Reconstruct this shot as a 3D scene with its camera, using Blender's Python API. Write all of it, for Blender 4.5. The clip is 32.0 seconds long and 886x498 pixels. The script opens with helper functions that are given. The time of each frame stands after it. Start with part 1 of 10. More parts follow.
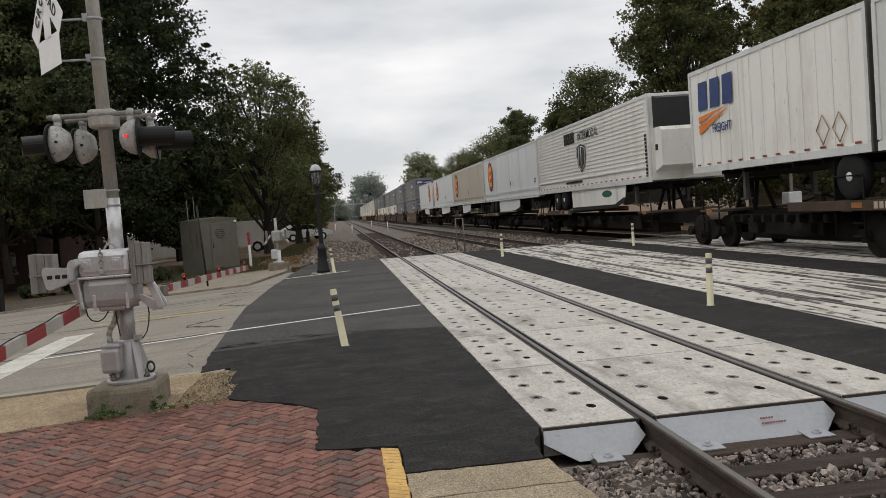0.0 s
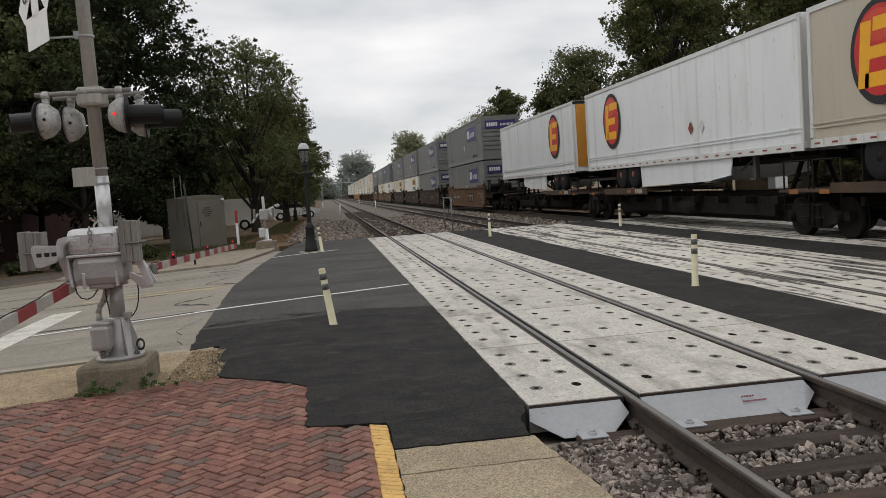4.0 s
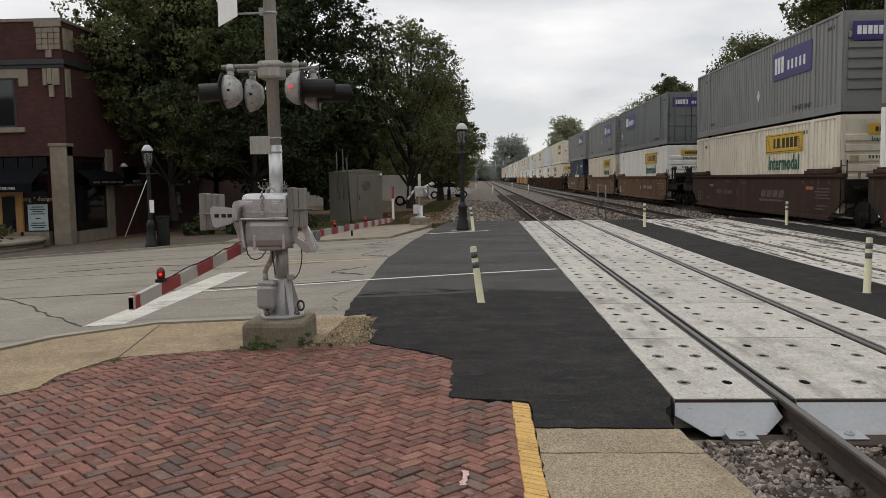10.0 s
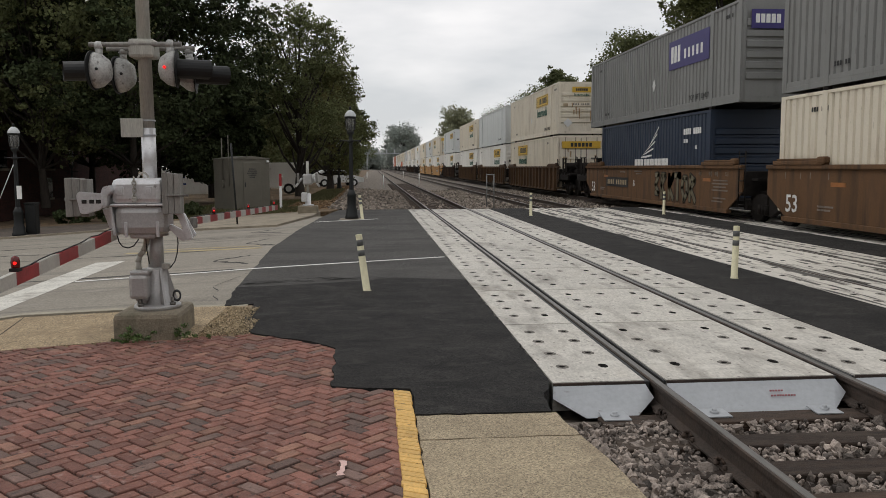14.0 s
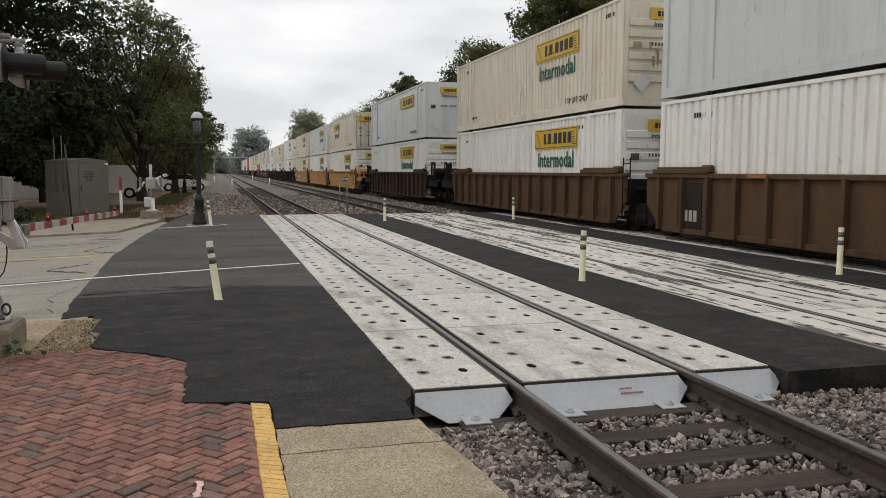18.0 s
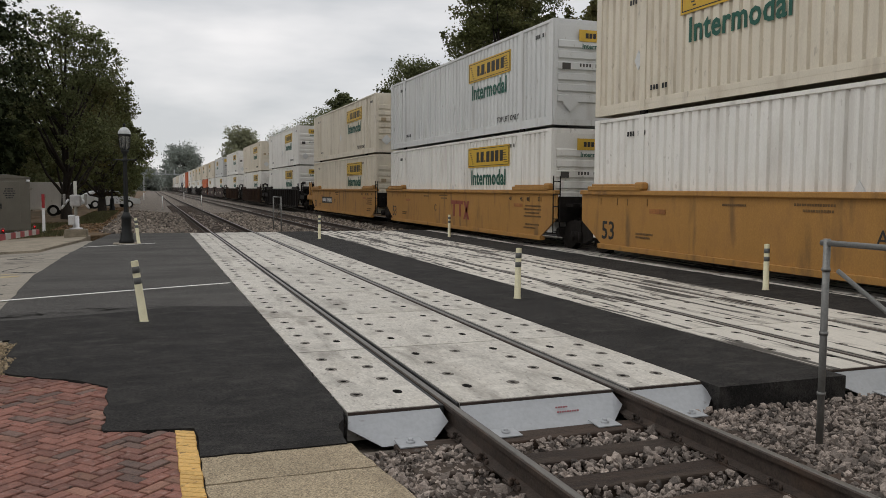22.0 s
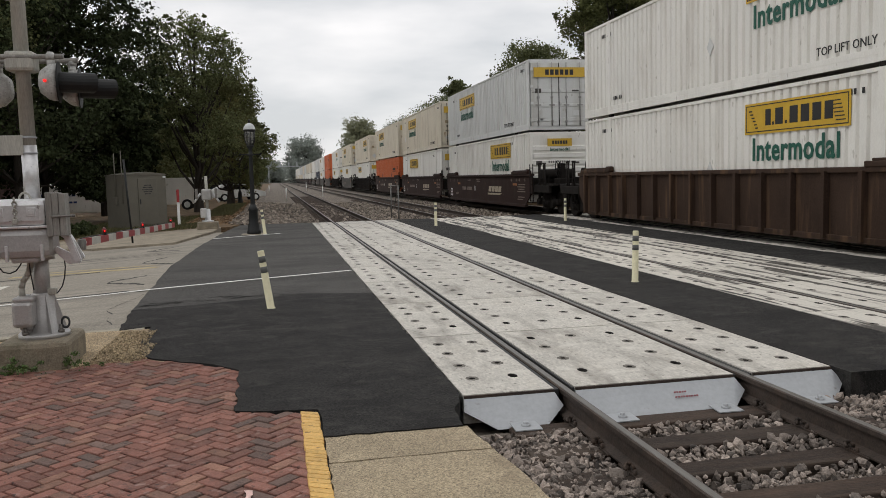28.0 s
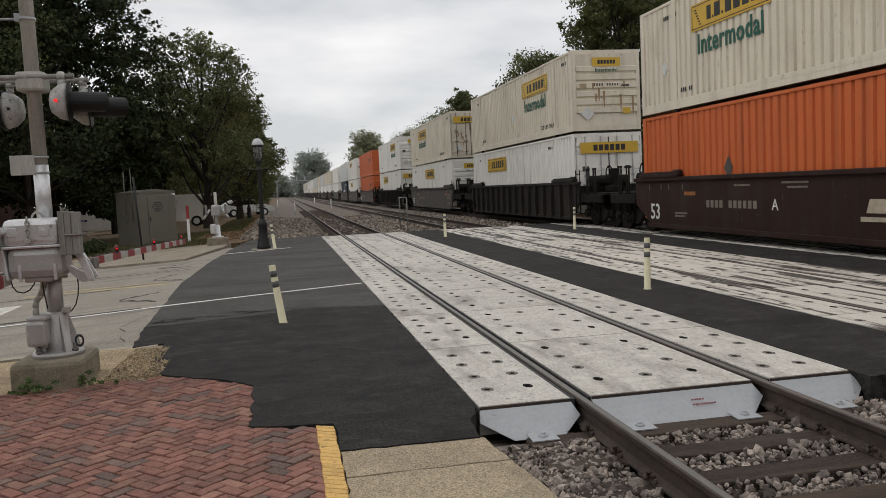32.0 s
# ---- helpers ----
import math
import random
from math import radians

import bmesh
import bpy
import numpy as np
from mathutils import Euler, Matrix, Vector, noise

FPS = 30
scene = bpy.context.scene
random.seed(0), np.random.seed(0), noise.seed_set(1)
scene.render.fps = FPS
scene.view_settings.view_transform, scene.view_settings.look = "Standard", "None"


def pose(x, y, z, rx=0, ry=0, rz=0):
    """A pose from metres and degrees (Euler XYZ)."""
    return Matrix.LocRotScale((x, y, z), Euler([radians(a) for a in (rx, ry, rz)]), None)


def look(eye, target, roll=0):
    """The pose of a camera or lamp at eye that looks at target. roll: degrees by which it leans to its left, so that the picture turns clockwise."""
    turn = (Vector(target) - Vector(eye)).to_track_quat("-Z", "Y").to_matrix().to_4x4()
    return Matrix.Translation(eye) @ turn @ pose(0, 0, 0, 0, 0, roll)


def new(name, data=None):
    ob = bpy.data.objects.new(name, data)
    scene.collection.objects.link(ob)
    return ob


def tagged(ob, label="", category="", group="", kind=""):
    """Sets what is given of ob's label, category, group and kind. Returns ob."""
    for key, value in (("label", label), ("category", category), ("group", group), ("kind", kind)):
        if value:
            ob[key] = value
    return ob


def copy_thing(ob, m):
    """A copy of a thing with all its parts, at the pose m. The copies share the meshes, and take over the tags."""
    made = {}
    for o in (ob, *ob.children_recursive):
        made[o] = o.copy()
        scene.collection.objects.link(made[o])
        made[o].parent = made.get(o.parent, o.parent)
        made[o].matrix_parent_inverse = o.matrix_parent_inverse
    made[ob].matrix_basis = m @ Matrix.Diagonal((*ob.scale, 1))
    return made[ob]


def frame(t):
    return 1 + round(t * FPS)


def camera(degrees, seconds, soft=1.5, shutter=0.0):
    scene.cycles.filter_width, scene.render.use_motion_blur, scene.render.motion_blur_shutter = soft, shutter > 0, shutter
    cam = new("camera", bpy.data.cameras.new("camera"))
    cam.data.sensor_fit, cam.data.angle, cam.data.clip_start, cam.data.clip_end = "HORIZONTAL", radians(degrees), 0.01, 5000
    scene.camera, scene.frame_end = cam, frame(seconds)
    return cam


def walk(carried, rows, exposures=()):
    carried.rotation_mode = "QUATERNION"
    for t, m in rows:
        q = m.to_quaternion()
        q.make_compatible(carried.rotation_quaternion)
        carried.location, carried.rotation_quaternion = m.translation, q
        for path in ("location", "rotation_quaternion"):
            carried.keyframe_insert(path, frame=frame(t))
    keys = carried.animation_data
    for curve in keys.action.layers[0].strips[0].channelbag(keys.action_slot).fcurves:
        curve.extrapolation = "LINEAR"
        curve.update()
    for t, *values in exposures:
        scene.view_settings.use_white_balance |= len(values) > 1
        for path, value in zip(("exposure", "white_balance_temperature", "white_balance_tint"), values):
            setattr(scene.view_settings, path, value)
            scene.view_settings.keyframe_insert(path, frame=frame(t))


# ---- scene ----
cam = camera(56.9, 32.0, soft=0.75)
PATH = [
    (0, (0.188, 0.051, 1.664), (0.431, 2.034, 1.57), -4.3),
    (0.5, (0.185, 0.069, 1.653), (0.419, 2.053, 1.543), -3.9),
    (1, (0.175, 0.083, 1.654), (0.411, 2.065, 1.524), -3.9),
    (1.5, (0.187, 0.053, 1.661), (0.459, 2.029, 1.516), -3.8),
    (2, (0.188, 0.069, 1.658), (0.502, 2.039, 1.514), -3.6),
    (2.5, (0.19, 0.053, 1.656), (0.509, 2.021, 1.5), -4.3),
    (4.5, (0.155, -0.035, 1.678), (0.36, 1.95, 1.543), -3.3),
    (5, (0.134, -0.047, 1.676), (0.113, 1.95, 1.568), -4.6),
    (5.5, (0.129, -0.042, 1.68), (0.013, 1.954, 1.614), -2.4),
    (6, (0.122, -0.064, 1.691), (-0.025, 1.93, 1.643), -0.3),
    (6.5, (0.112, -0.055, 1.669), (-0.076, 1.936, 1.61), -0.2),
    (7, (0.105, -0.07, 1.666), (-0.12, 1.916, 1.582), -0.0),
    (7.5, (0.106, -0.054, 1.656), (-0.098, 1.931, 1.531), -0.4),
    (8, (0.115, -0.06, 1.651), (-0.043, 1.927, 1.484), -0.8),
    (8.5, (0.125, -0.053, 1.651), (0.012, 1.934, 1.446), -0.9),
    (9, (0.132, -0.035, 1.641), (0.034, 1.953, 1.444), -0.7),
    (9.5, (0.136, -0.062, 1.654), (0.04, 1.927, 1.474), -0.8),
    (10, (0.138, -0.08, 1.651), (0.043, 1.911, 1.48), -0.9),
    (10.5, (0.153, -0.051, 1.643), (0.056, 1.939, 1.464), -1.2),
    (11, (0.171, -0.038, 1.651), (0.07, 1.952, 1.481), -1.0),
    (11.5, (0.211, -0.022, 1.64), (0.127, 1.969, 1.478), -0.4),
    (12, (0.214, -0.06, 1.642), (0.236, 1.933, 1.481), -1.2),
    (12.5, (0.209, -0.044, 1.637), (0.315, 1.948, 1.491), -1.6),
    (13, (0.211, -0.047, 1.622), (0.31, 1.946, 1.491), -1.6),
    (13.5, (0.22, -0.042, 1.625), (0.36, 1.949, 1.495), -1.4),
    (14, (0.215, -0.026, 1.633), (0.384, 1.957, 1.432), -0.3),
    (14.5, (0.242, -0.007, 1.632), (0.457, 1.963, 1.369), 0.8),
    (15, (0.228, -0.025, 1.644), (0.526, 1.934, 1.374), 1.8),
    (15.5, (0.215, -0.016, 1.644), (0.79, 1.88, 1.367), 3.4),
    (17.5, (0.18, 0.043, 1.642), (0.784, 1.937, 1.42), 1.2),
    (18, (0.168, 0.046, 1.638), (0.691, 1.967, 1.449), 0.2),
    (18.5, (0.185, 0.046, 1.633), (0.615, 1.989, 1.432), -0.4),
    (19, (0.225, 0.008, 1.634), (0.628, 1.955, 1.419), -0.3),
    (19.5, (0.184, 0.073, 1.646), (0.607, 2.014, 1.41), 0.1),
    (20, (0.175, 0.121, 1.671), (0.607, 2.064, 1.48), -1.6),
    (20.5, (0.181, 0.112, 1.681), (0.686, 2.042, 1.544), -2.3),
    (21, (0.188, 0.119, 1.655), (0.766, 2.029, 1.518), -0.8),
    (21.5, (0.21, 0.131, 1.649), (0.876, 2.01, 1.49), -0.2),
    (22, (0.218, 0.142, 1.639), (0.89, 2.02, 1.493), 0.3),
    (22.5, (0.215, 0.15, 1.637), (0.808, 2.056, 1.506), 0.7),
    (23, (0.255, 0.123, 1.627), (0.763, 2.052, 1.487), -0.6),
    (23.5, (0.217, 0.152, 1.632), (0.68, 2.09, 1.461), -1.2),
    (24, (0.199, 0.141, 1.631), (0.625, 2.085, 1.439), -0.4),
    (24.5, (0.219, 0.118, 1.632), (0.654, 2.06, 1.427), -0.8),
    (26.5, (0.213, 0.117, 1.64), (0.657, 2.058, 1.451), -1.8),
    (27, (0.212, 0.093, 1.642), (0.633, 2.04, 1.463), -1.7),
    (27.5, (0.208, 0.099, 1.641), (0.614, 2.05, 1.468), -1.1),
    (28, (0.237, 0.074, 1.646), (0.633, 2.027, 1.467), -1.5),
    (28.5, (0.202, 0.143, 1.636), (0.599, 2.094, 1.447), -2.4),
    (29, (0.201, 0.147, 1.637), (0.614, 2.096, 1.453), -2.4),
    (29.5, (0.196, 0.148, 1.643), (0.619, 2.094, 1.456), -2.1),
    (30, (0.195, 0.165, 1.638), (0.608, 2.113, 1.449), -2.4),
    (30.5, (0.2, 0.163, 1.638), (0.613, 2.111, 1.453), -2.7),
    (31, (0.201, 0.151, 1.639), (0.617, 2.099, 1.461), -2.7),
    (31.5, (0.19, 0.11, 1.65), (0.587, 2.063, 1.493), -2.7),
    (32, (0.214, 0.097, 1.644), (0.59, 2.056, 1.493), -2.7),
]
walk(cam, [(t, look(eye, target, roll)) for t, eye, target, roll in PATH], exposures=[(0, 0.03), (4.5, 0.03), (10, 0.06), (12.5, 0.06), (13.5, 0.0), (15.0, 0.03), (17.6, 0.14), (20.0, 0.17), (20.5, -0.10), (21.0, -0.12), (22.0, -0.09), (24.0, -0.03), (27.0, -0.05), (28.0, 0.06), (30.0, 0.02), (32.0, 0.0)])

# ---- light ----
world = bpy.data.worlds.new("overcast_sky")
scene.world = world
world.use_nodes = True
wn, wl = world.node_tree.nodes, world.node_tree.links
wn.clear()


def wnode(kind, **values):
    n = wn.new(kind)
    for key, value in values.items():
        n.inputs[key].default_value = value
    return n


w_out = wn.new("ShaderNodeOutputWorld")
w_bg = wnode("ShaderNodeBackground", Strength=1.0)
w_sky = wn.new("ShaderNodeTexSky")
w_sky.sky_type, w_sky.sun_disc = "NISHITA", False
w_sky.sun_elevation, w_sky.sun_rotation = radians(42), radians(200)
w_dim = wn.new("ShaderNodeVectorMath")
w_dim.operation = "SCALE"
w_dim.inputs["Scale"].default_value = 0.10
w_co = wn.new("ShaderNodeTexCoord")
w_map = wn.new("ShaderNodeMapping")
w_map.inputs["Scale"].default_value = (1.6, 1.6, 5.5)
w_noise = wnode("ShaderNodeTexNoise", Scale=1.7, Detail=5.0, Roughness=0.5)
w_ramp = wn.new("ShaderNodeValToRGB")
w_ramp.color_ramp.elements[0].position, w_ramp.color_ramp.elements[0].color = 0.38, (0.66, 0.672, 0.69, 1)
w_ramp.color_ramp.elements[1].position, w_ramp.color_ramp.elements[1].color = 0.66, (1.06, 1.03, 1.02, 1)
w_mix = wn.new("ShaderNodeMix")
w_mix.data_type = "RGBA"
w_mix.inputs[0].default_value = 0.93
wl.new(w_sky.outputs[0], w_dim.inputs[0])
wl.new(w_co.outputs["Generated"], w_map.inputs[0])
wl.new(w_map.outputs[0], w_noise.inputs["Vector"])
wl.new(w_noise.outputs[0], w_ramp.inputs[0])
wl.new(w_dim.outputs[0], w_mix.inputs[6])
wl.new(w_ramp.outputs[0], w_mix.inputs[7])
wl.new(w_mix.outputs[2], w_bg.inputs[0])
wl.new(w_bg.outputs[0], w_out.inputs[0])

sun = new("sun", bpy.data.lights.new("sun", "SUN"))
sun.data.energy, sun.data.angle, sun.data.color = 0.6, radians(25), (1.0, 0.97, 0.92)
sun.matrix_world = look((-14, 5, 22), (0, 0, 0))

# ---- materials ----


def material(name, colour, rough=0.7, metal=0.0, vary=0.12, scale=6.0, fine=60.0, bump=0.15, stain=None, stain_amount=0.0,
             stain_scale=1.2, stretch=(1, 1, 1), each=0.0, gloss=0.5, island=0.0, cells=0.0, cell_scale=60.0, layers=()):
    """A painted or mineral surface: base colour varied at two scales, stains with a shape of their own, fine relief.

    cells: contrast of single grains of gravel or aggregate; layers: further stains (colour, scale, stretch, from, to, amount)."""
    m = bpy.data.materials.new(name)
    m.use_nodes = True
    n, l = m.node_tree.nodes, m.node_tree.links
    b = n["Principled BSDF"]
    b.inputs["Roughness"].default_value, b.inputs["Metallic"].default_value = rough, metal
    b.inputs["Specular IOR Level"].default_value = gloss
    co = n.new("ShaderNodeTexCoord")
    mp = n.new("ShaderNodeMapping")
    mp.inputs["Scale"].default_value = stretch
    l.new(co.outputs["Object"], mp.inputs[0])
    info = n.new("ShaderNodeObjectInfo")
    off = n.new("ShaderNodeVectorMath")
    off.operation = "MULTIPLY_ADD"
    off.inputs[1].default_value, off.inputs[2].default_value = (37, 91, 53), (0, 0, 0)
    l.new(info.outputs["Random"], off.inputs[0])
    add = n.new("ShaderNodeVectorMath")
    l.new(mp.outputs[0], add.inputs[0])
    l.new(off.outputs[0], add.inputs[1])

    def tex(s, detail=4.0, rough_=0.6):
        t = n.new("ShaderNodeTexNoise")
        t.inputs["Scale"].default_value, t.inputs["Detail"].default_value, t.inputs["Roughness"].default_value = s, detail, rough_
        l.new(add.outputs[0], t.inputs["Vector"])
        return t

    big, small = tex(scale), tex(fine, 3.0)
    mean = n.new("ShaderNodeMath")
    mean.operation = "ADD"
    l.new(big.outputs[0], mean.inputs[0])
    l.new(small.outputs[0], mean.inputs[1])
    span = n.new("ShaderNodeMapRange")
    span.inputs["From Min"].default_value, span.inputs["From Max"].default_value = 0.6, 1.4
    span.inputs["To Min"].default_value, span.inputs["To Max"].default_value = 1 - vary * 2, 1 + vary * 2
    l.new(mean.outputs[0], span.inputs[0])
    value = span.outputs[0]
    for amount, source in ((each, info.outputs["Random"]), (island, n.new("ShaderNodeNewGeometry").outputs["Random Per Island"] if island else None)):
        if amount:
            r = n.new("ShaderNodeMapRange")
            r.inputs["To Min"].default_value, r.inputs["To Max"].default_value = 1 - amount, 1 + amount
            l.new(source, r.inputs[0])
            mul = n.new("ShaderNodeMath")
            mul.operation = "MULTIPLY"
            l.new(value, mul.inputs[0])
            l.new(r.outputs[0], mul.inputs[1])
            value = mul.outputs[0]
    if cells:
        vor = n.new("ShaderNodeTexVoronoi")
        vor.inputs["Scale"].default_value = cell_scale
        l.new(add.outputs[0], vor.inputs["Vector"])
        r = n.new("ShaderNodeMapRange")
        r.inputs["To Min"].default_value, r.inputs["To Max"].default_value = 1 - cells, 1 + cells
        l.new(vor.outputs["Color"], r.inputs[0])
        mul = n.new("ShaderNodeMath")
        mul.operation = "MULTIPLY"
        l.new(value, mul.inputs[0])
        l.new(r.outputs[0], mul.inputs[1])
        value = mul.outputs[0]
    hsv = n.new("ShaderNodeHueSaturation")
    hsv.inputs["Color"].default_value = (*colour, 1)
    l.new(value, hsv.inputs["Value"])
    colour_out = hsv.outputs[0]
    if stain:
        st = tex(stain_scale, 6.0, 0.65)
        ramp = n.new("ShaderNodeMapRange")
        ramp.inputs["From Min"].default_value, ramp.inputs["From Max"].default_value = 0.52, 0.72
        ramp.inputs["To Max"].default_value = stain_amount
        l.new(st.outputs[0], ramp.inputs[0])
        mx = n.new("ShaderNodeMix")
        mx.data_type = "RGBA"
        mx.inputs[7].default_value = (*stain, 1)
        l.new(ramp.outputs[0], mx.inputs[0])
        l.new(colour_out, mx.inputs[6])
        colour_out = mx.outputs[2]
    for tint, s, pull, lo, hi, amount in layers:
        mq = n.new("ShaderNodeMapping")
        mq.inputs["Scale"].default_value = pull
        l.new(add.outputs[0], mq.inputs[0])
        t = n.new("ShaderNodeTexNoise")
        t.inputs["Scale"].default_value, t.inputs["Detail"].default_value = s, 5.0
        l.new(mq.outputs[0], t.inputs["Vector"])
        ramp = n.new("ShaderNodeMapRange")
        ramp.inputs["From Min"].default_value, ramp.inputs["From Max"].default_value, ramp.inputs["To Max"].default_value = lo, hi, amount
        l.new(t.outputs[0], ramp.inputs[0])
        mx = n.new("ShaderNodeMix")
        mx.data_type = "RGBA"
        mx.inputs[7].default_value = (*tint, 1)
        l.new(ramp.outputs[0], mx.inputs[0])
        l.new(colour_out, mx.inputs[6])
        colour_out = mx.outputs[2]
    l.new(colour_out, b.inputs["Base Color"])
    if bump:
        bp = n.new("ShaderNodeBump")
        bp.inputs["Strength"].default_value, bp.inputs["Distance"].default_value = bump, 0.01
        l.new(small.outputs[0], bp.inputs["Height"])
        l.new(bp.outputs[0], b.inputs["Normal"])
    return m


def glow(name, colour, strength):
    m = bpy.data.materials.new(name)
    m.use_nodes = True
    b = m.node_tree.nodes["Principled BSDF"]
    b.inputs["Base Color"].default_value = (*colour, 1)
    b.inputs["Emission Color"].default_value = (*colour, 1)
    b.inputs["Emission Strength"].default_value = strength
    return m


def glass(name, colour, rough=0.05):
    m = bpy.data.materials.new(name)
    m.use_nodes = True
    b = m.node_tree.nodes["Principled BSDF"]
    b.inputs["Base Color"].default_value = (*colour, 1)
    b.inputs["Roughness"].default_value = rough
    b.inputs["Specular IOR Level"].default_value = 0.6
    return m


M = {}
M["asphalt"] = material("fresh_asphalt", (0.0225, 0.0210, 0.0196), 0.9, vary=0.34, scale=2.2, fine=70, bump=1.0, gloss=0.3, stain=(0.040, 0.037, 0.033), stain_amount=0.6, stain_scale=0.9, cells=0.7, cell_scale=60, layers=(((0.008, 0.0075, 0.007), 2.2, (0.8, 1.1, 1), 0.48, 0.62, 0.65), ((0.055, 0.051, 0.046), 5.0, (0.8, 1.2, 1), 0.55, 0.70, 0.55), ((0.085, 0.078, 0.070), 55, (1, 1, 1), 0.63, 0.70, 0.5)))
M["asphalt_old"] = material("rolled_asphalt", (0.072, 0.0685, 0.064), 0.9, vary=0.22, scale=0.9, fine=90, bump=0.8, gloss=0.3, stain=(0.092, 0.087, 0.079), stain_amount=0.5, stain_scale=0.5, cells=0.75, cell_scale=80, layers=(((0.040, 0.038, 0.036), 1.2, (0.35, 1.2, 1), 0.50, 0.66, 0.6), ((0.14, 0.13, 0.115), 60, (1, 1, 1), 0.64, 0.70, 0.5)))
M["concrete_road"] = material("worn_concrete_road", (0.272, 0.245, 0.202), 0.85, vary=0.16, scale=0.7, fine=40, bump=0.3, stain=(0.165, 0.147, 0.122), stain_amount=0.6, stain_scale=0.35, cells=0.22, cell_scale=45, layers=(((0.10, 0.092, 0.082), 1.5, (0.10, 1.6, 1), 0.56, 0.70, 0.6), ((0.40, 0.37, 0.32), 2.5, (0.3, 1.6, 1), 0.58, 0.74, 0.45), ((0.12, 0.105, 0.09), 9, (0.5, 1.4, 1), 0.62, 0.70, 0.4)))
M["kerb_pale"] = material("pale_kerb", (0.34, 0.305, 0.235), 0.85, vary=0.15, scale=3, fine=45, bump=0.3, stain=(0.24, 0.21, 0.16), stain_amount=0.5)
M["concrete"] = material("concrete", (0.285, 0.245, 0.185), 0.85, vary=0.18, scale=2, fine=45, bump=0.4, stain=(0.15, 0.125, 0.09), stain_amount=0.6, cells=0.15, layers=(((0.10, 0.085, 0.065), 1.3, (1, 1, 1), 0.56, 0.70, 0.5),))
M["pad"] = material("exposed_aggregate", (0.385, 0.290, 0.176), 0.9, vary=0.20, scale=1.6, fine=120, bump=1.0, stain=(0.25, 0.195, 0.125), stain_amount=0.5, cells=0.70, cell_scale=85, layers=(((0.085, 0.07, 0.05), 75, (1, 1, 1), 0.58, 0.63, 0.85), ((0.62, 0.54, 0.40), 80, (1, 1, 1), 0.60, 0.66, 0.75), ((0.23, 0.165, 0.10), 2.4, (1, 1, 1), 0.56, 0.70, 0.5)))
M["pad_slab"] = material("tan_slab", (0.375, 0.305, 0.205), 0.9, vary=0.18, scale=1.4, fine=120, bump=0.9, stain=(0.26, 0.205, 0.135), stain_amount=0.5, cells=0.50, cell_scale=110, layers=(((0.12, 0.095, 0.065), 85, (1, 1, 1), 0.60, 0.65, 0.75), ((0.58, 0.50, 0.37), 95, (1, 1, 1), 0.62, 0.68, 0.6), ((0.22, 0.17, 0.115), 3.2, (1, 1, 1), 0.58, 0.72, 0.5)))
M["gravel"] = material("tan_gravel", (0.33, 0.26, 0.165), 0.9, vary=0.2, scale=9, island=0.5)
M["block"] = material("mossy_concrete", (0.235, 0.200, 0.145), 0.9, vary=0.25, scale=5, fine=60, bump=0.7, stain=(0.075, 0.070, 0.042), stain_amount=0.6, stain_scale=3, layers=(((0.22, 0.19, 0.14), 7, (1, 1, 1), 0.58, 0.70, 0.5),))
M["panel"] = material("crossing_concrete", (0.535, 0.508, 0.456), 0.75, vary=0.14, scale=2.2, fine=45, bump=0.3, stain=(0.27, 0.24, 0.195), stain_amount=0.6, stain_scale=2.2, stretch=(1, 0.45, 1), each=0.06, cells=0.15, cell_scale=50, layers=(((0.12, 0.11, 0.095), 22, (0.9, 1.6, 1), 0.63, 0.68, 0.6), ((0.68, 0.65, 0.585), 7, (0.5, 1.5, 1), 0.56, 0.70, 0.6), ((0.15, 0.13, 0.11), 2.6, (1.6, 0.9, 1), 0.52, 0.74, 0.7)))
M["panel_streaked"] = material("streaked_crossing_concrete", (0.62, 0.585, 0.52), 0.75, vary=0.10, scale=3.0, fine=55, bump=0.2, stain=(0.085, 0.072, 0.06), stain_amount=0.95, stain_scale=3.0, stretch=(2.0, 0.25, 1), each=0.08, layers=(((0.05, 0.044, 0.038), 1.7, (1.6, 0.8, 1), 0.545, 0.585, 0.95),))
# near-black for the insides of recesses; their shade is put into the colour
M["pocket"] = material("recess_shade", (0.020, 0.018, 0.016), 0.95, vary=0.3)
M["smudge"] = material("oily_dirt", (0.135, 0.122, 0.105), 0.85, vary=0.45, scale=16)
M["rubber"] = material("black_rubber", (0.025, 0.025, 0.025), 0.7, vary=0.2)
M["rail_top"] = material("polished_rail_steel", (0.175, 0.165, 0.150), 0.42, 0.7, vary=0.15, stretch=(1, 0.1, 1))
M["rail"] = material("rusty_rail", (0.052, 0.038, 0.030), 0.75, 0.2, vary=0.3, scale=8, bump=0.3, stain=(0.10, 0.055, 0.03), stain_amount=0.5, stain_scale=3)
M["tie"] = material("creosoted_timber", (0.044, 0.028, 0.019), 0.9, vary=0.35, scale=5, fine=40, bump=0.8, stretch=(0.3, 3, 3), each=0.25, stain=(0.11, 0.085, 0.062), stain_amount=0.5)
M["ballast"] = material("ballast_stone", (0.222, 0.186, 0.160), 0.9, vary=0.35, scale=9, fine=80, bump=0.6, island=0.75)
M["ballast_far"] = material("brown_ballast_stone", (0.205, 0.172, 0.140), 0.9, vary=0.35, scale=9, fine=80, bump=0.6, island=0.7)
M["bed"] = material("ballast_bed", (0.158, 0.133, 0.108), 0.95, vary=0.4, scale=5, fine=16, bump=1.0, stain=(0.085, 0.062, 0.046), stain_amount=0.8, stain_scale=0.8, cells=0.85, cell_scale=9)
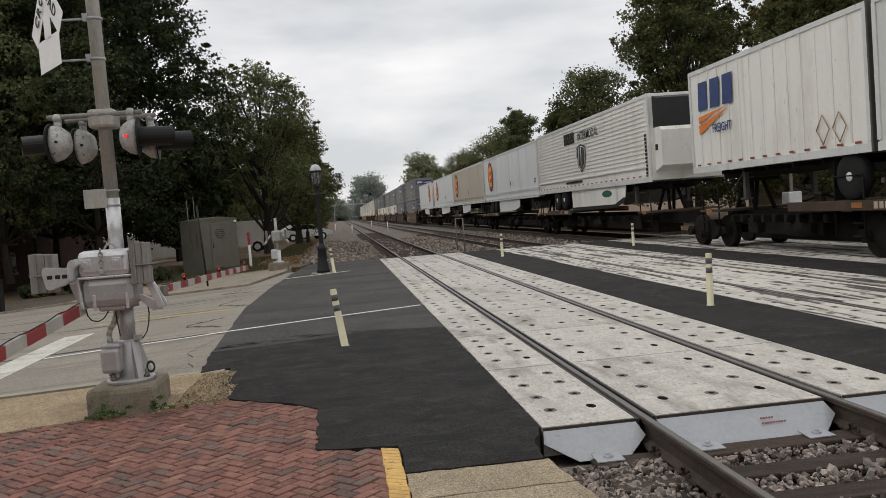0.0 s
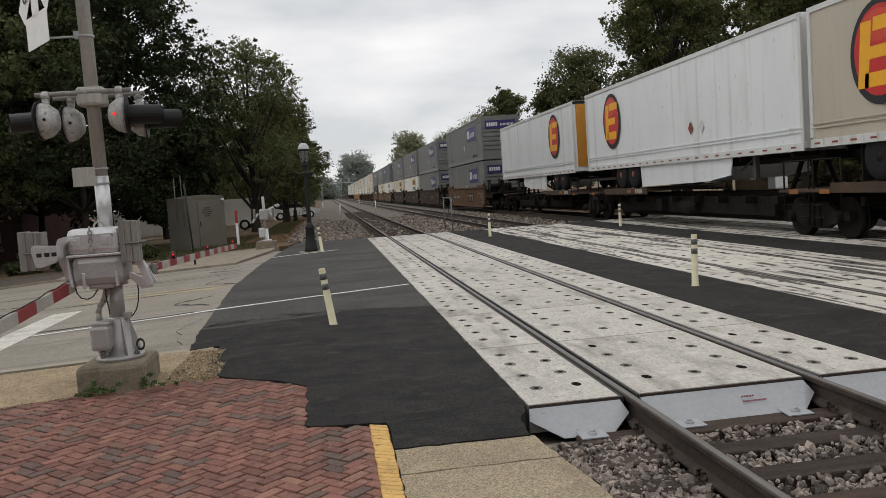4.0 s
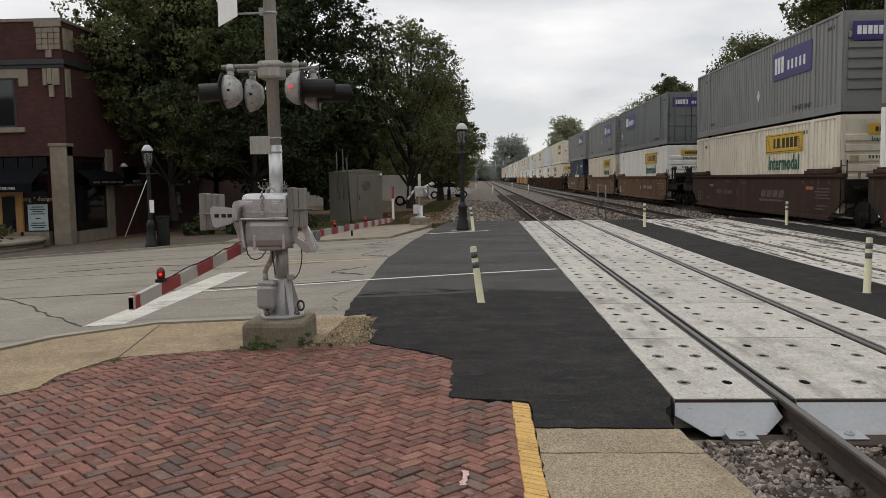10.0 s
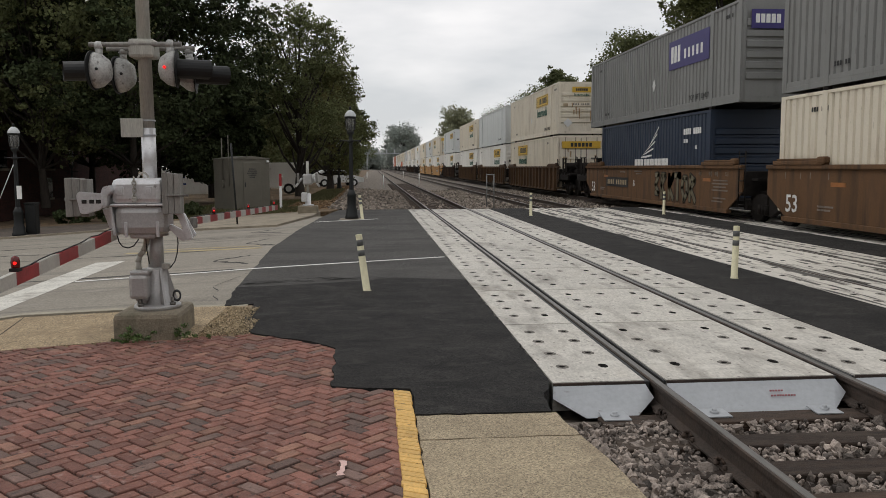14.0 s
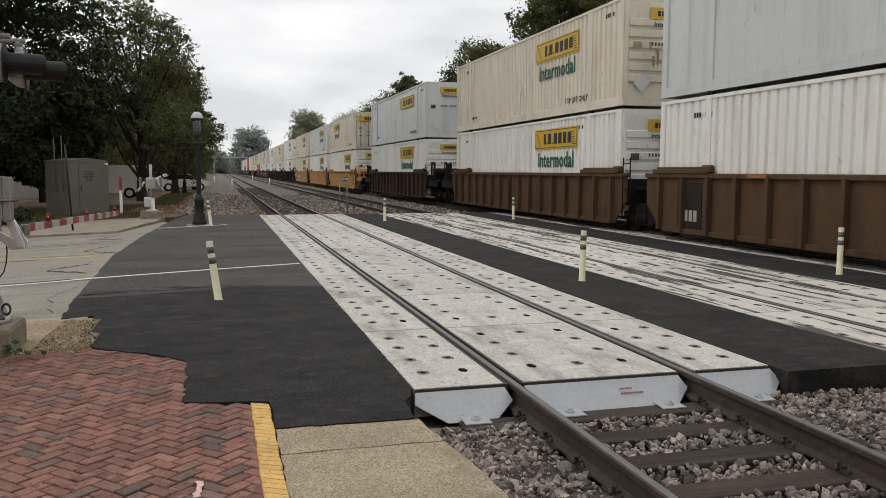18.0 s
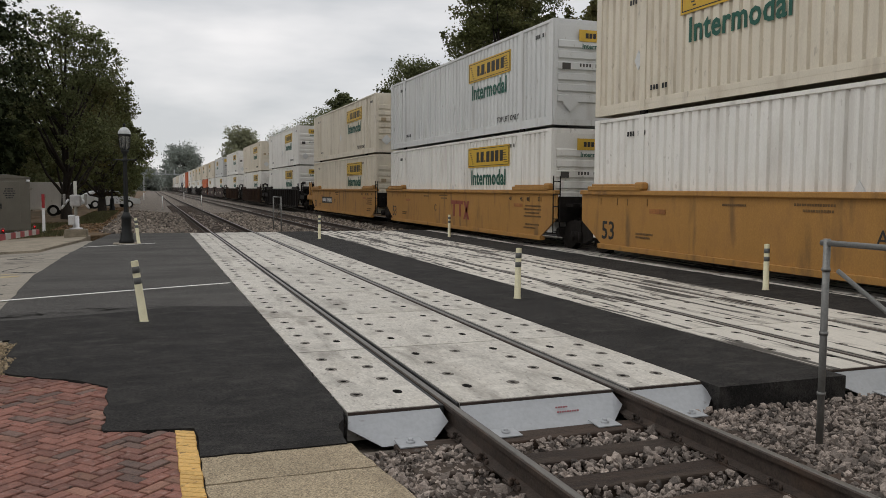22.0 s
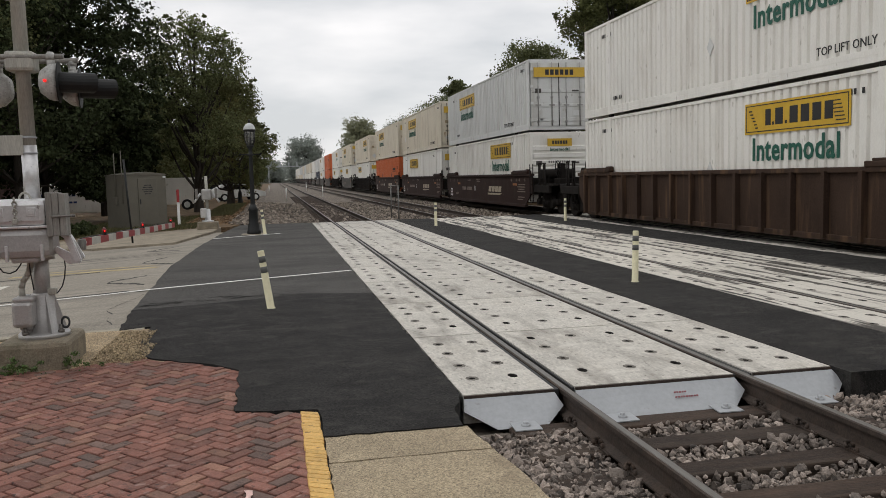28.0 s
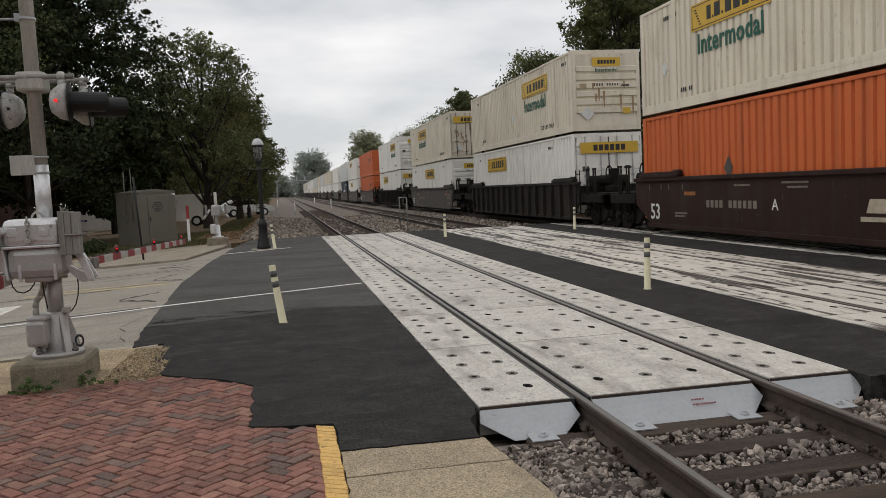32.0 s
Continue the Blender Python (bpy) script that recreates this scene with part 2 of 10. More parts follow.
M["galv"] = material("galvanised_plate", (0.40, 0.415, 0.43), 0.5, 0.25, vary=0.06, scale=3, fine=30, bump=0.05, layers=(((0.20, 0.18, 0.16), 12, (0.5, 1, 2), 0.66, 0.72, 0.7),))
M["steel_paint"] = material("silver_paint", (0.66, 0.66, 0.665), 0.32, 0.5, vary=0.07, scale=5, fine=40, bump=0.12, stain=(0.44, 0.43, 0.41), stain_amount=0.35, stain_scale=4, layers=(((0.18, 0.165, 0.145), 26, (1, 1, 0.7), 0.64, 0.70, 0.6),))
M["pole"] = material("weathered_aluminium", (0.41, 0.40, 0.355), 0.6, 0.3, vary=0.16, scale=4, fine=40, stretch=(4, 4, 0.5), stain=(0.24, 0.21, 0.165), stain_amount=0.6)
M["barrier_steel"] = material("dull_galvanised_pipe", (0.20, 0.20, 0.19), 0.5, 0.5, vary=0.15, scale=6, stain=(0.11, 0.10, 0.09), stain_amount=0.5, stain_scale=3)
M["weight"] = material("weathered_weight_plate", (0.235, 0.225, 0.205), 0.7, 0.2, vary=0.22, scale=5, stretch=(4, 4, 0.4), stain=(0.10, 0.09, 0.08), stain_amount=0.7, stain_scale=2, each=0.10)
M["brick"] = material("clay_paver", (0.215, 0.096, 0.072), 0.85, vary=0.2, scale=9, fine=70, bump=0.9, each=0.30, stain=(0.095, 0.060, 0.052), stain_amount=0.65, stain_scale=2.2, layers=(((0.33, 0.22, 0.19), 16, (1, 1, 1), 0.56, 0.70, 0.75), ((0.045, 0.036, 0.032), 22, (1, 1, 1), 0.59, 0.68, 0.8)))
M["brick_grey"] = material("dark_clay_paver", (0.158, 0.100, 0.082), 0.85, vary=0.2, scale=9, fine=70, bump=0.8, each=0.28, stain=(0.10, 0.075, 0.065), stain_amount=0.5, stain_scale=3, layers=(((0.045, 0.036, 0.032), 22, (1, 1, 1), 0.59, 0.68, 0.8),))
M["brick_tan"] = material("tan_clay_paver", (0.240, 0.124, 0.088), 0.85, vary=0.2, scale=9, fine=70, bump=0.8, each=0.28, stain=(0.13, 0.085, 0.07), stain_amount=0.6, stain_scale=3, layers=(((0.045, 0.036, 0.032), 22, (1, 1, 1), 0.59, 0.68, 0.8),))
M["brick_yellow"] = material("yellow_painted_paver", (0.68, 0.42, 0.13), 0.7, vary=0.14, scale=5, fine=60, bump=0.6, each=0.08, stain=(0.42, 0.25, 0.08), stain_amount=0.5, layers=(((0.12, 0.08, 0.04), 18, (1, 1, 1), 0.63, 0.70, 0.7),))
M["brick_far"] = material("clay_pavers", (0.215, 0.096, 0.072), 0.85, vary=0.2, scale=9, fine=70, bump=0.8, island=0.27, stain=(0.095, 0.060, 0.052), stain_amount=0.65, stain_scale=2.2, layers=(((0.33, 0.22, 0.19), 16, (1, 1, 1), 0.58, 0.72, 0.6), ((0.045, 0.036, 0.032), 22, (1, 1, 1), 0.62, 0.70, 0.75)))
M["brick_grey_far"] = material("dark_clay_pavers", (0.158, 0.100, 0.082), 0.85, vary=0.2, scale=9, fine=70, bump=0.8, island=0.28, stain=(0.10, 0.075, 0.065), stain_amount=0.5, stain_scale=3, layers=(((0.045, 0.036, 0.032), 22, (1, 1, 1), 0.62, 0.70, 0.75),))
M["brick_tan_far"] = material("tan_clay_pavers", (0.240, 0.124, 0.088), 0.85, vary=0.2, scale=9, fine=70, bump=0.8, island=0.28, stain=(0.13, 0.085, 0.07), stain_amount=0.6, stain_scale=3, layers=(((0.045, 0.036, 0.032), 22, (1, 1, 1), 0.62, 0.70, 0.75),))
M["tactile"] = material("salmon_tactile_slab", (0.40, 0.16, 0.125), 0.85, vary=0.15, scale=3, fine=60, bump=0.5, cells=0.15, cell_scale=30)
M["paint_pink"] = material("pink_paint", (0.62, 0.42, 0.38), 0.8, vary=0.2)
M["steel_case"] = material("grey_case_paint", (0.43, 0.42, 0.41), 0.45, 0.45, vary=0.1, scale=5, stain=(0.23, 0.215, 0.20), stain_amount=0.4)
M["housing"] = material("chalky_lamp_housing", (0.44, 0.44, 0.42), 0.55, 0.2, vary=0.2, scale=8, stain=(0.20, 0.19, 0.17), stain_amount=0.7, stain_scale=9, layers=(((0.08, 0.07, 0.06), 22, (1, 1, 1), 0.62, 0.68, 0.7),))
M["red_glass"] = material("red_lamp_glass", (0.12, 0.009, 0.008), 0.25, vary=0.1, bump=0)
M["lamp_cap"] = material("pale_lamp_cap", (0.52, 0.54, 0.54), 0.5, vary=0.12)
M["sand"] = material("joint_sand", (0.022, 0.018, 0.015), 0.95, vary=0.4, bump=0.5)
M["white_paint"] = material("road_paint", (0.78, 0.77, 0.73), 0.7, vary=0.1, scale=4, fine=50, stain=(0.5, 0.48, 0.45), stain_amount=0.5, stain_scale=4)
M["worn_paint"] = material("worn_road_paint", (0.62, 0.60, 0.54), 0.75, vary=0.16, scale=3, fine=60, stain=(0.30, 0.27, 0.23), stain_amount=0.8, stain_scale=2.5, layers=(((0.22, 0.20, 0.17), 30, (1, 1, 1), 0.58, 0.66, 0.6),))
M["logo_red_faint"] = material("faint_red_stencil", (0.42, 0.16, 0.17), 0.6)
M["earth"] = material("verge_earth", (0.128, 0.083, 0.044), 0.95, vary=0.45, scale=0.8, fine=25, bump=0.8, stain=(0.058, 0.050, 0.025), stain_amount=0.8, stain_scale=0.25, cells=0.4, cell_scale=9, layers=(((0.21, 0.145, 0.075), 3.0, (1, 1, 1), 0.56, 0.66, 0.7),))
M["grass"] = material("grass_blades", (0.078, 0.076, 0.026), 0.8, vary=0.3, scale=1.0, island=0.4)
M["black_metal"] = material("black_lamp_paint", (0.010, 0.011, 0.011), 0.55, 0.0, vary=0.1, gloss=0.35)
M["post_cream"] = material("cream_delineator", (0.66, 0.62, 0.42), 0.6, vary=0.08)
M["reflective"] = material("dark_reflective_band", (0.115, 0.118, 0.115), 0.5, vary=0.15)
M["white"] = material("white_sign", (0.80, 0.80, 0.78), 0.5, vary=0.05)
M["faded_yellow"] = material("faded_yellow_paint", (0.40, 0.32, 0.17), 0.8, vary=0.25, scale=4, stain=(0.26, 0.23, 0.18), stain_amount=0.8, stain_scale=3)
M["backdrop"] = material("backdrop_grey", (0.12, 0.118, 0.112), 0.9, vary=0.2, scale=0.5)
M["red"] = material("red_stripe", (0.30, 0.022, 0.024), 0.5, vary=0.2, stain=(0.16, 0.05, 0.045), stain_amount=0.5)
M["arm_white"] = material("white_stripe", (0.47, 0.455, 0.41), 0.5, vary=0.1, stain=(0.30, 0.28, 0.24), stain_amount=0.5)
M["red_lamp"] = glow("lit_red_lamp", (1.0, 0.012, 0.010), 1.3)
M["cabinet"] = material("beige_steel_cabinet", (0.150, 0.140, 0.112), 0.6, 0.1, vary=0.09, scale=1.5, stain=(0.13, 0.115, 0.09), stain_amount=0.5)
M["bark"] = material("bark", (0.034, 0.027, 0.021), 0.95, vary=0.3, scale=6, fine=30, bump=1.0, stretch=(3, 3, 0.6))
M["leaf"] = material("oak_leaves", (0.068, 0.090, 0.040), 0.75, vary=0.3, scale=0.35, island=0.40, bump=0, gloss=0.25, stain=(0.098, 0.098, 0.040), stain_amount=0.6, stain_scale=0.30)
M["leaf_olive"] = material("turning_leaves", (0.098, 0.106, 0.040), 0.75, vary=0.3, scale=0.4, island=0.45, bump=0, gloss=0.25, stain=(0.160, 0.118, 0.042), stain_amount=0.75, stain_scale=0.3)
M["leaf_deep"] = material("green_oak_leaves", (0.142, 0.158, 0.070), 0.75, vary=0.3, scale=0.4, island=0.42, bump=0, gloss=0.25, stain=(0.175, 0.150, 0.062), stain_amount=0.65, stain_scale=0.35)
M["leaf_dark"] = material("dark_oak_leaves", (0.038, 0.049, 0.022), 0.8, vary=0.3, scale=0.35, island=0.35, bump=0, gloss=0.10, stain=(0.082, 0.080, 0.032), stain_amount=0.6, stain_scale=0.30)
M["leaf_light"] = material("light_green_leaves", (0.135, 0.148, 0.068), 0.75, vary=0.25, scale=0.35, island=0.35, bump=0, gloss=0.25, stain=(0.165, 0.150, 0.065), stain_amount=0.6, stain_scale=0.30)
# distance haze is put into these two leaf colours; the air stays clear
M["leaf_haze"] = material("haze_tinted_olive_leaves", (0.215, 0.225, 0.135), 0.8, vary=0.15, scale=0.2, island=0.2, bump=0)
M["leaf_far"] = material("haze_tinted_leaves", (0.235, 0.265, 0.235), 0.8, vary=0.15, scale=0.2, island=0.2, bump=0)
for key in ("leaf", "leaf_olive", "leaf_deep", "leaf_light"):
    nt = M[key].node_tree
    body = nt.nodes["Principled BSDF"]
    back = nt.nodes.new("ShaderNodeBsdfTranslucent")
    mix = nt.nodes.new("ShaderNodeMixShader")
    mix.inputs[0].default_value = 0.40
    nt.links.new(body.inputs["Base Color"].links[0].from_socket, back.inputs["Color"])
    nt.links.new(body.outputs[0], mix.inputs[1])
    nt.links.new(back.outputs[0], mix.inputs[2])
    nt.links.new(mix.outputs[0], nt.nodes["Material Output"].inputs["Surface"])
M["facade"] = material("facade_brick", (0.180, 0.056, 0.041), 0.9, vary=0.25, scale=3, fine=30, bump=0.3, each=0.2, island=0.25)
M["limestone"] = material("limestone", (0.22, 0.188, 0.142), 0.85, vary=0.16, scale=3, fine=50, stain=(0.13, 0.11, 0.085), stain_amount=0.6)
M["dark_glass"] = glass("dark_window_glass", (0.008, 0.009, 0.010))
M["clear_glass"] = glass("hazy_lamp_glass", (0.26, 0.26, 0.25), 0.2)
M["clear_glass"].node_tree.nodes["Principled BSDF"].inputs["Alpha"].default_value = 0.45
M["frame_dark"] = material("dark_frame", (0.022, 0.024, 0.026), 0.6)
M["wood_door"] = material("ochre_wood", (0.32, 0.17, 0.05), 0.55, vary=0.2, stretch=(4, 4, 0.4))
M["awning"] = material("black_awning", (0.006, 0.007, 0.009), 0.95, vary=0.2, gloss=0.1)


# ---- mesh helpers ----


def box(bm, x0, x1, y0, y1, z0, z1, bevel=0.0):
    vs = [bm.verts.new((x, y, z)) for x in (x0, x1) for y in (y0, y1) for z in (z0, z1)]
    fs = [bm.faces.new([vs[i] for i in q]) for q in ((0, 1, 3, 2), (4, 6, 7, 5), (0, 4, 5, 1), (2, 3, 7, 6), (0, 2, 6, 4), (1, 5, 7, 3))]
    if bevel:
        es = list({e for f in fs for e in f.edges})
        bmesh.ops.bevel(bm, geom=es, offset=bevel, segments=2, affect="EDGES", profile=0.5)
    return bm


def tube(bm, p0, p1, r0, r1=None, n=10, caps=True):
    p0, p1 = Vector(p0), Vector(p1)
    r1 = r0 if r1 is None else r1
    q = (p1 - p0).to_track_quat("Z", "Y")
    rings = []
    for p, r in ((p0, r0), (p1, r1)):
        rings.append([bm.verts.new(p + q @ Vector((r * math.cos(2 * math.pi * i / n), r * math.sin(2 * math.pi * i / n), 0))) for i in range(n)])
    for i in range(n):
        f = bm.faces.new((rings[0][i], rings[0][(i + 1) % n], rings[1][(i + 1) % n], rings[1][i]))
        f.smooth = True
    if caps:
        bm.faces.new(rings[0][::-1])
        bm.faces.new(rings[1])
    return bm


def lathe(bm, profile, n=16, at=(0, 0, 0)):
    """A turned body round the z axis from (radius, height) pairs."""
    at = Vector(at)
    rings = [[bm.verts.new(at + Vector((r * math.cos(2 * math.pi * i / n), r * math.sin(2 * math.pi * i / n), z))) for i in range(n)] for r, z in profile]
    for a, b in zip(rings, rings[1:]):
        for i in range(n):
            f = bm.faces.new((a[i], a[(i + 1) % n], b[(i + 1) % n], b[i]))
            f.smooth = True
    bm.faces.new(rings[0][::-1])
    bm.faces.new(rings[-1])
    return bm


def slab(bm, outline, z0, z1):
    """A flat plate from a counter-clockwise outline."""
    lo = [bm.verts.new((x, y, z0)) for x, y in outline]
    hi = [bm.verts.new((x, y, z1)) for x, y in outline]
    bm.faces.new(hi)
    bm.faces.new(lo[::-1])
    for i in range(len(lo)):
        j = (i + 1) % len(lo)
        bm.faces.new((lo[i], lo[j], hi[j], hi[i]))
    return bm


def extrude_profile(bm, profile, y0, y1):
    """A bar along y from a counter-clockwise (x, z) outline."""
    a = [bm.verts.new((x, y0, z)) for x, z in profile]
    b = [bm.verts.new((x, y1, z)) for x, z in profile]
    bm.faces.new(a)
    bm.faces.new(b[::-1])
    for i in range(len(a)):
        j = (i + 1) % len(a)
        bm.faces.new((a[j], a[i], b[i], b[j]))
    return bm


def mesh_of(name, bm, mat):
    bmesh.ops.recalc_face_normals(bm, faces=bm.faces)
    me = bpy.data.meshes.new(name)
    bm.to_mesh(me)
    bm.free()
    me.materials.append(M[mat] if isinstance(mat, str) else mat)
    return me


def part(name, bm, mat, parent, label=""):
    """One mesh object under a thing or part."""
    ob = new(name, bm if isinstance(bm, bpy.types.Mesh) else mesh_of(name, bm, mat))
    ob.parent = parent
    return tagged(ob, label)


def single(name, bm, mat, label="", category="", group="", kind=""):
    """A thing of one mesh."""
    return tagged(new(name, mesh_of(name, bm, mat)), label, category, group, kind)


def empty(name, label="", category="", group="", kind="", at=(0, 0, 0)):
    ob = new(name)
    ob.empty_display_size = 0.3
    ob.location = at
    return tagged(ob, label, category, group, kind)


def B():
    return bmesh.new()


TEXTS = {}


def lettering(text, size, mat, parent, m, name="lettering", spacing=1.0, centre=True, bold=0.0):
    """Raised letters in the built-in font, in the thing's space; m turns the text's x-y plane into place."""
    key = (text, size, spacing, mat, centre, bold)
    if key not in TEXTS:
        cu = bpy.data.curves.new("letters", "FONT")
        cu.body, cu.size, cu.extrude, cu.space_character = text, size, 0.003, spacing
        cu.resolution_u = 2
        cu.offset = bold * size
        cu.align_x = "CENTER" if centre else "LEFT"
        tmp = bpy.data.objects.new("letters", cu)
        scene.collection.objects.link(tmp)
        me = bpy.data.meshes.new_from_object(tmp.evaluated_get(bpy.context.evaluated_depsgraph_get()))
        bpy.data.objects.remove(tmp)
        me.materials.clear()
        me.materials.append(M[mat])
        TEXTS[key] = me
    ob = new(name, TEXTS[key])
    ob.parent = parent
    ob.matrix_basis = m
    return ob


# ---- the ground ----
YA, YB = 5.92, 31.2          # ends of the crossing's panels along the tracks
TRACKS = (3.10, 7.60, 12.10)  # centre lines



def fall(x):
    """Height of the street, which falls away from the tracks towards the shops."""
    return 0.05 * min(0.0, max(-40.0, x + 2.0))


def sloped(bm, outline, d0, d1):
    """A plate whose underside and top follow the fall of the street."""
    slab(bm, outline, d0, d1)
    for x in (-2.0, -42.0):
        bmesh.ops.bisect_plane(bm, geom=bm.verts[:] + bm.edges[:] + bm.faces[:], plane_co=(x, 0, 0), plane_no=(1, 0, 0))
    for v in bm.verts:
        v.co.z += fall(v.co.x)
    return bm


def ragged(outline, step=0.12, amount=0.02, seed=1):
    """The outline with its edges broken up a little, as cut or poured by hand."""
    rnd = random.Random(seed)
    out = []
    for (x0, y0), (x1, y1) in zip(outline, outline[1:] + outline[:1]):
        d = math.hypot(x1 - x0, y1 - y0)
        n = max(1, min(60, int(d / step)))
        for i in range(n):
            k = 0 if i == 0 else amount
            out.append((x0 + (x1 - x0) * i / n + rnd.uniform(-k, k), y0 + (y1 - y0) * i / n + rnd.uniform(-k, k)))
    return out


bm = B()
extrude_profile(bm, [(-900, -3.2), (900, -1.0), (900, -0.46), (-2, -0.46), (-42, -2.46), (-900, -2.46)], -200, 3000)
single("ground", bm, "earth", "bare brown earth reaching to the horizon", "ground", kind="structure")

# trackbed of crushed stone
bm = B()
extrude_profile(bm, [(-2.2, -0.42), (16.5, -0.42), (15.2, -0.25), (1.6, -0.25), (-1.7, 0.015)], YB, 1500)
extrude_profile(bm, [(1.2, -0.42), (16.5, -0.42), (15.2, -0.26), (1.2, -0.26)], -12, YA + 0.3)
single("trackbed", bm, "bed", "grey and brown crushed stone bed under the tracks", "trackbed", kind="structure")

# road of worn concrete on the near side of the tracks
KERB_NEAR = [(-7.79, -8.06), (-7.09, 1.94), (-6.39, 5.34), (-5.54, 8.14), (-4.94, 9.24), (-3.94, 9.89), (-2.79, 9.79), (-1.3, 9.68)]
KERB_FAR = [(-1.69, 27.54), (-1.94, 25.94), (-2.49, 23.34), (-4.69, 23.64), (-6.19, 24.94), (-8.19, 25.84), (-10.59, 25.14), (-13.19, 24.64), (-16.69, 24.14), (-60.19, 23.14)]
bm = B()
sloped(bm, [(-60, -8)] + KERB_NEAR + [(-1.3, 27.54)] + KERB_FAR, -0.5, -0.012)
single("road", bm, "concrete_road", "worn grey concrete road with cracks and dark patches", "road", kind="structure")
ASPH = [(1.38, 5.2), (1.40, 5.55), (1.50, 5.86), (1.53, 5.95), (1.53, 11.6), (0.6, 11.9), (-0.4, 11.5), (-1.2, 11.3), (-1.66, 11.2), (-1.55, 9.7), (-1.22, 9.82), (-1.19, 8.67), (-1.02, 8.1), (-0.86, 7.94), (-0.38, 7.59), (-0.14, 7.28), (-0.11, 5.98),
        (0.33, 5.88), (0.47, 5.85), (0.47, 5.22)]
bm = B()
slab(bm, ragged(ASPH, 0.10, 0.018, 3), -0.30, 0.010)
single("pavement_asphalt", bm, "asphalt", "fresh black asphalt between the sidewalk and the tracks", "asphalt", kind="structure")
bm = B()
slab(bm, ragged([(1.53, 11.55), (1.53, 31.4), (-1.1, 31.4), (-1.46, 27.2), (-1.74, 21.6), (-1.85, 16.7), (-1.70, 12.5), (-1.66, 11.15), (-0.4, 11.4), (0.6, 11.8)], 0.3, 0.02, 4), -0.30, 0.004)
single("pavement_asphalt", bm, "asphalt_old", "grey rolled asphalt beside the tracks", "asphalt", kind="structure")
for i, (x0, x1) in enumerate(((4.67, 6.03), (9.17, 10.53), (13.67, 17.5))):
    bm = B()
    slab(bm, [(x0, 5.7), (x1, 5.7), (x1, 31.4), (x0, 31.4)], -0.30, 0.0)
    single("pavement_asphalt", bm, "asphalt", "fresh black asphalt strip between two tracks", "asphalt", kind="structure")
bm = B()
slab(bm, [(17.5, 5.7), (60, 5.7), (60, 31.4), (17.5, 31.4)], -0.42, -0.03)
single("road", bm, "concrete_road", "worn grey road beyond the tracks", "road", kind="structure")

# tracks with rails, ties and crossing panels
RAIL = [(-0.075, -0.175), (0.075, -0.175), (0.075, -0.163), (0.012, -0.145), (0.010, -0.045), (0.036, -0.036), (0.036, -0.006), (0.026, 0.0),
        (-0.026, 0.0), (-0.036, -0.006), (-0.036, -0.036), (-0.010, -0.045), (-0.012, -0.145), (-0.075, -0.163)]
rail_me = mesh_of("rail", extrude_profile(B(), RAIL, -12, 1500), "rail")
shine_me = mesh_of("rail_head", extrude_profile(B(), [(-0.024, 0.0), (0.024, 0.0), (0.020, 0.0035), (-0.020, 0.0035)], -12, 1500), "rail_top")
tie_me = mesh_of("tie", box(B(), -1.3, 1.3, -0.115, 0.115, -0.18, 0.0, 0.012), "tie")
PL = (YB - YA) / 11


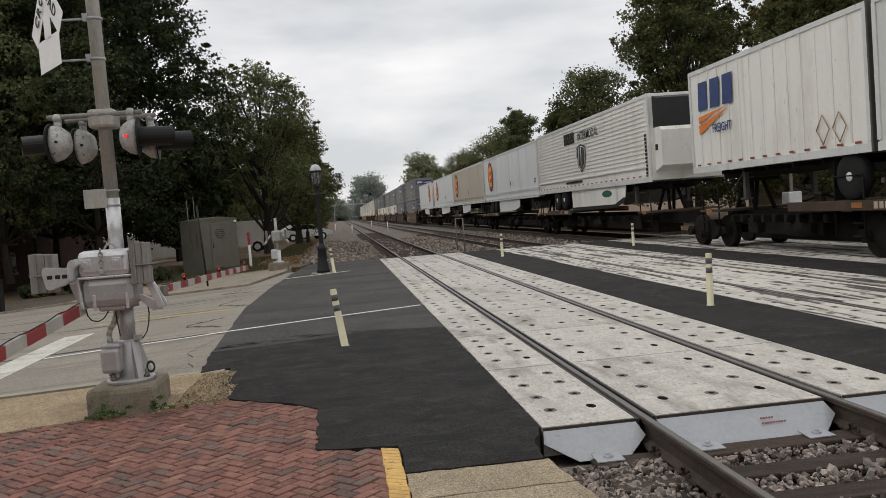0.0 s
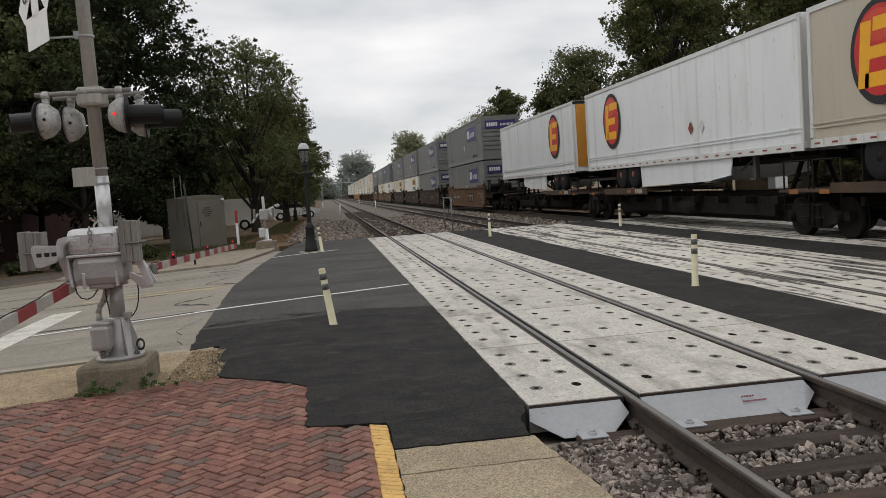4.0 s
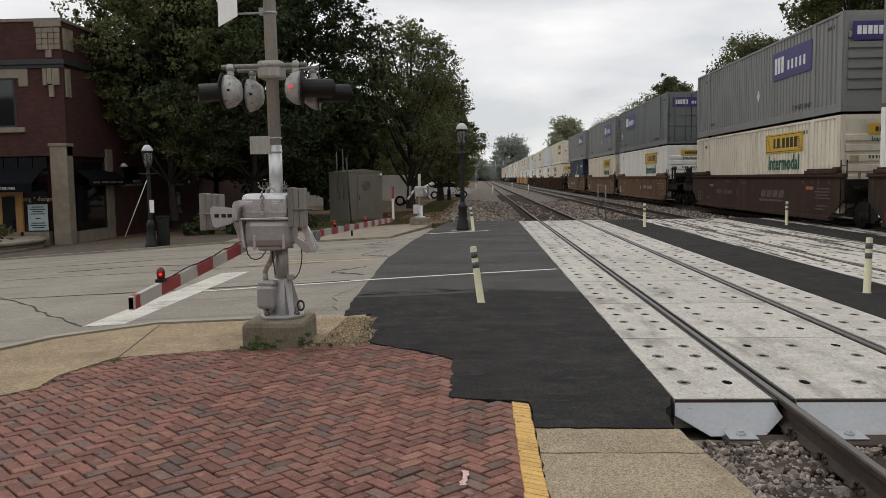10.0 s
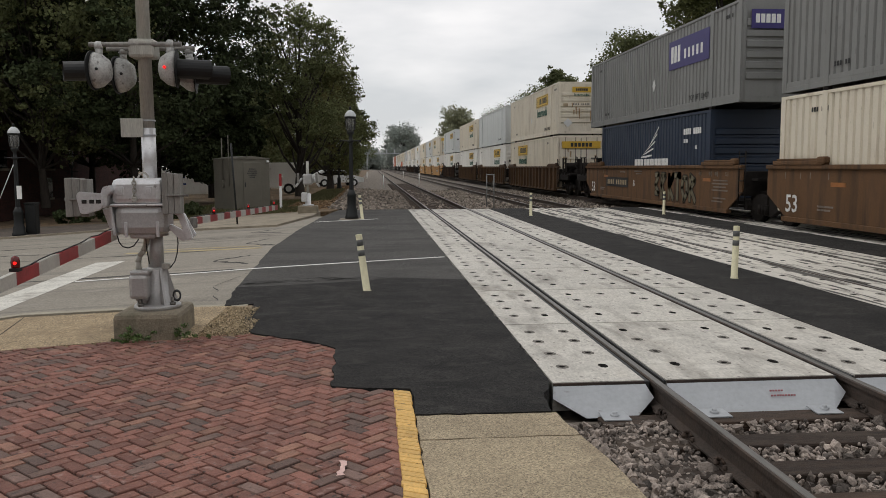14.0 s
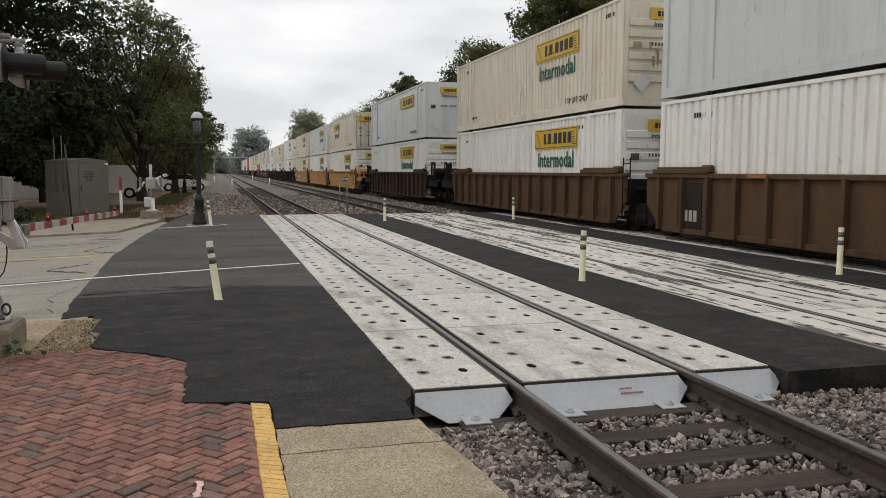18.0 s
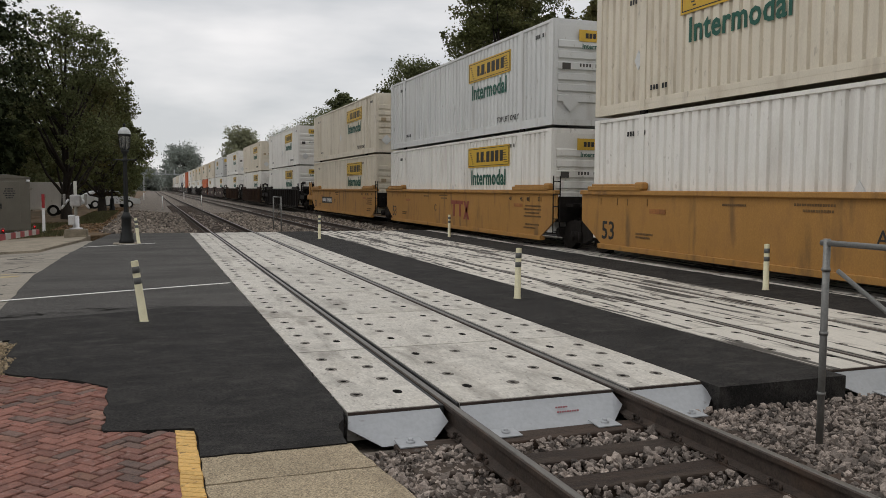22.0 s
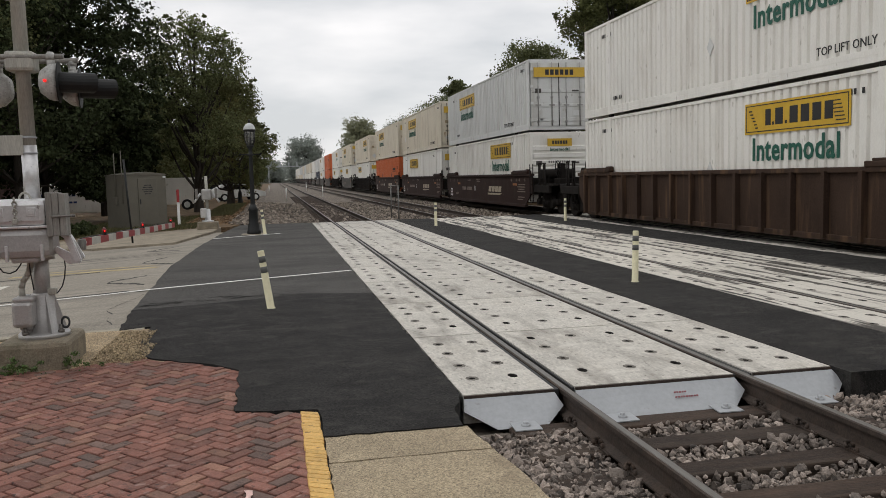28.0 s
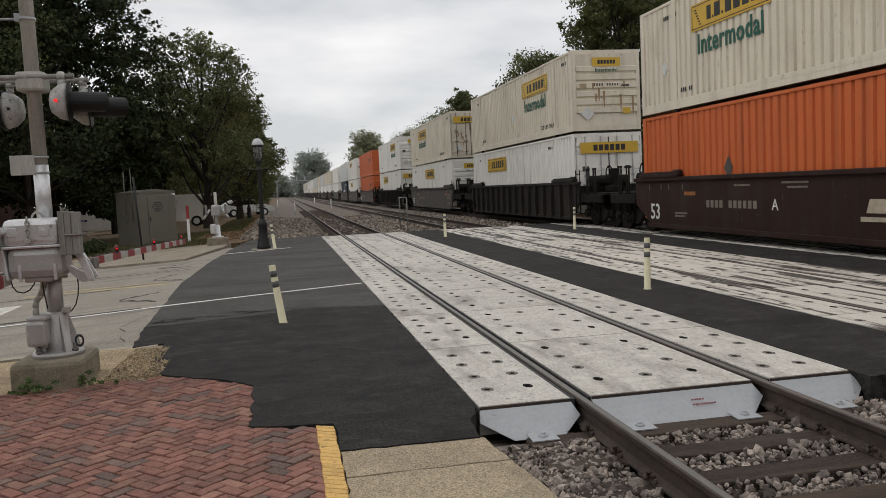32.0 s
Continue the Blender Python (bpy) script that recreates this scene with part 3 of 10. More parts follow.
def panel_mesh(w, xs, pattern, mat="panel"):
    """A concrete panel: lens-shaped lifting pockets (L) and dirty bolt recesses (s) sunk into its top."""
    bm = B()
    rows = (0.49, 0.96, 1.46, 1.90)
    ys = [0.012] + [y + d for y in rows for d in (-0.10, 0.10)] + [PL - 0.012]
    grid = sorted([-w / 2, w / 2] + [x + d for x in xs for d in (-0.075, 0.075)])
    top = {(i, j): bm.verts.new((x, y, 0)) for i, x in enumerate(grid) for j, y in enumerate(ys)}
    for i in range(len(grid) - 1):
        for j in range(len(ys) - 1):
            q = [top[i, j], top[i + 1, j], top[i + 1, j + 1], top[i, j + 1]]
            kind = pattern[j // 2][i // 2] if i % 2 == 1 and j % 2 == 1 else "."
            if kind == ".":
                bm.faces.new(q)
                continue
            c = Vector(((grid[i] + grid[i + 1]) / 2, (ys[j] + ys[j + 1]) / 2, 0))
            rx, ry, deep = (0.040, 0.070, 0.07) if kind == "L" else (0.026, 0.030, 0.025)

            def ring(a, b, z, power=1.0):
                return [bm.verts.new(c + Vector((a * math.cos(k), b * math.sin(k) * (1 if power == 1 else abs(math.sin(k)) ** 0.3), z))) for k in (math.pi * (1.25 + 0.25 * n) for n in range(8))]
            rim = ring(rx, ry, 0.0)
            low = ring(rx * 0.8, ry * 0.8, -deep)
            out = ring(0.056, 0.074, 0.0) if kind == "s" else None
            hold = out or rim
            for n in range(4):
                a, b, m = hold[2 * n], hold[2 * n + 1], hold[(2 * n + 2) % 8]
                bm.faces.new((q[n], q[(n + 1) % 4], m, b, a))
            for n in range(8):
                m = (n + 1) % 8
                if out:
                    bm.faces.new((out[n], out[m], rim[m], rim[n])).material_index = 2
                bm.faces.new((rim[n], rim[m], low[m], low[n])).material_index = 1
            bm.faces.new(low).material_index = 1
    x0, x1, y0, y1 = grid[0], grid[-1], ys[0], ys[-1]
    lo = [bm.verts.new((x, y, -0.22)) for x, y in ((x0, y0), (x1, y0), (x1, y1), (x0, y1))]
    n, m = len(grid), len(ys)
    for edge, ends in (([top[i, 0] for i in range(n)], (lo[0], lo[1])), ([top[n - 1, j] for j in range(m)], (lo[1], lo[2])),
                       ([top[i, m - 1] for i in range(n)][::-1], (lo[2], lo[3])), ([top[0, j] for j in range(m)][::-1], (lo[3], lo[0]))):
        bm.faces.new([ends[0], ends[1]] + edge[::-1])
    bm.faces.new(lo[::-1])
    me = mesh_of("panel", bm, mat)
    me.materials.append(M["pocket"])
    me.materials.append(M["smudge"])
    return me


GAUGE, FIELD = ("LsL", "s.s", "s.s", "LsL"), ("sL", "ss", "ss", "ss")
pan_gauge = panel_mesh(1.34, (-0.42, 0.0, 0.42), GAUGE)
pan_field = panel_mesh(0.71, (-0.17, 0.17), FIELD)
streak_gauge = panel_mesh(1.34, (-0.42, 0.0, 0.42), GAUGE, "panel_streaked")
streak_field = panel_mesh(0.71, (-0.17, 0.17), FIELD, "panel_streaked")
track_things = []
for k, cx in enumerate(TRACKS):
    tr = empty(f"track_{k + 1}", "two steel rails on dark wooden ties with a concrete road crossing", "railway track", kind="structure", at=(cx, 0, 0))
    track_things.append(tr)
    for s in (-1, 1):
        r = part("rail", rail_me, "rail", tr, "rust brown rail with a bright running band")
        r.location.x = s * 0.7535
        h = part("rail_head", shine_me, "rail_top", r)
    for s in (-1, 1):
        for x0, x1, top in ((0.6715, 0.692, -0.004), (0.797, 0.8385, -0.008)):
            lo_x, hi_x = sorted((s * x0, s * x1))
            part("flange_strip", box(B(), lo_x, hi_x, YA + 0.012, YA + 11 * PL, -0.2, top, 0.003), "rubber", tr, "dark rubber strip beside the rail")
    for x, w in ((0, 1.34), (-1.195, 0.71), (1.195, 0.71)):
        part("edge_angle", box(B(), x - w / 2 + 0.003, x + w / 2 - 0.003, YA - 0.008, YA + 0.0105, -0.024, -0.002, 0.002), "rail", tr, "dark steel angle along the panel's end")
    for i in range(11):
        for x, me in ((0, pan_gauge if k == 0 else streak_gauge), (-1.195, pan_field if k == 0 else streak_field), (1.195, pan_field if k == 0 else streak_field)):
            p = part("panel", me, "panel", tr)
            p.location = (x, YA + i * PL, 0.002)
            if x > 1:
                p.location.y += PL
                p.rotation_euler.z = math.pi
    ys = [5.55 - 0.50 * i for i in range(26)] if k < 2 else []
    ys += [YB + 0.35 + 0.52 * i for i in range((110, 70, 40)[k])]
    for y in ys:
        t = part("tie", tie_me, "tie", tr)
        t.location = (random.uniform(-0.03, 0.03), y, -0.182)
        t.rotation_euler.z = random.uniform(-0.012, 0.012)


def end_plate(parent, x, w, out):
    """A pale steel plate leaning against the panel's end, with its corners cut and two tabs bolted to a tie."""
    h = w / 2
    shape = [(-h, YA - 0.012, -0.022), (h, YA - 0.012, -0.022), (h + 0.04, YA - 0.10, -0.105), (h - 0.06 * out[1], YA - 0.235, -0.205), (-h + 0.06 * out[0], YA - 0.235, -0.205), (-h - 0.02, YA - 0.09, -0.095)]
    if out[0] > 2:
        shape[3], shape[4] = (h - 0.13, YA - 0.235, -0.205), (-h + 0.20, YA - 0.235, -0.205)
    bm = B()
    a = [bm.verts.new(p) for p in shape]
    b = [bm.verts.new((p[0], p[1] + 0.012, p[2] - 0.004)) for p in shape]
    bm.faces.new(a)
    bm.faces.new(b[::-1])
    for i in range(6):
        bm.faces.new((a[i], b[i], b[(i + 1) % 6], a[(i + 1) % 6]))
    pl = part("end_plate", bm, "galv", parent, "pale grey steel end plate")
    pl.location.x = x
    for tx in ((-0.42, 0.42) if w > 1 else (0.03,)):
        bm = B()
        t = [(tx - 0.095, YA - 0.225, -0.162), (tx + 0.095, YA - 0.225, -0.162), (tx + 0.10, YA - 0.40, -0.170), (tx - 0.10, YA - 0.40, -0.170)]
        a = [bm.verts.new(p) for p in t]
        b = [bm.verts.new((p[0], p[1], p[2] - 0.008)) for p in t]
        bm.faces.new(a)
        bm.faces.new(b[::-1])
        for i in range(4):
            bm.faces.new((a[i], b[i], b[(i + 1) % 4], a[(i + 1) % 4]))
        tab = part("tab", bm, "galv", pl)
        bm = B()
        tube(bm, (tx, YA - 0.31, -0.18), (tx, YA - 0.31, -0.135), 0.020, n=6)
        tube(bm, (tx, YA - 0.31, -0.18), (tx, YA - 0.31, -0.152), 0.034, n=12)
        part("bolt", bm, "galv", pl)
    return pl


for k in (0, 1):
    end_plate(track_things[k], 0, 1.34, (2, 2))
    end_plate(track_things[k], -1.195, 0.71, (3, 0))
    end_plate(track_things[k], 1.195, 0.71, (1, 2))
    bm = B()
    for row, n in ((0.0, 5), (-0.03, 9)):
        for i in range(n):
            box(bm, 0.10 + i * 0.022, 0.115 + i * 0.022, YA - 0.105 + row * 0.9, YA - 0.10 + row * 0.9, -0.083 + row, -0.070 + row)
    part("red_stencil", bm, "logo_red_faint", track_things[k]) if k == 0 else bm.free()

# tie plates and spikes on the nearest ties
bm = B()
box(bm, -0.09, 0.09, -0.17, 0.17, 0.0, 0.012)
bm.verts.ensure_lookup_table()
for sx in (-1, 1):
    for sy in (-0.05, 0.05):
        tube(bm, (sx * 0.075, sy, 0.0), (sx * 0.075, sy, 0.045), 0.012, n=6)
    ring = [(sx * (0.085 + 0.03 * math.cos(a)), 0.1 * math.sin(a) * 0.4, 0.03 + 0.03 * math.sin(a)) for a in (0, 0.8, 1.6, 2.4, 3.1)]
    for p0, p1 in zip(ring, ring[1:]):
        tube(bm, p0, p1, 0.011, n=5)
clip_me = mesh_of("tie_plate", bm, "rail")
for k in (0, 1):
    for i in range(7):
        for sx in (-0.7535, 0.7535):
            c = part("tie_plate", clip_me, "rail", track_things[k], "rusty tie plate with spikes")
            c.location = (sx, 5.55 - 0.5 * i, -0.180)

# ---- the train ----
M["c_grey"] = material("grey_container_paint", (0.205, 0.207, 0.198), 0.6, vary=0.06, scale=0.8, stain=(0.15, 0.145, 0.135), stain_amount=0.4, stretch=(1, 1, 0.35), layers=(((0.1, 0.095, 0.085), 1.6, (1, 1.6, 0.22), 0.56, 0.78, 0.45), ((0.1, 0.095, 0.085), 9.0, (1, 1, 1), 0.66, 0.72, 0.4)))
M["c_dgrey"] = material("dark_grey_container_paint", (0.14, 0.15, 0.15), 0.55, vary=0.06, scale=0.8, stain=(0.10, 0.10, 0.095), stain_amount=0.4, stretch=(1, 1, 0.35), layers=(((0.07, 0.07, 0.065), 1.6, (1, 1.6, 0.22), 0.56, 0.78, 0.45), ((0.07, 0.07, 0.065), 9.0, (1, 1, 1), 0.66, 0.72, 0.4)))
M["c_white"] = material("white_container_paint", (0.81, 0.795, 0.745), 0.5, vary=0.05, scale=0.8, stain=(0.48, 0.43, 0.36), stain_amount=0.35, stretch=(1, 1, 0.35), layers=(((0.27, 0.23, 0.17), 1.6, (1, 1.6, 0.22), 0.56, 0.78, 0.45), ((0.27, 0.23, 0.17), 9.0, (1, 1, 1), 0.66, 0.72, 0.4)))
M["c_lgrey"] = material("pale_grey_container_paint", (0.64, 0.65, 0.635), 0.5, vary=0.05, scale=0.8, stain=(0.42, 0.40, 0.36), stain_amount=0.35, stretch=(1, 1, 0.35), layers=(((0.27, 0.23, 0.17), 1.6, (1, 1.6, 0.22), 0.56, 0.78, 0.45), ((0.27, 0.23, 0.17), 9.0, (1, 1, 1), 0.66, 0.72, 0.4)))
M["c_cream"] = material("cream_container_paint", (0.70, 0.64, 0.52), 0.55, vary=0.06, scale=0.8, stain=(0.36, 0.28, 0.19), stain_amount=0.45, stretch=(1, 1, 0.35), layers=(((0.27, 0.23, 0.17), 1.6, (1, 1.6, 0.22), 0.56, 0.78, 0.45), ((0.27, 0.23, 0.17), 9.0, (1, 1, 1), 0.66, 0.72, 0.4)))
M["c_blue_white"] = material("bluish_white_paint", (0.60, 0.625, 0.61), 0.4, vary=0.05, scale=0.8, stain=(0.42, 0.43, 0.42), stain_amount=0.4, stretch=(1, 1, 0.35), layers=(((0.27, 0.23, 0.17), 1.6, (1, 1.6, 0.22), 0.56, 0.78, 0.45), ((0.27, 0.23, 0.17), 9.0, (1, 1, 1), 0.66, 0.72, 0.4)))
M["c_navy"] = material("navy_container_paint", (0.015, 0.027, 0.052), 0.5, vary=0.08, scale=0.8)
M["c_orange"] = material("orange_container_paint", (0.56, 0.125, 0.030), 0.5, vary=0.06, scale=0.8, stain=(0.36, 0.09, 0.03), stain_amount=0.4, stretch=(1, 1, 0.35), layers=(((0.25, 0.07, 0.03), 1.6, (1, 1.6, 0.22), 0.56, 0.78, 0.45), ((0.25, 0.07, 0.03), 9.0, (1, 1, 1), 0.66, 0.72, 0.4)))
M["c_tan"] = material("tan_trailer_paint", (0.50, 0.455, 0.37), 0.5, vary=0.05, scale=0.8, stain=(0.33, 0.27, 0.18), stain_amount=0.4, stretch=(1, 1, 0.35), layers=(((0.27, 0.23, 0.17), 1.6, (1, 1.6, 0.22), 0.56, 0.78, 0.45), ((0.27, 0.23, 0.17), 9.0, (1, 1, 1), 0.66, 0.72, 0.4)))
M["t_white"] = material("white_trailer_skin", (0.78, 0.805, 0.81), 0.35, vary=0.03, scale=0.8, stain=(0.55, 0.55, 0.53), stain_amount=0.3, stretch=(1, 1, 0.35), layers=(((0.27, 0.23, 0.17), 1.6, (1, 1.6, 0.22), 0.56, 0.78, 0.45), ((0.27, 0.23, 0.17), 9.0, (1, 1, 1), 0.66, 0.72, 0.4)))
M["car_yellow"] = material("yellow_car_paint", (0.385, 0.195, 0.046), 0.65, vary=0.12, scale=1.2, stain=(0.19, 0.09, 0.035), stain_amount=0.6, stretch=(1, 1, 0.5), layers=(((0.05, 0.04, 0.03), 2.2, (1, 1.2, 0.5), 0.56, 0.72, 0.6),))
M["car_tan"] = material("faded_tan_car_paint", (0.135, 0.073, 0.036), 0.75, vary=0.18, scale=1.2, stain=(0.075, 0.045, 0.030), stain_amount=0.7, stretch=(1, 1, 0.5), layers=(((0.035, 0.026, 0.021), 2.2, (1, 1.2, 0.35), 0.50, 0.68, 0.75),), gloss=0.22)
M["car_brown"] = material("brown_car_paint", (0.094, 0.053, 0.027), 0.75, vary=0.18, scale=1.2, stain=(0.07, 0.038, 0.024), stain_amount=0.6, stretch=(1, 1, 0.5), layers=(((0.045, 0.030, 0.022), 2.2, (1, 1.2, 0.5), 0.50, 0.68, 0.75),), gloss=0.22)
M["car_maroon"] = material("maroon_car_paint", (0.028, 0.0125, 0.0098), 0.7, vary=0.15, scale=1.2, stain=(0.045, 0.028, 0.022), stain_amount=0.6, stretch=(1, 1, 0.5), layers=(((0.035, 0.026, 0.021), 1.6, (1, 1.4, 0.4), 0.52, 0.70, 0.7), ((0.13, 0.085, 0.06), 8, (1, 1, 1), 0.66, 0.73, 0.5)), gloss=0.22)
M["car_rust"] = material("rust_red_car_paint", (0.044, 0.026, 0.0175), 0.8, vary=0.25, scale=1.2, stain=(0.045, 0.030, 0.022), stain_amount=0.6, stretch=(1, 1, 0.5), layers=(((0.135, 0.078, 0.044), 3.0, (1, 1.2, 0.25), 0.54, 0.68, 0.65),), gloss=0.22)
M["car_black"] = material("sooty_car_paint", (0.023, 0.0195, 0.0175), 0.75, vary=0.15, scale=1.2, stain=(0.055, 0.04, 0.031), stain_amount=0.5, stretch=(1, 1, 0.5), gloss=0.22)
M["car_dull"] = material("grimy_maroon_car_paint", (0.050, 0.026, 0.018), 0.8, vary=0.2, scale=1.2, stain=(0.034, 0.024, 0.019), stain_amount=0.8, stretch=(1, 1, 0.4), layers=(((0.028, 0.021, 0.018), 1.6, (1, 1.4, 0.3), 0.48, 0.66, 0.8), ((0.10, 0.055, 0.032), 3.5, (1, 1, 0.5), 0.60, 0.72, 0.5)), gloss=0.2)
M["stencil_dim"] = material("dirty_stencil_paint", (0.20, 0.16, 0.13), 0.7, vary=0.25, scale=3)
M["stencil_brown"] = material("worn_brown_stencil", (0.15, 0.085, 0.032), 0.7, vary=0.3, scale=3)
M["stencil_faint"] = material("faint_stencil_paint", (0.095, 0.068, 0.052), 0.75, vary=0.3, scale=3)
M["car_grey"] = material("grey_car_paint", (0.085, 0.078, 0.072), 0.75, vary=0.15, scale=1.2, gloss=0.22)
M["under"] = material("greasy_running_gear", (0.016, 0.0135, 0.012), 0.8, vary=0.3, scale=6, bump=0.4, gloss=0.12)
M["wheel"] = material("wheel_steel", (0.020, 0.017, 0.015), 0.8, 0.0, vary=0.25, gloss=0.15)
M["tyre"] = material("tyre_rubber", (0.022, 0.022, 0.022), 0.85, gloss=0.12)
M["hub_white"] = material("white_hub", (0.62, 0.60, 0.56), 0.5, vary=0.15)
M["logo_yellow"] = material("yellow_panel", (0.60, 0.38, 0.035), 0.5, vary=0.06, stain=(0.5, 0.3, 0.06), stain_amount=0.3)
M["logo_black"] = material("black_marking", (0.02, 0.02, 0.02), 0.6)
M["logo_green"] = material("green_marking", (0.012, 0.095, 0.065), 0.55)
M["logo_purple"] = material("violet_panel", (0.034, 0.025, 0.14), 0.5)
M["logo_white"] = material("white_marking", (0.72, 0.72, 0.70), 0.5)
M["logo_orange"] = material("orange_marking", (0.72, 0.20, 0.03), 0.5)
M["logo_red"] = material("red_marking", (0.55, 0.03, 0.03), 0.5)
M["logo_blue"] = material("blue_marking", (0.02, 0.045, 0.16), 0.5)
M["emblem_pale"] = material("pale_emblem", (0.42, 0.36, 0.27), 0.6, vary=0.2)
M["graffiti"] = material("sprayed_paint", (0.135, 0.115, 0.072), 0.6, vary=0.25, scale=3, stain=(0.23, 0.19, 0.10), stain_amount=0.6, stain_scale=2)
M["faded_orange"] = material("faded_orange_plate", (0.30, 0.115, 0.03), 0.6, vary=0.25, stain=(0.15, 0.07, 0.03), stain_amount=0.5)
M["emblem_red"] = material("faded_red_emblem", (0.24, 0.055, 0.035), 0.65, vary=0.2)
M["emblem_tan"] = material("faded_tan_emblem", (0.36, 0.28, 0.17), 0.65, vary=0.2)
M["galv_rod"] = material("galvanised_rod", (0.36, 0.36, 0.345), 0.5, 0.3, vary=0.2, stain=(0.18, 0.15, 0.12), stain_amount=0.5, stain_scale=4)
M["lock_steel"] = material("weathered_lock_rod", (0.19, 0.165, 0.135), 0.6, 0.3, vary=0.3, stain=(0.09, 0.055, 0.035), stain_amount=0.7, stain_scale=4)
M["rust"] = material("rust_stain", (0.34, 0.235, 0.135), 0.85, vary=0.3, scale=5)

SIDE = Matrix(((0, 0, -1, 0), (-1, 0, 0, 0), (0, 1, 0, 0), (0, 0, 0, 1)))      # faces -x, reads towards -y
END = Matrix(((1, 0, 0, 0), (0, 0, -1, 0), (0, 1, 0, 0), (0, 0, 0, 1)))        # faces -y, reads towards +x
MOVERS = []


def on_side(x, y, z):
    return Matrix.Translation((x, y, z)) @ SIDE


def on_end(x, y, z):
    return Matrix.Translation((x, y, z)) @ END


CL, CH, CW = 16.15, 2.92, 1.295


def corrugated(bm, x, y0, y1, z0, z1, pitch, depth, sign):
    """A wall of trapezoid ribs along y at x; the ribs stand out towards sign."""
    n = max(1, round((y1 - y0) / pitch))
    p = (y1 - y0) / n
    pts = []
    for i in range(n):
        a = y0 + i * p
        pts += [(a, 0), (a + 0.16 * p, 0), (a + 0.27 * p, depth), (a + 0.89 * p, depth)]
    pts.append((y1, 0))
    lo = [bm.verts.new((x + sign * d, y, z0)) for y, d in pts]
    hi = [bm.verts.new((x + sign * d, y, z1)) for y, d in pts]
    for i in range(len(pts) - 1):
        bm.faces.new((lo[i], lo[i + 1], hi[i + 1], hi[i]))


def container_meshes(length, smooth, colour):
    """Meshes of one container, in its space: origin under the middle of its floor. A list of name, mesh, place."""
    h = length / 2
    out = [("inner_box", mesh_of("inner_box", box(B(), -CW + 0.062, CW - 0.062, -h + 0.05, h - 0.05, 0.12, CH - 0.02), colour), (0, 0, 0))]
    ends = [-h + 0.12, -6.1 + 0.09, 6.1 - 0.09, h - 0.12] if length > 13 else [-h + 0.12, h - 0.12]
    for s in (-1, 1):
        for a, b in zip(ends, ends[1:]):
            bm = B()
            if smooth:
                # flat sheets with fine vertical laps
                n = max(1, round((b - a) / 1.22))
                w = (b - a) / n
                line = []
                for q in range(n):
                    line += [(a + q * w, 0.0), (a + q * w + 0.012, 0.010), (a + q * w + w - 0.03, 0.012), (a + q * w + w - 0.012, 0.020)]
                line.append((b, 0.0))
                lo = [bm.verts.new((s * (CW - 0.035 + d), q, 0.24)) for q, d in line]
                hi = [bm.verts.new((s * (CW - 0.035 + d), q, CH - 0.08)) for q, d in line]
                for q in range(len(line) - 1):
                    bm.faces.new((lo[q], lo[q + 1], hi[q + 1], hi[q]))
            else:
                corrugated(bm, s * (CW - 0.057), a + 0.04, b - 0.04, 0.24, CH - 0.08, 0.29, 0.052, s)
            out.append(("side_wall", mesh_of("side_wall", bm, colour), (0, 0, 0)))
    bm = box(B(), -0.02, 0.02, -h, h, 0.0, 0.13, 0.006)
    box(bm, -0.02, 0.004, -h, h, 0.13, 0.25, 0.006)
    low = mesh_of("bottom_rail", bm, colour)
    top = mesh_of("top_rail", box(B(), -0.02, 0.02, -h, h, CH - 0.08, CH, 0.006), colour)
    post = mesh_of("post", box(B(), -0.030, 0.030, -0.11, 0.11, 0.0, CH, 0.008), colour)
    bm = box(B(), -0.055, 0.055, -0.10, 0.10, -0.086, 0.012, 0.012)
    box(bm, -0.062, 0.062, -0.06, 0.06, -0.09, 0.06, 0.012)
    lock = mesh_of("corner_casting", bm, "under")
    sill = mesh_of("end_sill", box(B(), -CW + 0.02, CW - 0.02, 0, 0.06, 0, 0.16), colour)
    head = mesh_of("end_header", box(B(), -CW + 0.02, CW - 0.02, 0, 0.06, CH - 0.14, CH), colour)
    for s in (-1, 1):
        out += [("bottom_rail", low, (s * CW, 0, 0)), ("top_rail", top, (s * CW, 0, 0))]
        out += [("post", post, (s * CW, y, 0)) for y in ends]
        out += [("corner_casting", lock, (s * (CW - 0.04), y, 0)) for y in (ends[1:3] if len(ends) > 2 else ends)]
    for y in (-h, h - 0.06):
        out += [("end_sill", sill, (0, y, 0)), ("end_header", head, (0, y, 0))]
    return out


PROTO = {}


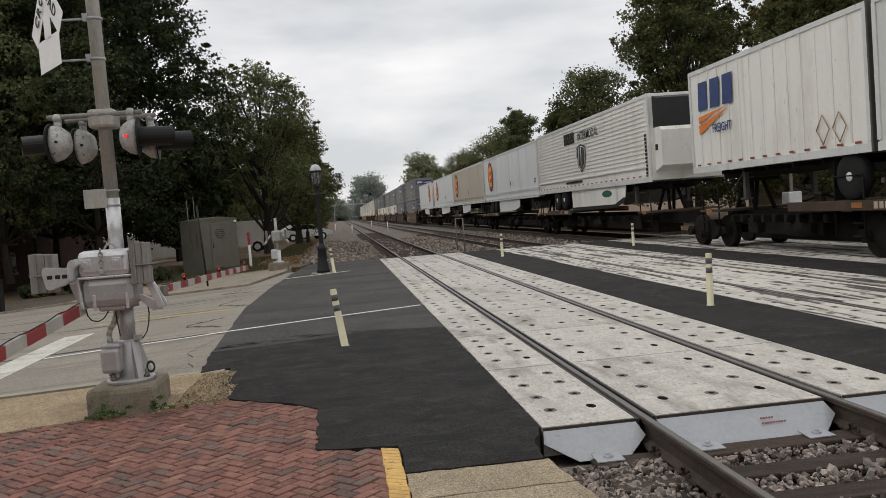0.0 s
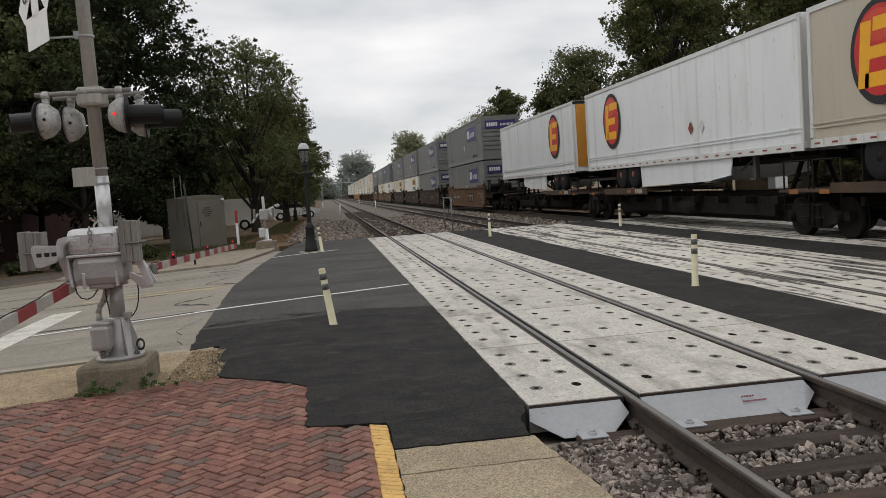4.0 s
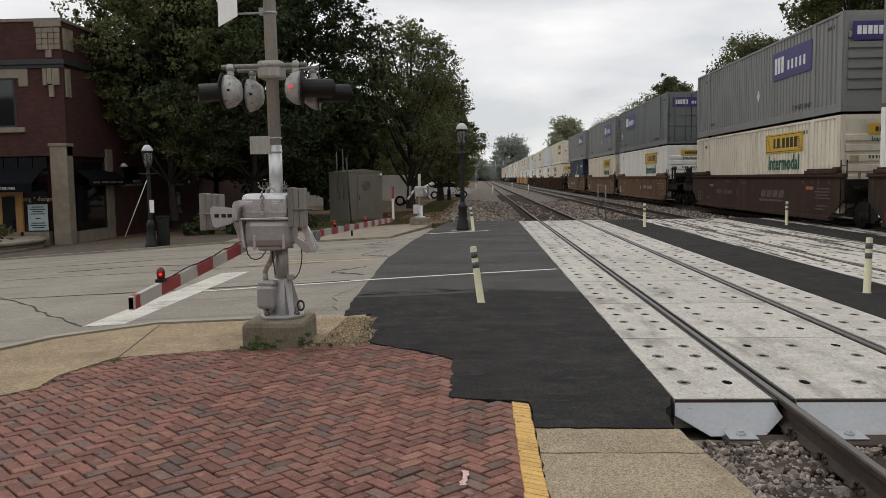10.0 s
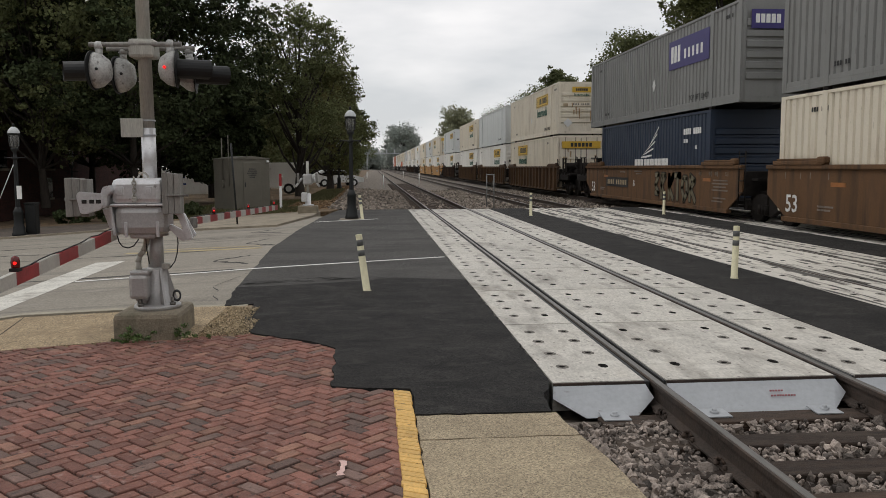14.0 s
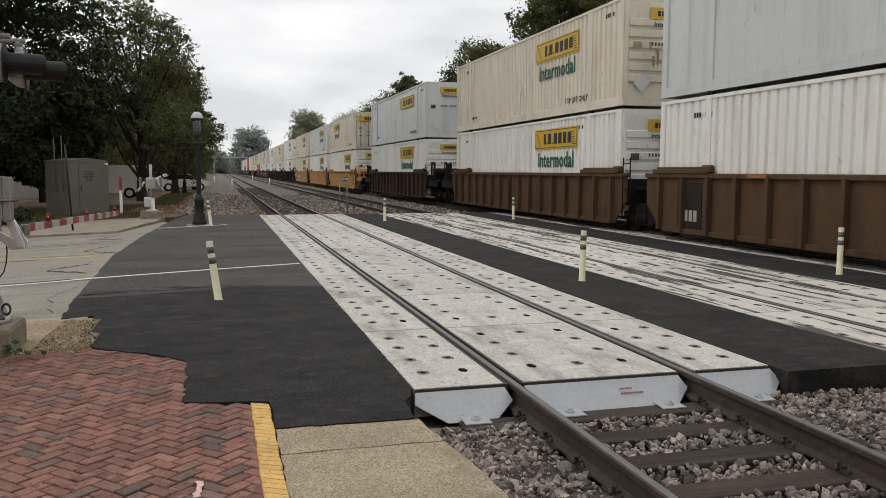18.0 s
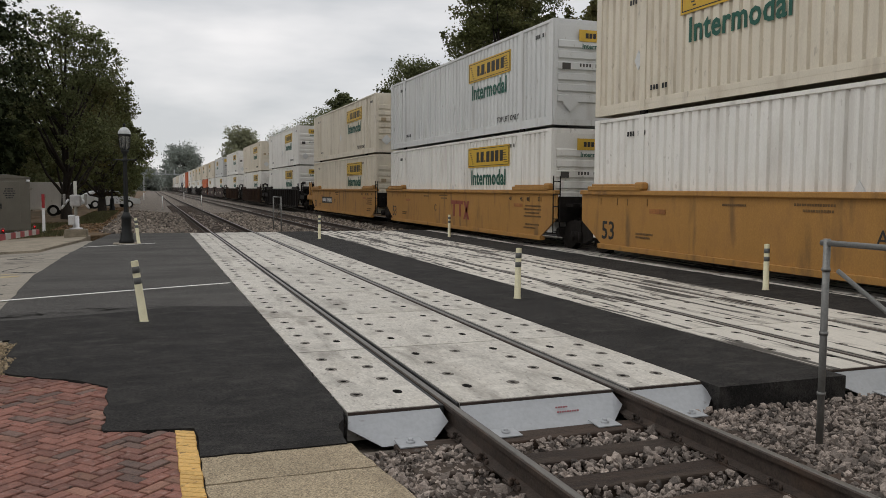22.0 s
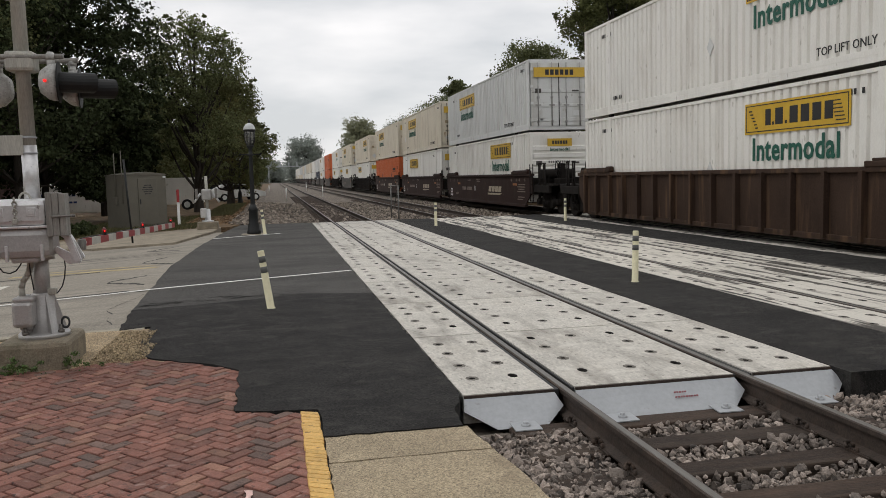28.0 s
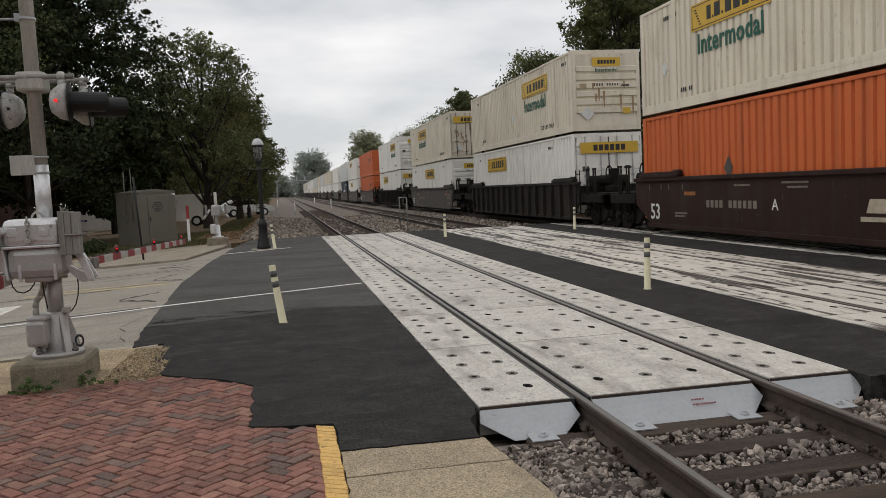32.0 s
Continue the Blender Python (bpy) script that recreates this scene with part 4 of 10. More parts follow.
def container(top, colour, smooth=False, length=CL, doors=False, mark="", mark_y=0.0, dirt=False, group="containers on the train"):
    """A stacked freight container. mark: which panel it bears."""
    key = (top, colour, smooth, length, doors, mark, mark_y, dirt)
    words = {"c_grey": "grey", "c_dgrey": "dark grey", "c_white": "white", "c_lgrey": "pale grey", "c_cream": "cream", "c_blue_white": "bluish white",
             "c_navy": "navy blue", "c_orange": "orange"}[colour]
    label = f"{words} {'smooth-sided' if smooth else 'corrugated'} steel freight container " + ("stacked on another container" if top else "sitting in a well car")
    if key in PROTO:
        c = copy_thing(PROTO[key], Matrix())
        return tagged(c, label)
    h = length / 2
    c = empty("freight_container", label, "container", group)
    mkey = (length, smooth, colour)
    if mkey not in PROTO:
        PROTO[mkey] = container_meshes(length, smooth, colour)
    for n, me, at in PROTO[mkey]:
        part(n, me, colour, c).location = at
    y = -h
    if doors:
        for s in (-1, 1):
            bm = B()
            box(bm, s * 0.62 - 0.60, s * 0.62 + 0.60, y - 0.035, y + 0.02, 0.17, CH - 0.15)
            for z in (0.42, 1.02, 1.62, 2.22):
                box(bm, s * 0.62 - 0.56, s * 0.62 + 0.56, y - 0.060, y - 0.034, z - 0.075, z + 0.075, 0.02)
            d = part("door", bm, colour, c)
            for dx in (-0.30, 0.30):
                bm = B()
                tube(bm, (s * 0.62 + dx, y - 0.07, 0.15), (s * 0.62 + dx, y - 0.07, CH - 0.12), 0.024, n=6)
                box(bm, s * 0.62 + dx - 0.12, s * 0.62 + dx + 0.12, y - 0.09, y - 0.06, 1.0, 1.06)
                for z in (0.3, 1.3, 2.3):
                    box(bm, s * 0.62 + dx - 0.05, s * 0.62 + dx + 0.05, y - 0.085, y - 0.03, z, z + 0.09)
                part("lock_rod", bm, colour if colour in ("c_grey", "c_dgrey") else "lock_steel" if colour in ("c_cream", "c_orange") else "galv_rod", d)
            for z in (0.35, 1.05, 1.75, 2.45):
                part("hinge", box(B(), s * 1.20 - 0.07, s * 1.20 + 0.07, y - 0.075, y - 0.03, z, z + 0.11, 0.008), colour, d)
        part("door_gap", box(B(), -0.018, 0.018, y - 0.046, y + 0.0, 0.16, CH - 0.15), "under", c, "dark gap between the doors")
    else:
        bm = B()
        prof = [(y + 0.06, 0.16), (y - 0.004, 0.16)]
        if not smooth:
            for i in range(6):
                z = 0.62 + i * 0.30
                prof += [(y + 0.028, z), (y - 0.040, z + 0.035), (y - 0.040, z + 0.20), (y + 0.028, z + 0.235)]
        prof += [(y - 0.004, CH - 0.14), (y + 0.06, CH - 0.14)]
        a = [bm.verts.new((-CW + 0.13, q, w)) for q, w in prof]
        b = [bm.verts.new((CW - 0.13, q, w)) for q, w in prof]
        for j in range(len(prof)):
            k = (j + 1) % len(prof)
            bm.faces.new((a[j], a[k], b[k], b[j]))
        bm.faces.new(a[::-1])
        bm.faces.new(b)
        part("end_wall", bm, colour, c)
        for s in (-1, 1):
            part("end_post", box(B(), s * (CW - 0.07) - 0.055, s * (CW - 0.07) + 0.055, y - 0.014, y + 0.05, 0, CH, 0.006), colour, c)
    x = -CW - 0.006
    if mark in ("jb", "jbi"):
        w = 3.5
        z0, z1 = (1.94, 2.62) if mark == "jbi" and not top else (1.85, 2.52)
        p = part("sign_panel", box(B(), x - 0.012, x, mark_y - w / 2, mark_y + w / 2, z0, z1), "logo_yellow", c, "yellow sign panel with black bars")
        bm = B()
        # heavy bars in the middle, two of them with a dot after them
        for a, wide in ((0.96, 0.20), (0.60, 0.27), (0.10, 0.27), (-0.27, 0.27), (-0.64, 0.27), (-1.01, 0.25)):
            box(bm, x - 0.016, x - 0.010, mark_y + a - wide, mark_y + a, z0 + 0.17, z1 - 0.16)
        for a in (0.71, 0.26):
            box(bm, x - 0.016, x - 0.010, mark_y + a - 0.07, mark_y + a, z0 + 0.17, z0 + 0.24)
        # thin border, and slanting hatches at both ends
        for za in (z0 + 0.045, z1 - 0.065):
            box(bm, x - 0.016, x - 0.010, mark_y - w / 2 + 0.06, mark_y + w / 2 - 0.06, za, za + 0.02)
        for ya in (mark_y - w / 2 + 0.05, mark_y + w / 2 - 0.07):
            box(bm, x - 0.016, x - 0.010, ya, ya + 0.02, z0 + 0.05, z1 - 0.05)
        for k in range(6):
            za = z0 + 0.12 + k * 0.075
            box(bm, x - 0.016, x - 0.010, mark_y - 1.62 + 0.03 * k, mark_y - 1.34 + 0.03 * k, za, za + 0.022)
            box(bm, x - 0.016, x - 0.010, mark_y + 1.24 + 0.045 * k, mark_y + 1.34 + 0.05 * k, za, za + 0.030)
        tagged(part("sign_lettering", bm, "logo_black", p), kind="stuff")
        if mark == "jbi":
            lettering("Intermodal", 0.70, "logo_green", c, on_side(x - 0.006, mark_y, 1.26 if top else 1.36) @ Matrix.Diagonal((0.90, 1, 1, 1)), "lettering_word", 1.06, True, 0.022)
        if not doors:
            bm = B()
            box(bm, -0.54, 0.54, y - 0.060, y - 0.045, CH - 0.60, CH - 0.28)
            q = part("end_panel", bm, "logo_yellow", c, "small yellow sign panel")
            bm = B()
            for i in range(6):
                box(bm, -0.34 + 0.118 * i, -0.25 + 0.118 * i, y - 0.064, y - 0.058, CH - 0.51, CH - 0.37)
            tagged(part("sign_lettering", bm, "logo_black", q), kind="stuff")
        else:
            bm = B()
            box(bm, -1.12, 1.12, y - 0.112, y - 0.098, CH - 0.74, CH - 0.34)
            q = part("end_panel", bm, "logo_yellow", c, "yellow sign panel across the doors")
            bm = B()
            for i in range(6):
                box(bm, -0.62 + 0.215 * i, -0.46 + 0.215 * i, y - 0.116, y - 0.110, CH - 0.65, CH - 0.43)
            tagged(part("sign_lettering", bm, "logo_black", q), kind="stuff")
    if mark == "fx":
        bm = B()
        box(bm, x - 0.012, x, mark_y - 1.75, mark_y + 1.75, 1.52, 2.50)
        p = part("sign_panel", bm, "logo_purple", c, "violet sign panel with pale bars")
        bm = B()
        for a, b_ in ((1.55, 1.32), (1.24, 1.02), (0.92, 0.70)):
            box(bm, x - 0.016, x - 0.010, mark_y + b_, mark_y + a, 1.74, 2.30)
        for s in (0.25, -0.10, -0.45, -0.80, -1.15):
            box(bm, x - 0.016, x - 0.010, mark_y + s - 0.08, mark_y + s + 0.08, 1.78, 2.10)
        tagged(part("sign_lettering", bm, "logo_white", p), kind="stuff")
        bm = B()
        box(bm, -1.06, 1.06, y - 0.066, y - 0.048, CH - 0.86, CH - 0.32)
        q = part("end_panel", bm, "logo_purple", c, "violet sign panel")
        bm = B()
        for i in range(5):
            box(bm, -0.94 + 0.155 * i, -0.82 + 0.155 * i, y - 0.070, y - 0.064, CH - 0.70, CH - 0.45)
        for i in range(10):
            box(bm, 0.0 + 0.095 * i, 0.055 + 0.095 * i, y - 0.070, y - 0.064, CH - 0.69, CH - 0.53)
        tagged(part("sign_lettering", bm, "logo_white", q), kind="stuff")
    if top and colour not in ("c_navy", "c_orange"):
        lettering("TOP LIFT ONLY", 0.24, "logo_black", c, on_side(x + 0.002, -5.0, 0.33), "lettering_word", 1.0)
    if mark in ("jb", "jbi"):
        if not doors:
            lettering("Intermodal", 0.19, "logo_green", c, on_end(0.0, y - 0.052, CH - 0.79), "lettering_word", 1.04, True, 0.02)
            bm = B()
            for i in range(10):
                if i != 4:
                    box(bm, -0.50 + i * 0.10, -0.45 + i * 0.10, y - 0.047, y - 0.041, 1.62, 1.71)
            tagged(part("number_lettering", bm, "car_grey", c), kind="stuff")
        zd = y - (0.056 if doors else 0.048)
        for px_, pz, w_, h_, mt in ((-0.92, 1.62, 0.26, 0.18, "emblem_tan" if colour == "c_cream" else "car_grey"), (0.75, 0.70, 0.30, 0.22, "logo_yellow" if colour == "c_cream" else "c_lgrey"), (0.72, 1.62, 0.30, 0.07, "car_grey")):
            part("label_plate", box(B(), px_ - w_ / 2, px_ + w_ / 2, zd - 0.006, zd, pz - h_ / 2, pz + h_ / 2), mt, c, "small label on the end")
        bm = B()
        bm.faces.new([bm.verts.new((-0.78 + a, zd - 0.004, 0.62 + b_)) for a, b_ in ((0, -0.26), (0.26, 0), (0, 0.26), (-0.26, 0))])
        part("placard", bm, "c_lgrey", c, "pale diamond placard")
        if colour == "c_cream":
            srnd = random.Random(len(PROTO))
            bm = B()
            for _ in range(7):
                sx, sz, sl = srnd.uniform(-1.1, 1.1), srnd.uniform(0.9, 2.2), srnd.uniform(0.25, 0.8)
                f = [bm.verts.new((sx + a, zd - 0.002, sz + b_)) for a, b_ in ((-0.05, 0), (-0.03, -sl * 0.7), (0.0, -sl), (0.022, -sl * 0.8), (0.045, 0))]
                bm.faces.new(f)
            tagged(part("rust_streak", bm, "rust", c, "brown rust streaks"), kind="stuff")
    if colour == "c_orange":
        for q in (-3.1, 3.4):
            bm = B()
            bm.faces.new([bm.verts.new((x - 0.006, q + a, 1.35 + b_)) for a, b_ in ((0, -0.3), (0.2, 0), (0, 0.3), (-0.2, 0))])
            part("placard", bm, "car_grey", c, "grey diamond placard")
        bm = B()
        for k in range(9):
            box(bm, x - 0.006, x, -4.19 - k * 0.18, -4.04 - k * 0.18, 1.80, 2.02)
        box(bm, x - 0.006, x, -5.64, -4.04, 1.68, 1.75)
        for k in range(3):
            box(bm, x - 0.006, x, -6.75 - k * 0.12, -6.68 - k * 0.12, 1.92, 2.12)
        tagged(part("name_lettering", bm, "logo_black", c), kind="stuff")
        if doors:
            bm = B()
            for k in range(9):
                box(bm, -0.85 + k * 0.19, -0.69 + k * 0.19, y - 0.066, y - 0.058, 1.92, 2.16)
            box(bm, -0.85, 0.84, y - 0.066, y - 0.058, 1.76, 1.84)
            tagged(part("name_lettering", bm, "logo_black", c), kind="stuff")
            bm = B()
            bm.faces.new([bm.verts.new((-0.78 + a, y - 0.07, 1.1 + b_)) for a, b_ in ((0, -0.26), (0.26, 0), (0, 0.26), (-0.26, 0))])
            part("placard", bm, "emblem_tan", c, "grey diamond placard")
    if colour == "c_navy":
        z0 = 1.12
        bm = B()
        # five feathers swept up towards the near end, the upper ones longer
        for k in range(5):
            y0, z_ = 0.66 - 0.20 * k, z0 + 0.37 + 0.085 * k
            y1, z1_ = -0.62 - 0.19 * k, z0 + 0.42 + 0.26 * k
            pts = [(y0, z_), (y0 - 0.12, z_ + 0.05), ((y0 + y1) / 2 - 0.06, (z_ + z1_) / 2 + 0.055), (y1, z1_ + 0.06), (y1 - 0.03, z1_), ((y0 + y1) / 2 + 0.02, (z_ + z1_) / 2 - 0.025)]
            bm.faces.new([bm.verts.new((x - 0.006, p, q)) for p, q in pts])
        tagged(part("wing_mark", bm, "logo_white", c, "white wing-like mark"), kind="stuff")
        bm = B()
        at = 1.36
        for wide in (0.34, 0.28, 0.30, 0.0, 0.22, 0.34, 0.34, 0.12, 0.26, 0.26, 0.12, 0.30, 0.26):
            if wide:
                box(bm, x - 0.008, x, at - wide, at, z0, z0 + 0.32)
            at -= wide + 0.045 if wide else 0.10
        tagged(part("name_lettering", bm, "logo_white", c), kind="stuff")
        bm = B()
        for k in range(9):
            if k != 4:
                box(bm, x - 0.008, x, -3.95 - k * 0.17, -3.82 - k * 0.17, 2.22, 2.42)
        for k, z_ in ((0, 1.95), (1, 1.95), (5, 1.72)):
            box(bm, x - 0.008, x, -4.0 - k * 0.2, -3.84 - k * 0.2, z_, z_ + 0.12)
        tagged(part("number_lettering", bm, "logo_white", c), kind="stuff")
    # small stencils and a diamond placard on the side
    if mark:
        bm = B()
        for y0, n, z in ((h - 1.5, 7, 2.45), (h - 2.4, 6, 0.42), (-h + 1.1, 5, 2.5)) if top else ((h - 1.5, 7, 2.45), (h - 2.4, 6, 0.42), (-h + 2.9, 9, 0.42), (-h + 3.0, 5, 2.5)):
            for i in range(n):
                if i != 3:
                    box(bm, x - 0.006, x, y0 - i * 0.11 - 0.035, y0 - i * 0.11 + 0.03, z, z + 0.11)
        tagged(part("stencil_lettering", bm, "logo_black" if colour not in ("c_navy",) else "logo_white", c), kind="stuff")
        bm = B()
        d = 0.15
        vs = [(mark_y + 3.3 + a, 1.15 + b_) for a, b_ in ((0, -1.5 * d), (d, 0), (0, 1.5 * d), (-d, 0))]
        f = [bm.verts.new((x - 0.014, a, b_)) for a, b_ in vs]
        g = [bm.verts.new((x, a, b_)) for a, b_ in vs]
        bm.faces.new(f)
        for i in range(4):
            bm.faces.new((f[i], f[(i + 1) % 4], g[(i + 1) % 4], g[i]))
        part("placard", bm, "c_lgrey", c)
    PROTO[key] = c
    return c


def truck(parent, y, name="truck"):
    """A two-axle bogie: side frames, springs, bolster and wheelsets."""
    t = part(name, truck_frame_me, "under", parent, "dark steel bogie")
    t.location.y = y
    for a in (-0.89, 0.89):
        w = part("wheelset", wheelset_me, "wheel", t)
        w.location = (0, a, 0.46)
    return t


bm = B()
for s in (-1, 1):
    X = s * 1.0
    extrude = [(-1.25, 0.42), (-1.25, 0.60), (-0.75, 0.62), (-0.45, 0.80), (0.45, 0.80), (0.75, 0.62), (1.25, 0.60), (1.25, 0.42), (0.7, 0.36), (0.42, 0.22), (-0.42, 0.22), (-0.7, 0.36)]
    a = [bm.verts.new((X - 0.07, q, w)) for q, w in extrude]
    b = [bm.verts.new((X + 0.07, q, w)) for q, w in extrude]
    bm.faces.new(a)
    bm.faces.new(b[::-1])
    for i in range(len(a)):
        j = (i + 1) % len(a)
        bm.faces.new((a[i], a[j], b[j], b[i]))
    for q in (-0.2, 0, 0.2):
        tube(bm, (X + s * 0.09, q, 0.26), (X + s * 0.09, q, 0.52), 0.07, n=8)
    for q in (-0.89, 0.89):
        tube(bm, (X, q, 0.46), (X + s * 0.20, q, 0.46), 0.13, n=10)
box(bm, -1.1, 1.1, -0.22, 0.22, 0.45, 0.78)
truck_frame_me = mesh_of("truck", bm, "under")
bm = B()
tube(bm, (-1.0, 0, 0), (1.0, 0, 0), 0.085, n=10)
for s in (-1, 1):
    tube(bm, (s * 0.70, 0, 0), (s * 0.84, 0, 0), 0.457, n=24)
    tube(bm, (s * 0.66, 0, 0), (s * 0.70, 0, 0), 0.485, n=24)
wheelset_me = mesh_of("wheelset", bm, "wheel")


def end_gear(car, s, L, gap, paint):
    """The platform between a well and its coupler: deck, handrails, brake wheel with its stand, air tank, steps and hoses."""
    def span(a, b):
        return min(s * a, s * b), max(s * a, s * b)
    y0, y1 = span(L + 0.1, gap - 0.35)
    part("end_deck", box(B(), -1.28, 1.28, y0, y1, 1.12, 1.20, 0.01), paint, car, "steel end platform")
    y0, y1 = span(L + 0.15, gap - 0.6)
    part("end_sill", box(B(), -1.36, -1.24, y0, y1, 0.86, 1.14, 0.015), paint, car)
    for a in (L + 0.75, L + 1.35):
        bm = B()
        for q in (-0.09, 0.09):
            tube(bm, (-1.30, s * a + q, 0.50), (-1.30, s * a + q, 2.02), 0.030, n=6)
        for z in (0.52, 0.84, 2.0):
            box(bm, -1.34, -1.26, s * a - 0.11, s * a + 0.11, z, z + 0.05)
        part("handrail", bm, paint, car, "upright grab rail beside the step")
    bm = B()
    for k in range(25):
        a0, a1 = 2 * math.pi * k / 24, 2 * math.pi * (k + 1) / 24
        tube(bm, (-0.62, s * (L + 1.05) + 0.30 * math.cos(a0), 1.82 + 0.30 * math.sin(a0)), (-0.62, s * (L + 1.05) + 0.30 * math.cos(a1), 1.82 + 0.30 * math.sin(a1)), 0.022, n=5)
    for k in range(5):
        a0 = 2 * math.pi * k / 5
        tube(bm, (-0.60, s * (L + 1.05), 1.82), (-0.62, s * (L + 1.05) + 0.30 * math.cos(a0), 1.82 + 0.30 * math.sin(a0)), 0.016, n=5)
    part("brake_wheel", bm, "under", car, "round brake wheel with spokes")
    bm = box(B(), -0.58, -0.34, *span(L + 0.85, L + 1.25), 1.20, 2.02, 0.03)
    box(bm, -0.66, -0.30, *span(L + 0.70, L + 1.40), 1.20, 1.42, 0.03)
    part("brake_stand", bm, "under", car)
    bm = tube(B(), (-1.10, s * (L + 0.42), 1.60), (0.30, s * (L + 0.42), 1.60), 0.20, n=14)
    box(bm, -0.9, -0.8, *span(L + 0.25, L + 0.60), 1.2, 1.62)
    box(bm, -0.1, 0.0, *span(L + 0.25, L + 0.60), 1.2, 1.62)
    part("air_tank", bm, paint, car, "round air tank on the end platform")
    bm = B()
    for q, z in ((0.55, 0.70), (0.9, 0.62), (1.25, 0.75)):
        box(bm, -1.20, -0.50, s * (L + q) - 0.05, s * (L + q) + 0.05, z, z + 0.35, 0.01)
    for k in range(7):
        a0, a1 = k / 7, (k + 1) / 7
        tube(bm, (-0.35, s * (gap - 0.5 * (1 - a0)), 0.82 - 0.45 * math.sin(math.pi * a0)), (-0.35, s * (gap - 0.5 * (1 - a1)), 0.82 - 0.45 * math.sin(math.pi * a1)), 0.035, n=6)
    tagged(part("brake_rigging", bm, "under", car, "dark brake levers and an air hose"), kind="stuff")


def well_car(colour, ribs, near_gap, far_gap, near_truck, code=""):
    """One well of a stack car: two deep sides, end platforms, hinges, ladders and its bogies. Gaps: metres from its middle to the coupling or joint."""
    words = {"car_yellow": "yellow", "car_tan": "faded tan", "car_brown": "grimy brown", "car_maroon": "dark maroon", "car_dull": "grimy maroon-brown", "car_rust": "rusty brown", "car_black": "sooty black", "car_grey": "grey"}[colour]
    car = empty("well_car", f"{words} {'ribbed ' if ribs else ''}steel well car carrying stacked containers", "railway car", "cars of the freight train")
    key = ("well", colour, ribs)
    L = 8.55
    if key not in PROTO:
        bm = B()
        if ribs:
            out = [(-L, 1.54), (-L, 0.85), (-L + 0.7, 0.22), (L - 0.7, 0.22), (L, 0.85), (L, 1.54)]
        else:
            out = [(-L, 1.56), (-L, 0.85), (-L + 1.0, 0.30), (-L + 3.0, 0.20), (L - 3.0, 0.20), (L - 1.0, 0.30), (L, 0.85), (L, 1.56)]
        a = [bm.verts.new((-0.02, q, w)) for q, w in out]
        b = [bm.verts.new((0.02, q, w)) for q, w in out]
        bm.faces.new(a)
        bm.faces.new(b[::-1])
        for i in range(len(a)):
            j = (i + 1) % len(a)
            bm.faces.new((a[i], a[j], b[j], b[i]))
        sides = mesh_of("side_sill", bm, colour)
        z = 1.52 if ribs else 1.54
        chord = mesh_of("top_chord", box(B(), -0.09, 0.09, -L, L, z - 0.02, z + 0.09, 0.02), colour)
        lower = mesh_of("bottom_chord", box(B(), -0.08, 0.08, -L + 0.9, L - 0.9, 0.20, 0.32, 0.01), colour)
        bm = B()
        box(bm, -1.30, 1.30, -L + 0.5, L - 0.5, 0.40, 0.58)
        floor = mesh_of("well_floor", bm, "under")
        bm = B()
        box(bm, -1.30, 1.30, -0.16, 0.16, 0.75, 1.45, 0.02)
        box(bm, -0.45, 0.45, 0.1, 0.9, 0.72, 1.12, 0.03)
        ends = mesh_of("end_beam", bm, "under")
        rib = mesh_of("rib", box(B(), -0.09, 0.09, -0.05, 0.05, 0.24, 1.54, 0.006), colour)
        bm = box(B(), -0.115, 0.10, -1.18, 1.18, 0.0, 0.11, 0.02)
        box(bm, -0.10, 0.06, -1.0, 1.0, 0.11, 0.16, 0.015)
        box(bm, -0.13, 0.04, -1.30, -0.95, 0.02, 0.20, 0.05)
        bracket = mesh_of("bracket", bm, colour)
        PROTO[key] = (sides, chord, lower, floor, ends, rib, bracket)
    sides, chord, lower, floor, ends, rib, bracket = PROTO[key]
    part("well_floor", floor, colour, car)
    for s in (-1, 1):
        for n, me in (("side_sill", sides), ("top_chord", chord), ("bottom_chord", lower)):
            part(n, me, colour, car).location.x = s * 1.36
        e = part("end_beam", ends, colour, car)
        e.location.y = s * (L - 0.15)
        e.rotation_euler.z = 0 if s > 0 else math.pi
    if ribs:
        for s in (-1, 1):
            for i in range(16):
                r = part("rib", rib, colour, car)
                r.location = (s * 1.42, -L + 0.75 + i * (2 * L - 1.5) / 15, 0)
    z = 1.60 if ribs else 1.62
    for y in (-6.95, 6.95):
        b_ = part("bracket", bracket, colour, car, "long lifting guide plate on the top edge")
        b_.location = (-1.36, y, z)
        b_.rotation_euler.z = 0
    # ladders at the ends of the near side
    if "ladder" not in PROTO:
        bm = B()
        for dy in (-0.2, 0.2):
            tube(bm, (0, dy, 0.42), (0, dy, 2.02), 0.020, n=6)
        for i in range(5):
            tube(bm, (0, -0.2, 0.50 + i * 0.34), (0, 0.2, 0.50 + i * 0.34), 0.016, n=6)
        PROTO["ladder"] = mesh_of("ladder", bm, "under")
    for y in (-L - 0.10,):
        la = part("ladder", PROTO["ladder"], "under", car, "thin steel ladder")
        la.location = (-1.44, y, 0)
    for s, gap in ((-1, near_gap), (1, far_gap)):
        bm = B()
        box(bm, -0.16, 0.16, min(s * L, s * gap), max(s * L, s * gap), 0.78, 1.04)
        box(bm, -1.15, 1.15, min(s * (L + .1), s * (L + 0.5)), max(s * (L + .1), s * (L + 0.5)), 1.18, 1.26)
        part("coupler", bm, "under", car)
        if s > 0 or near_truck:
            d = gap if gap < 9.45 else gap - 1.6
            truck(car, s * d)
            if gap > 9.45:
                end_gear(car, s, L, gap, "car_yellow" if colour == "car_yellow" else "under")
    x = -1.385
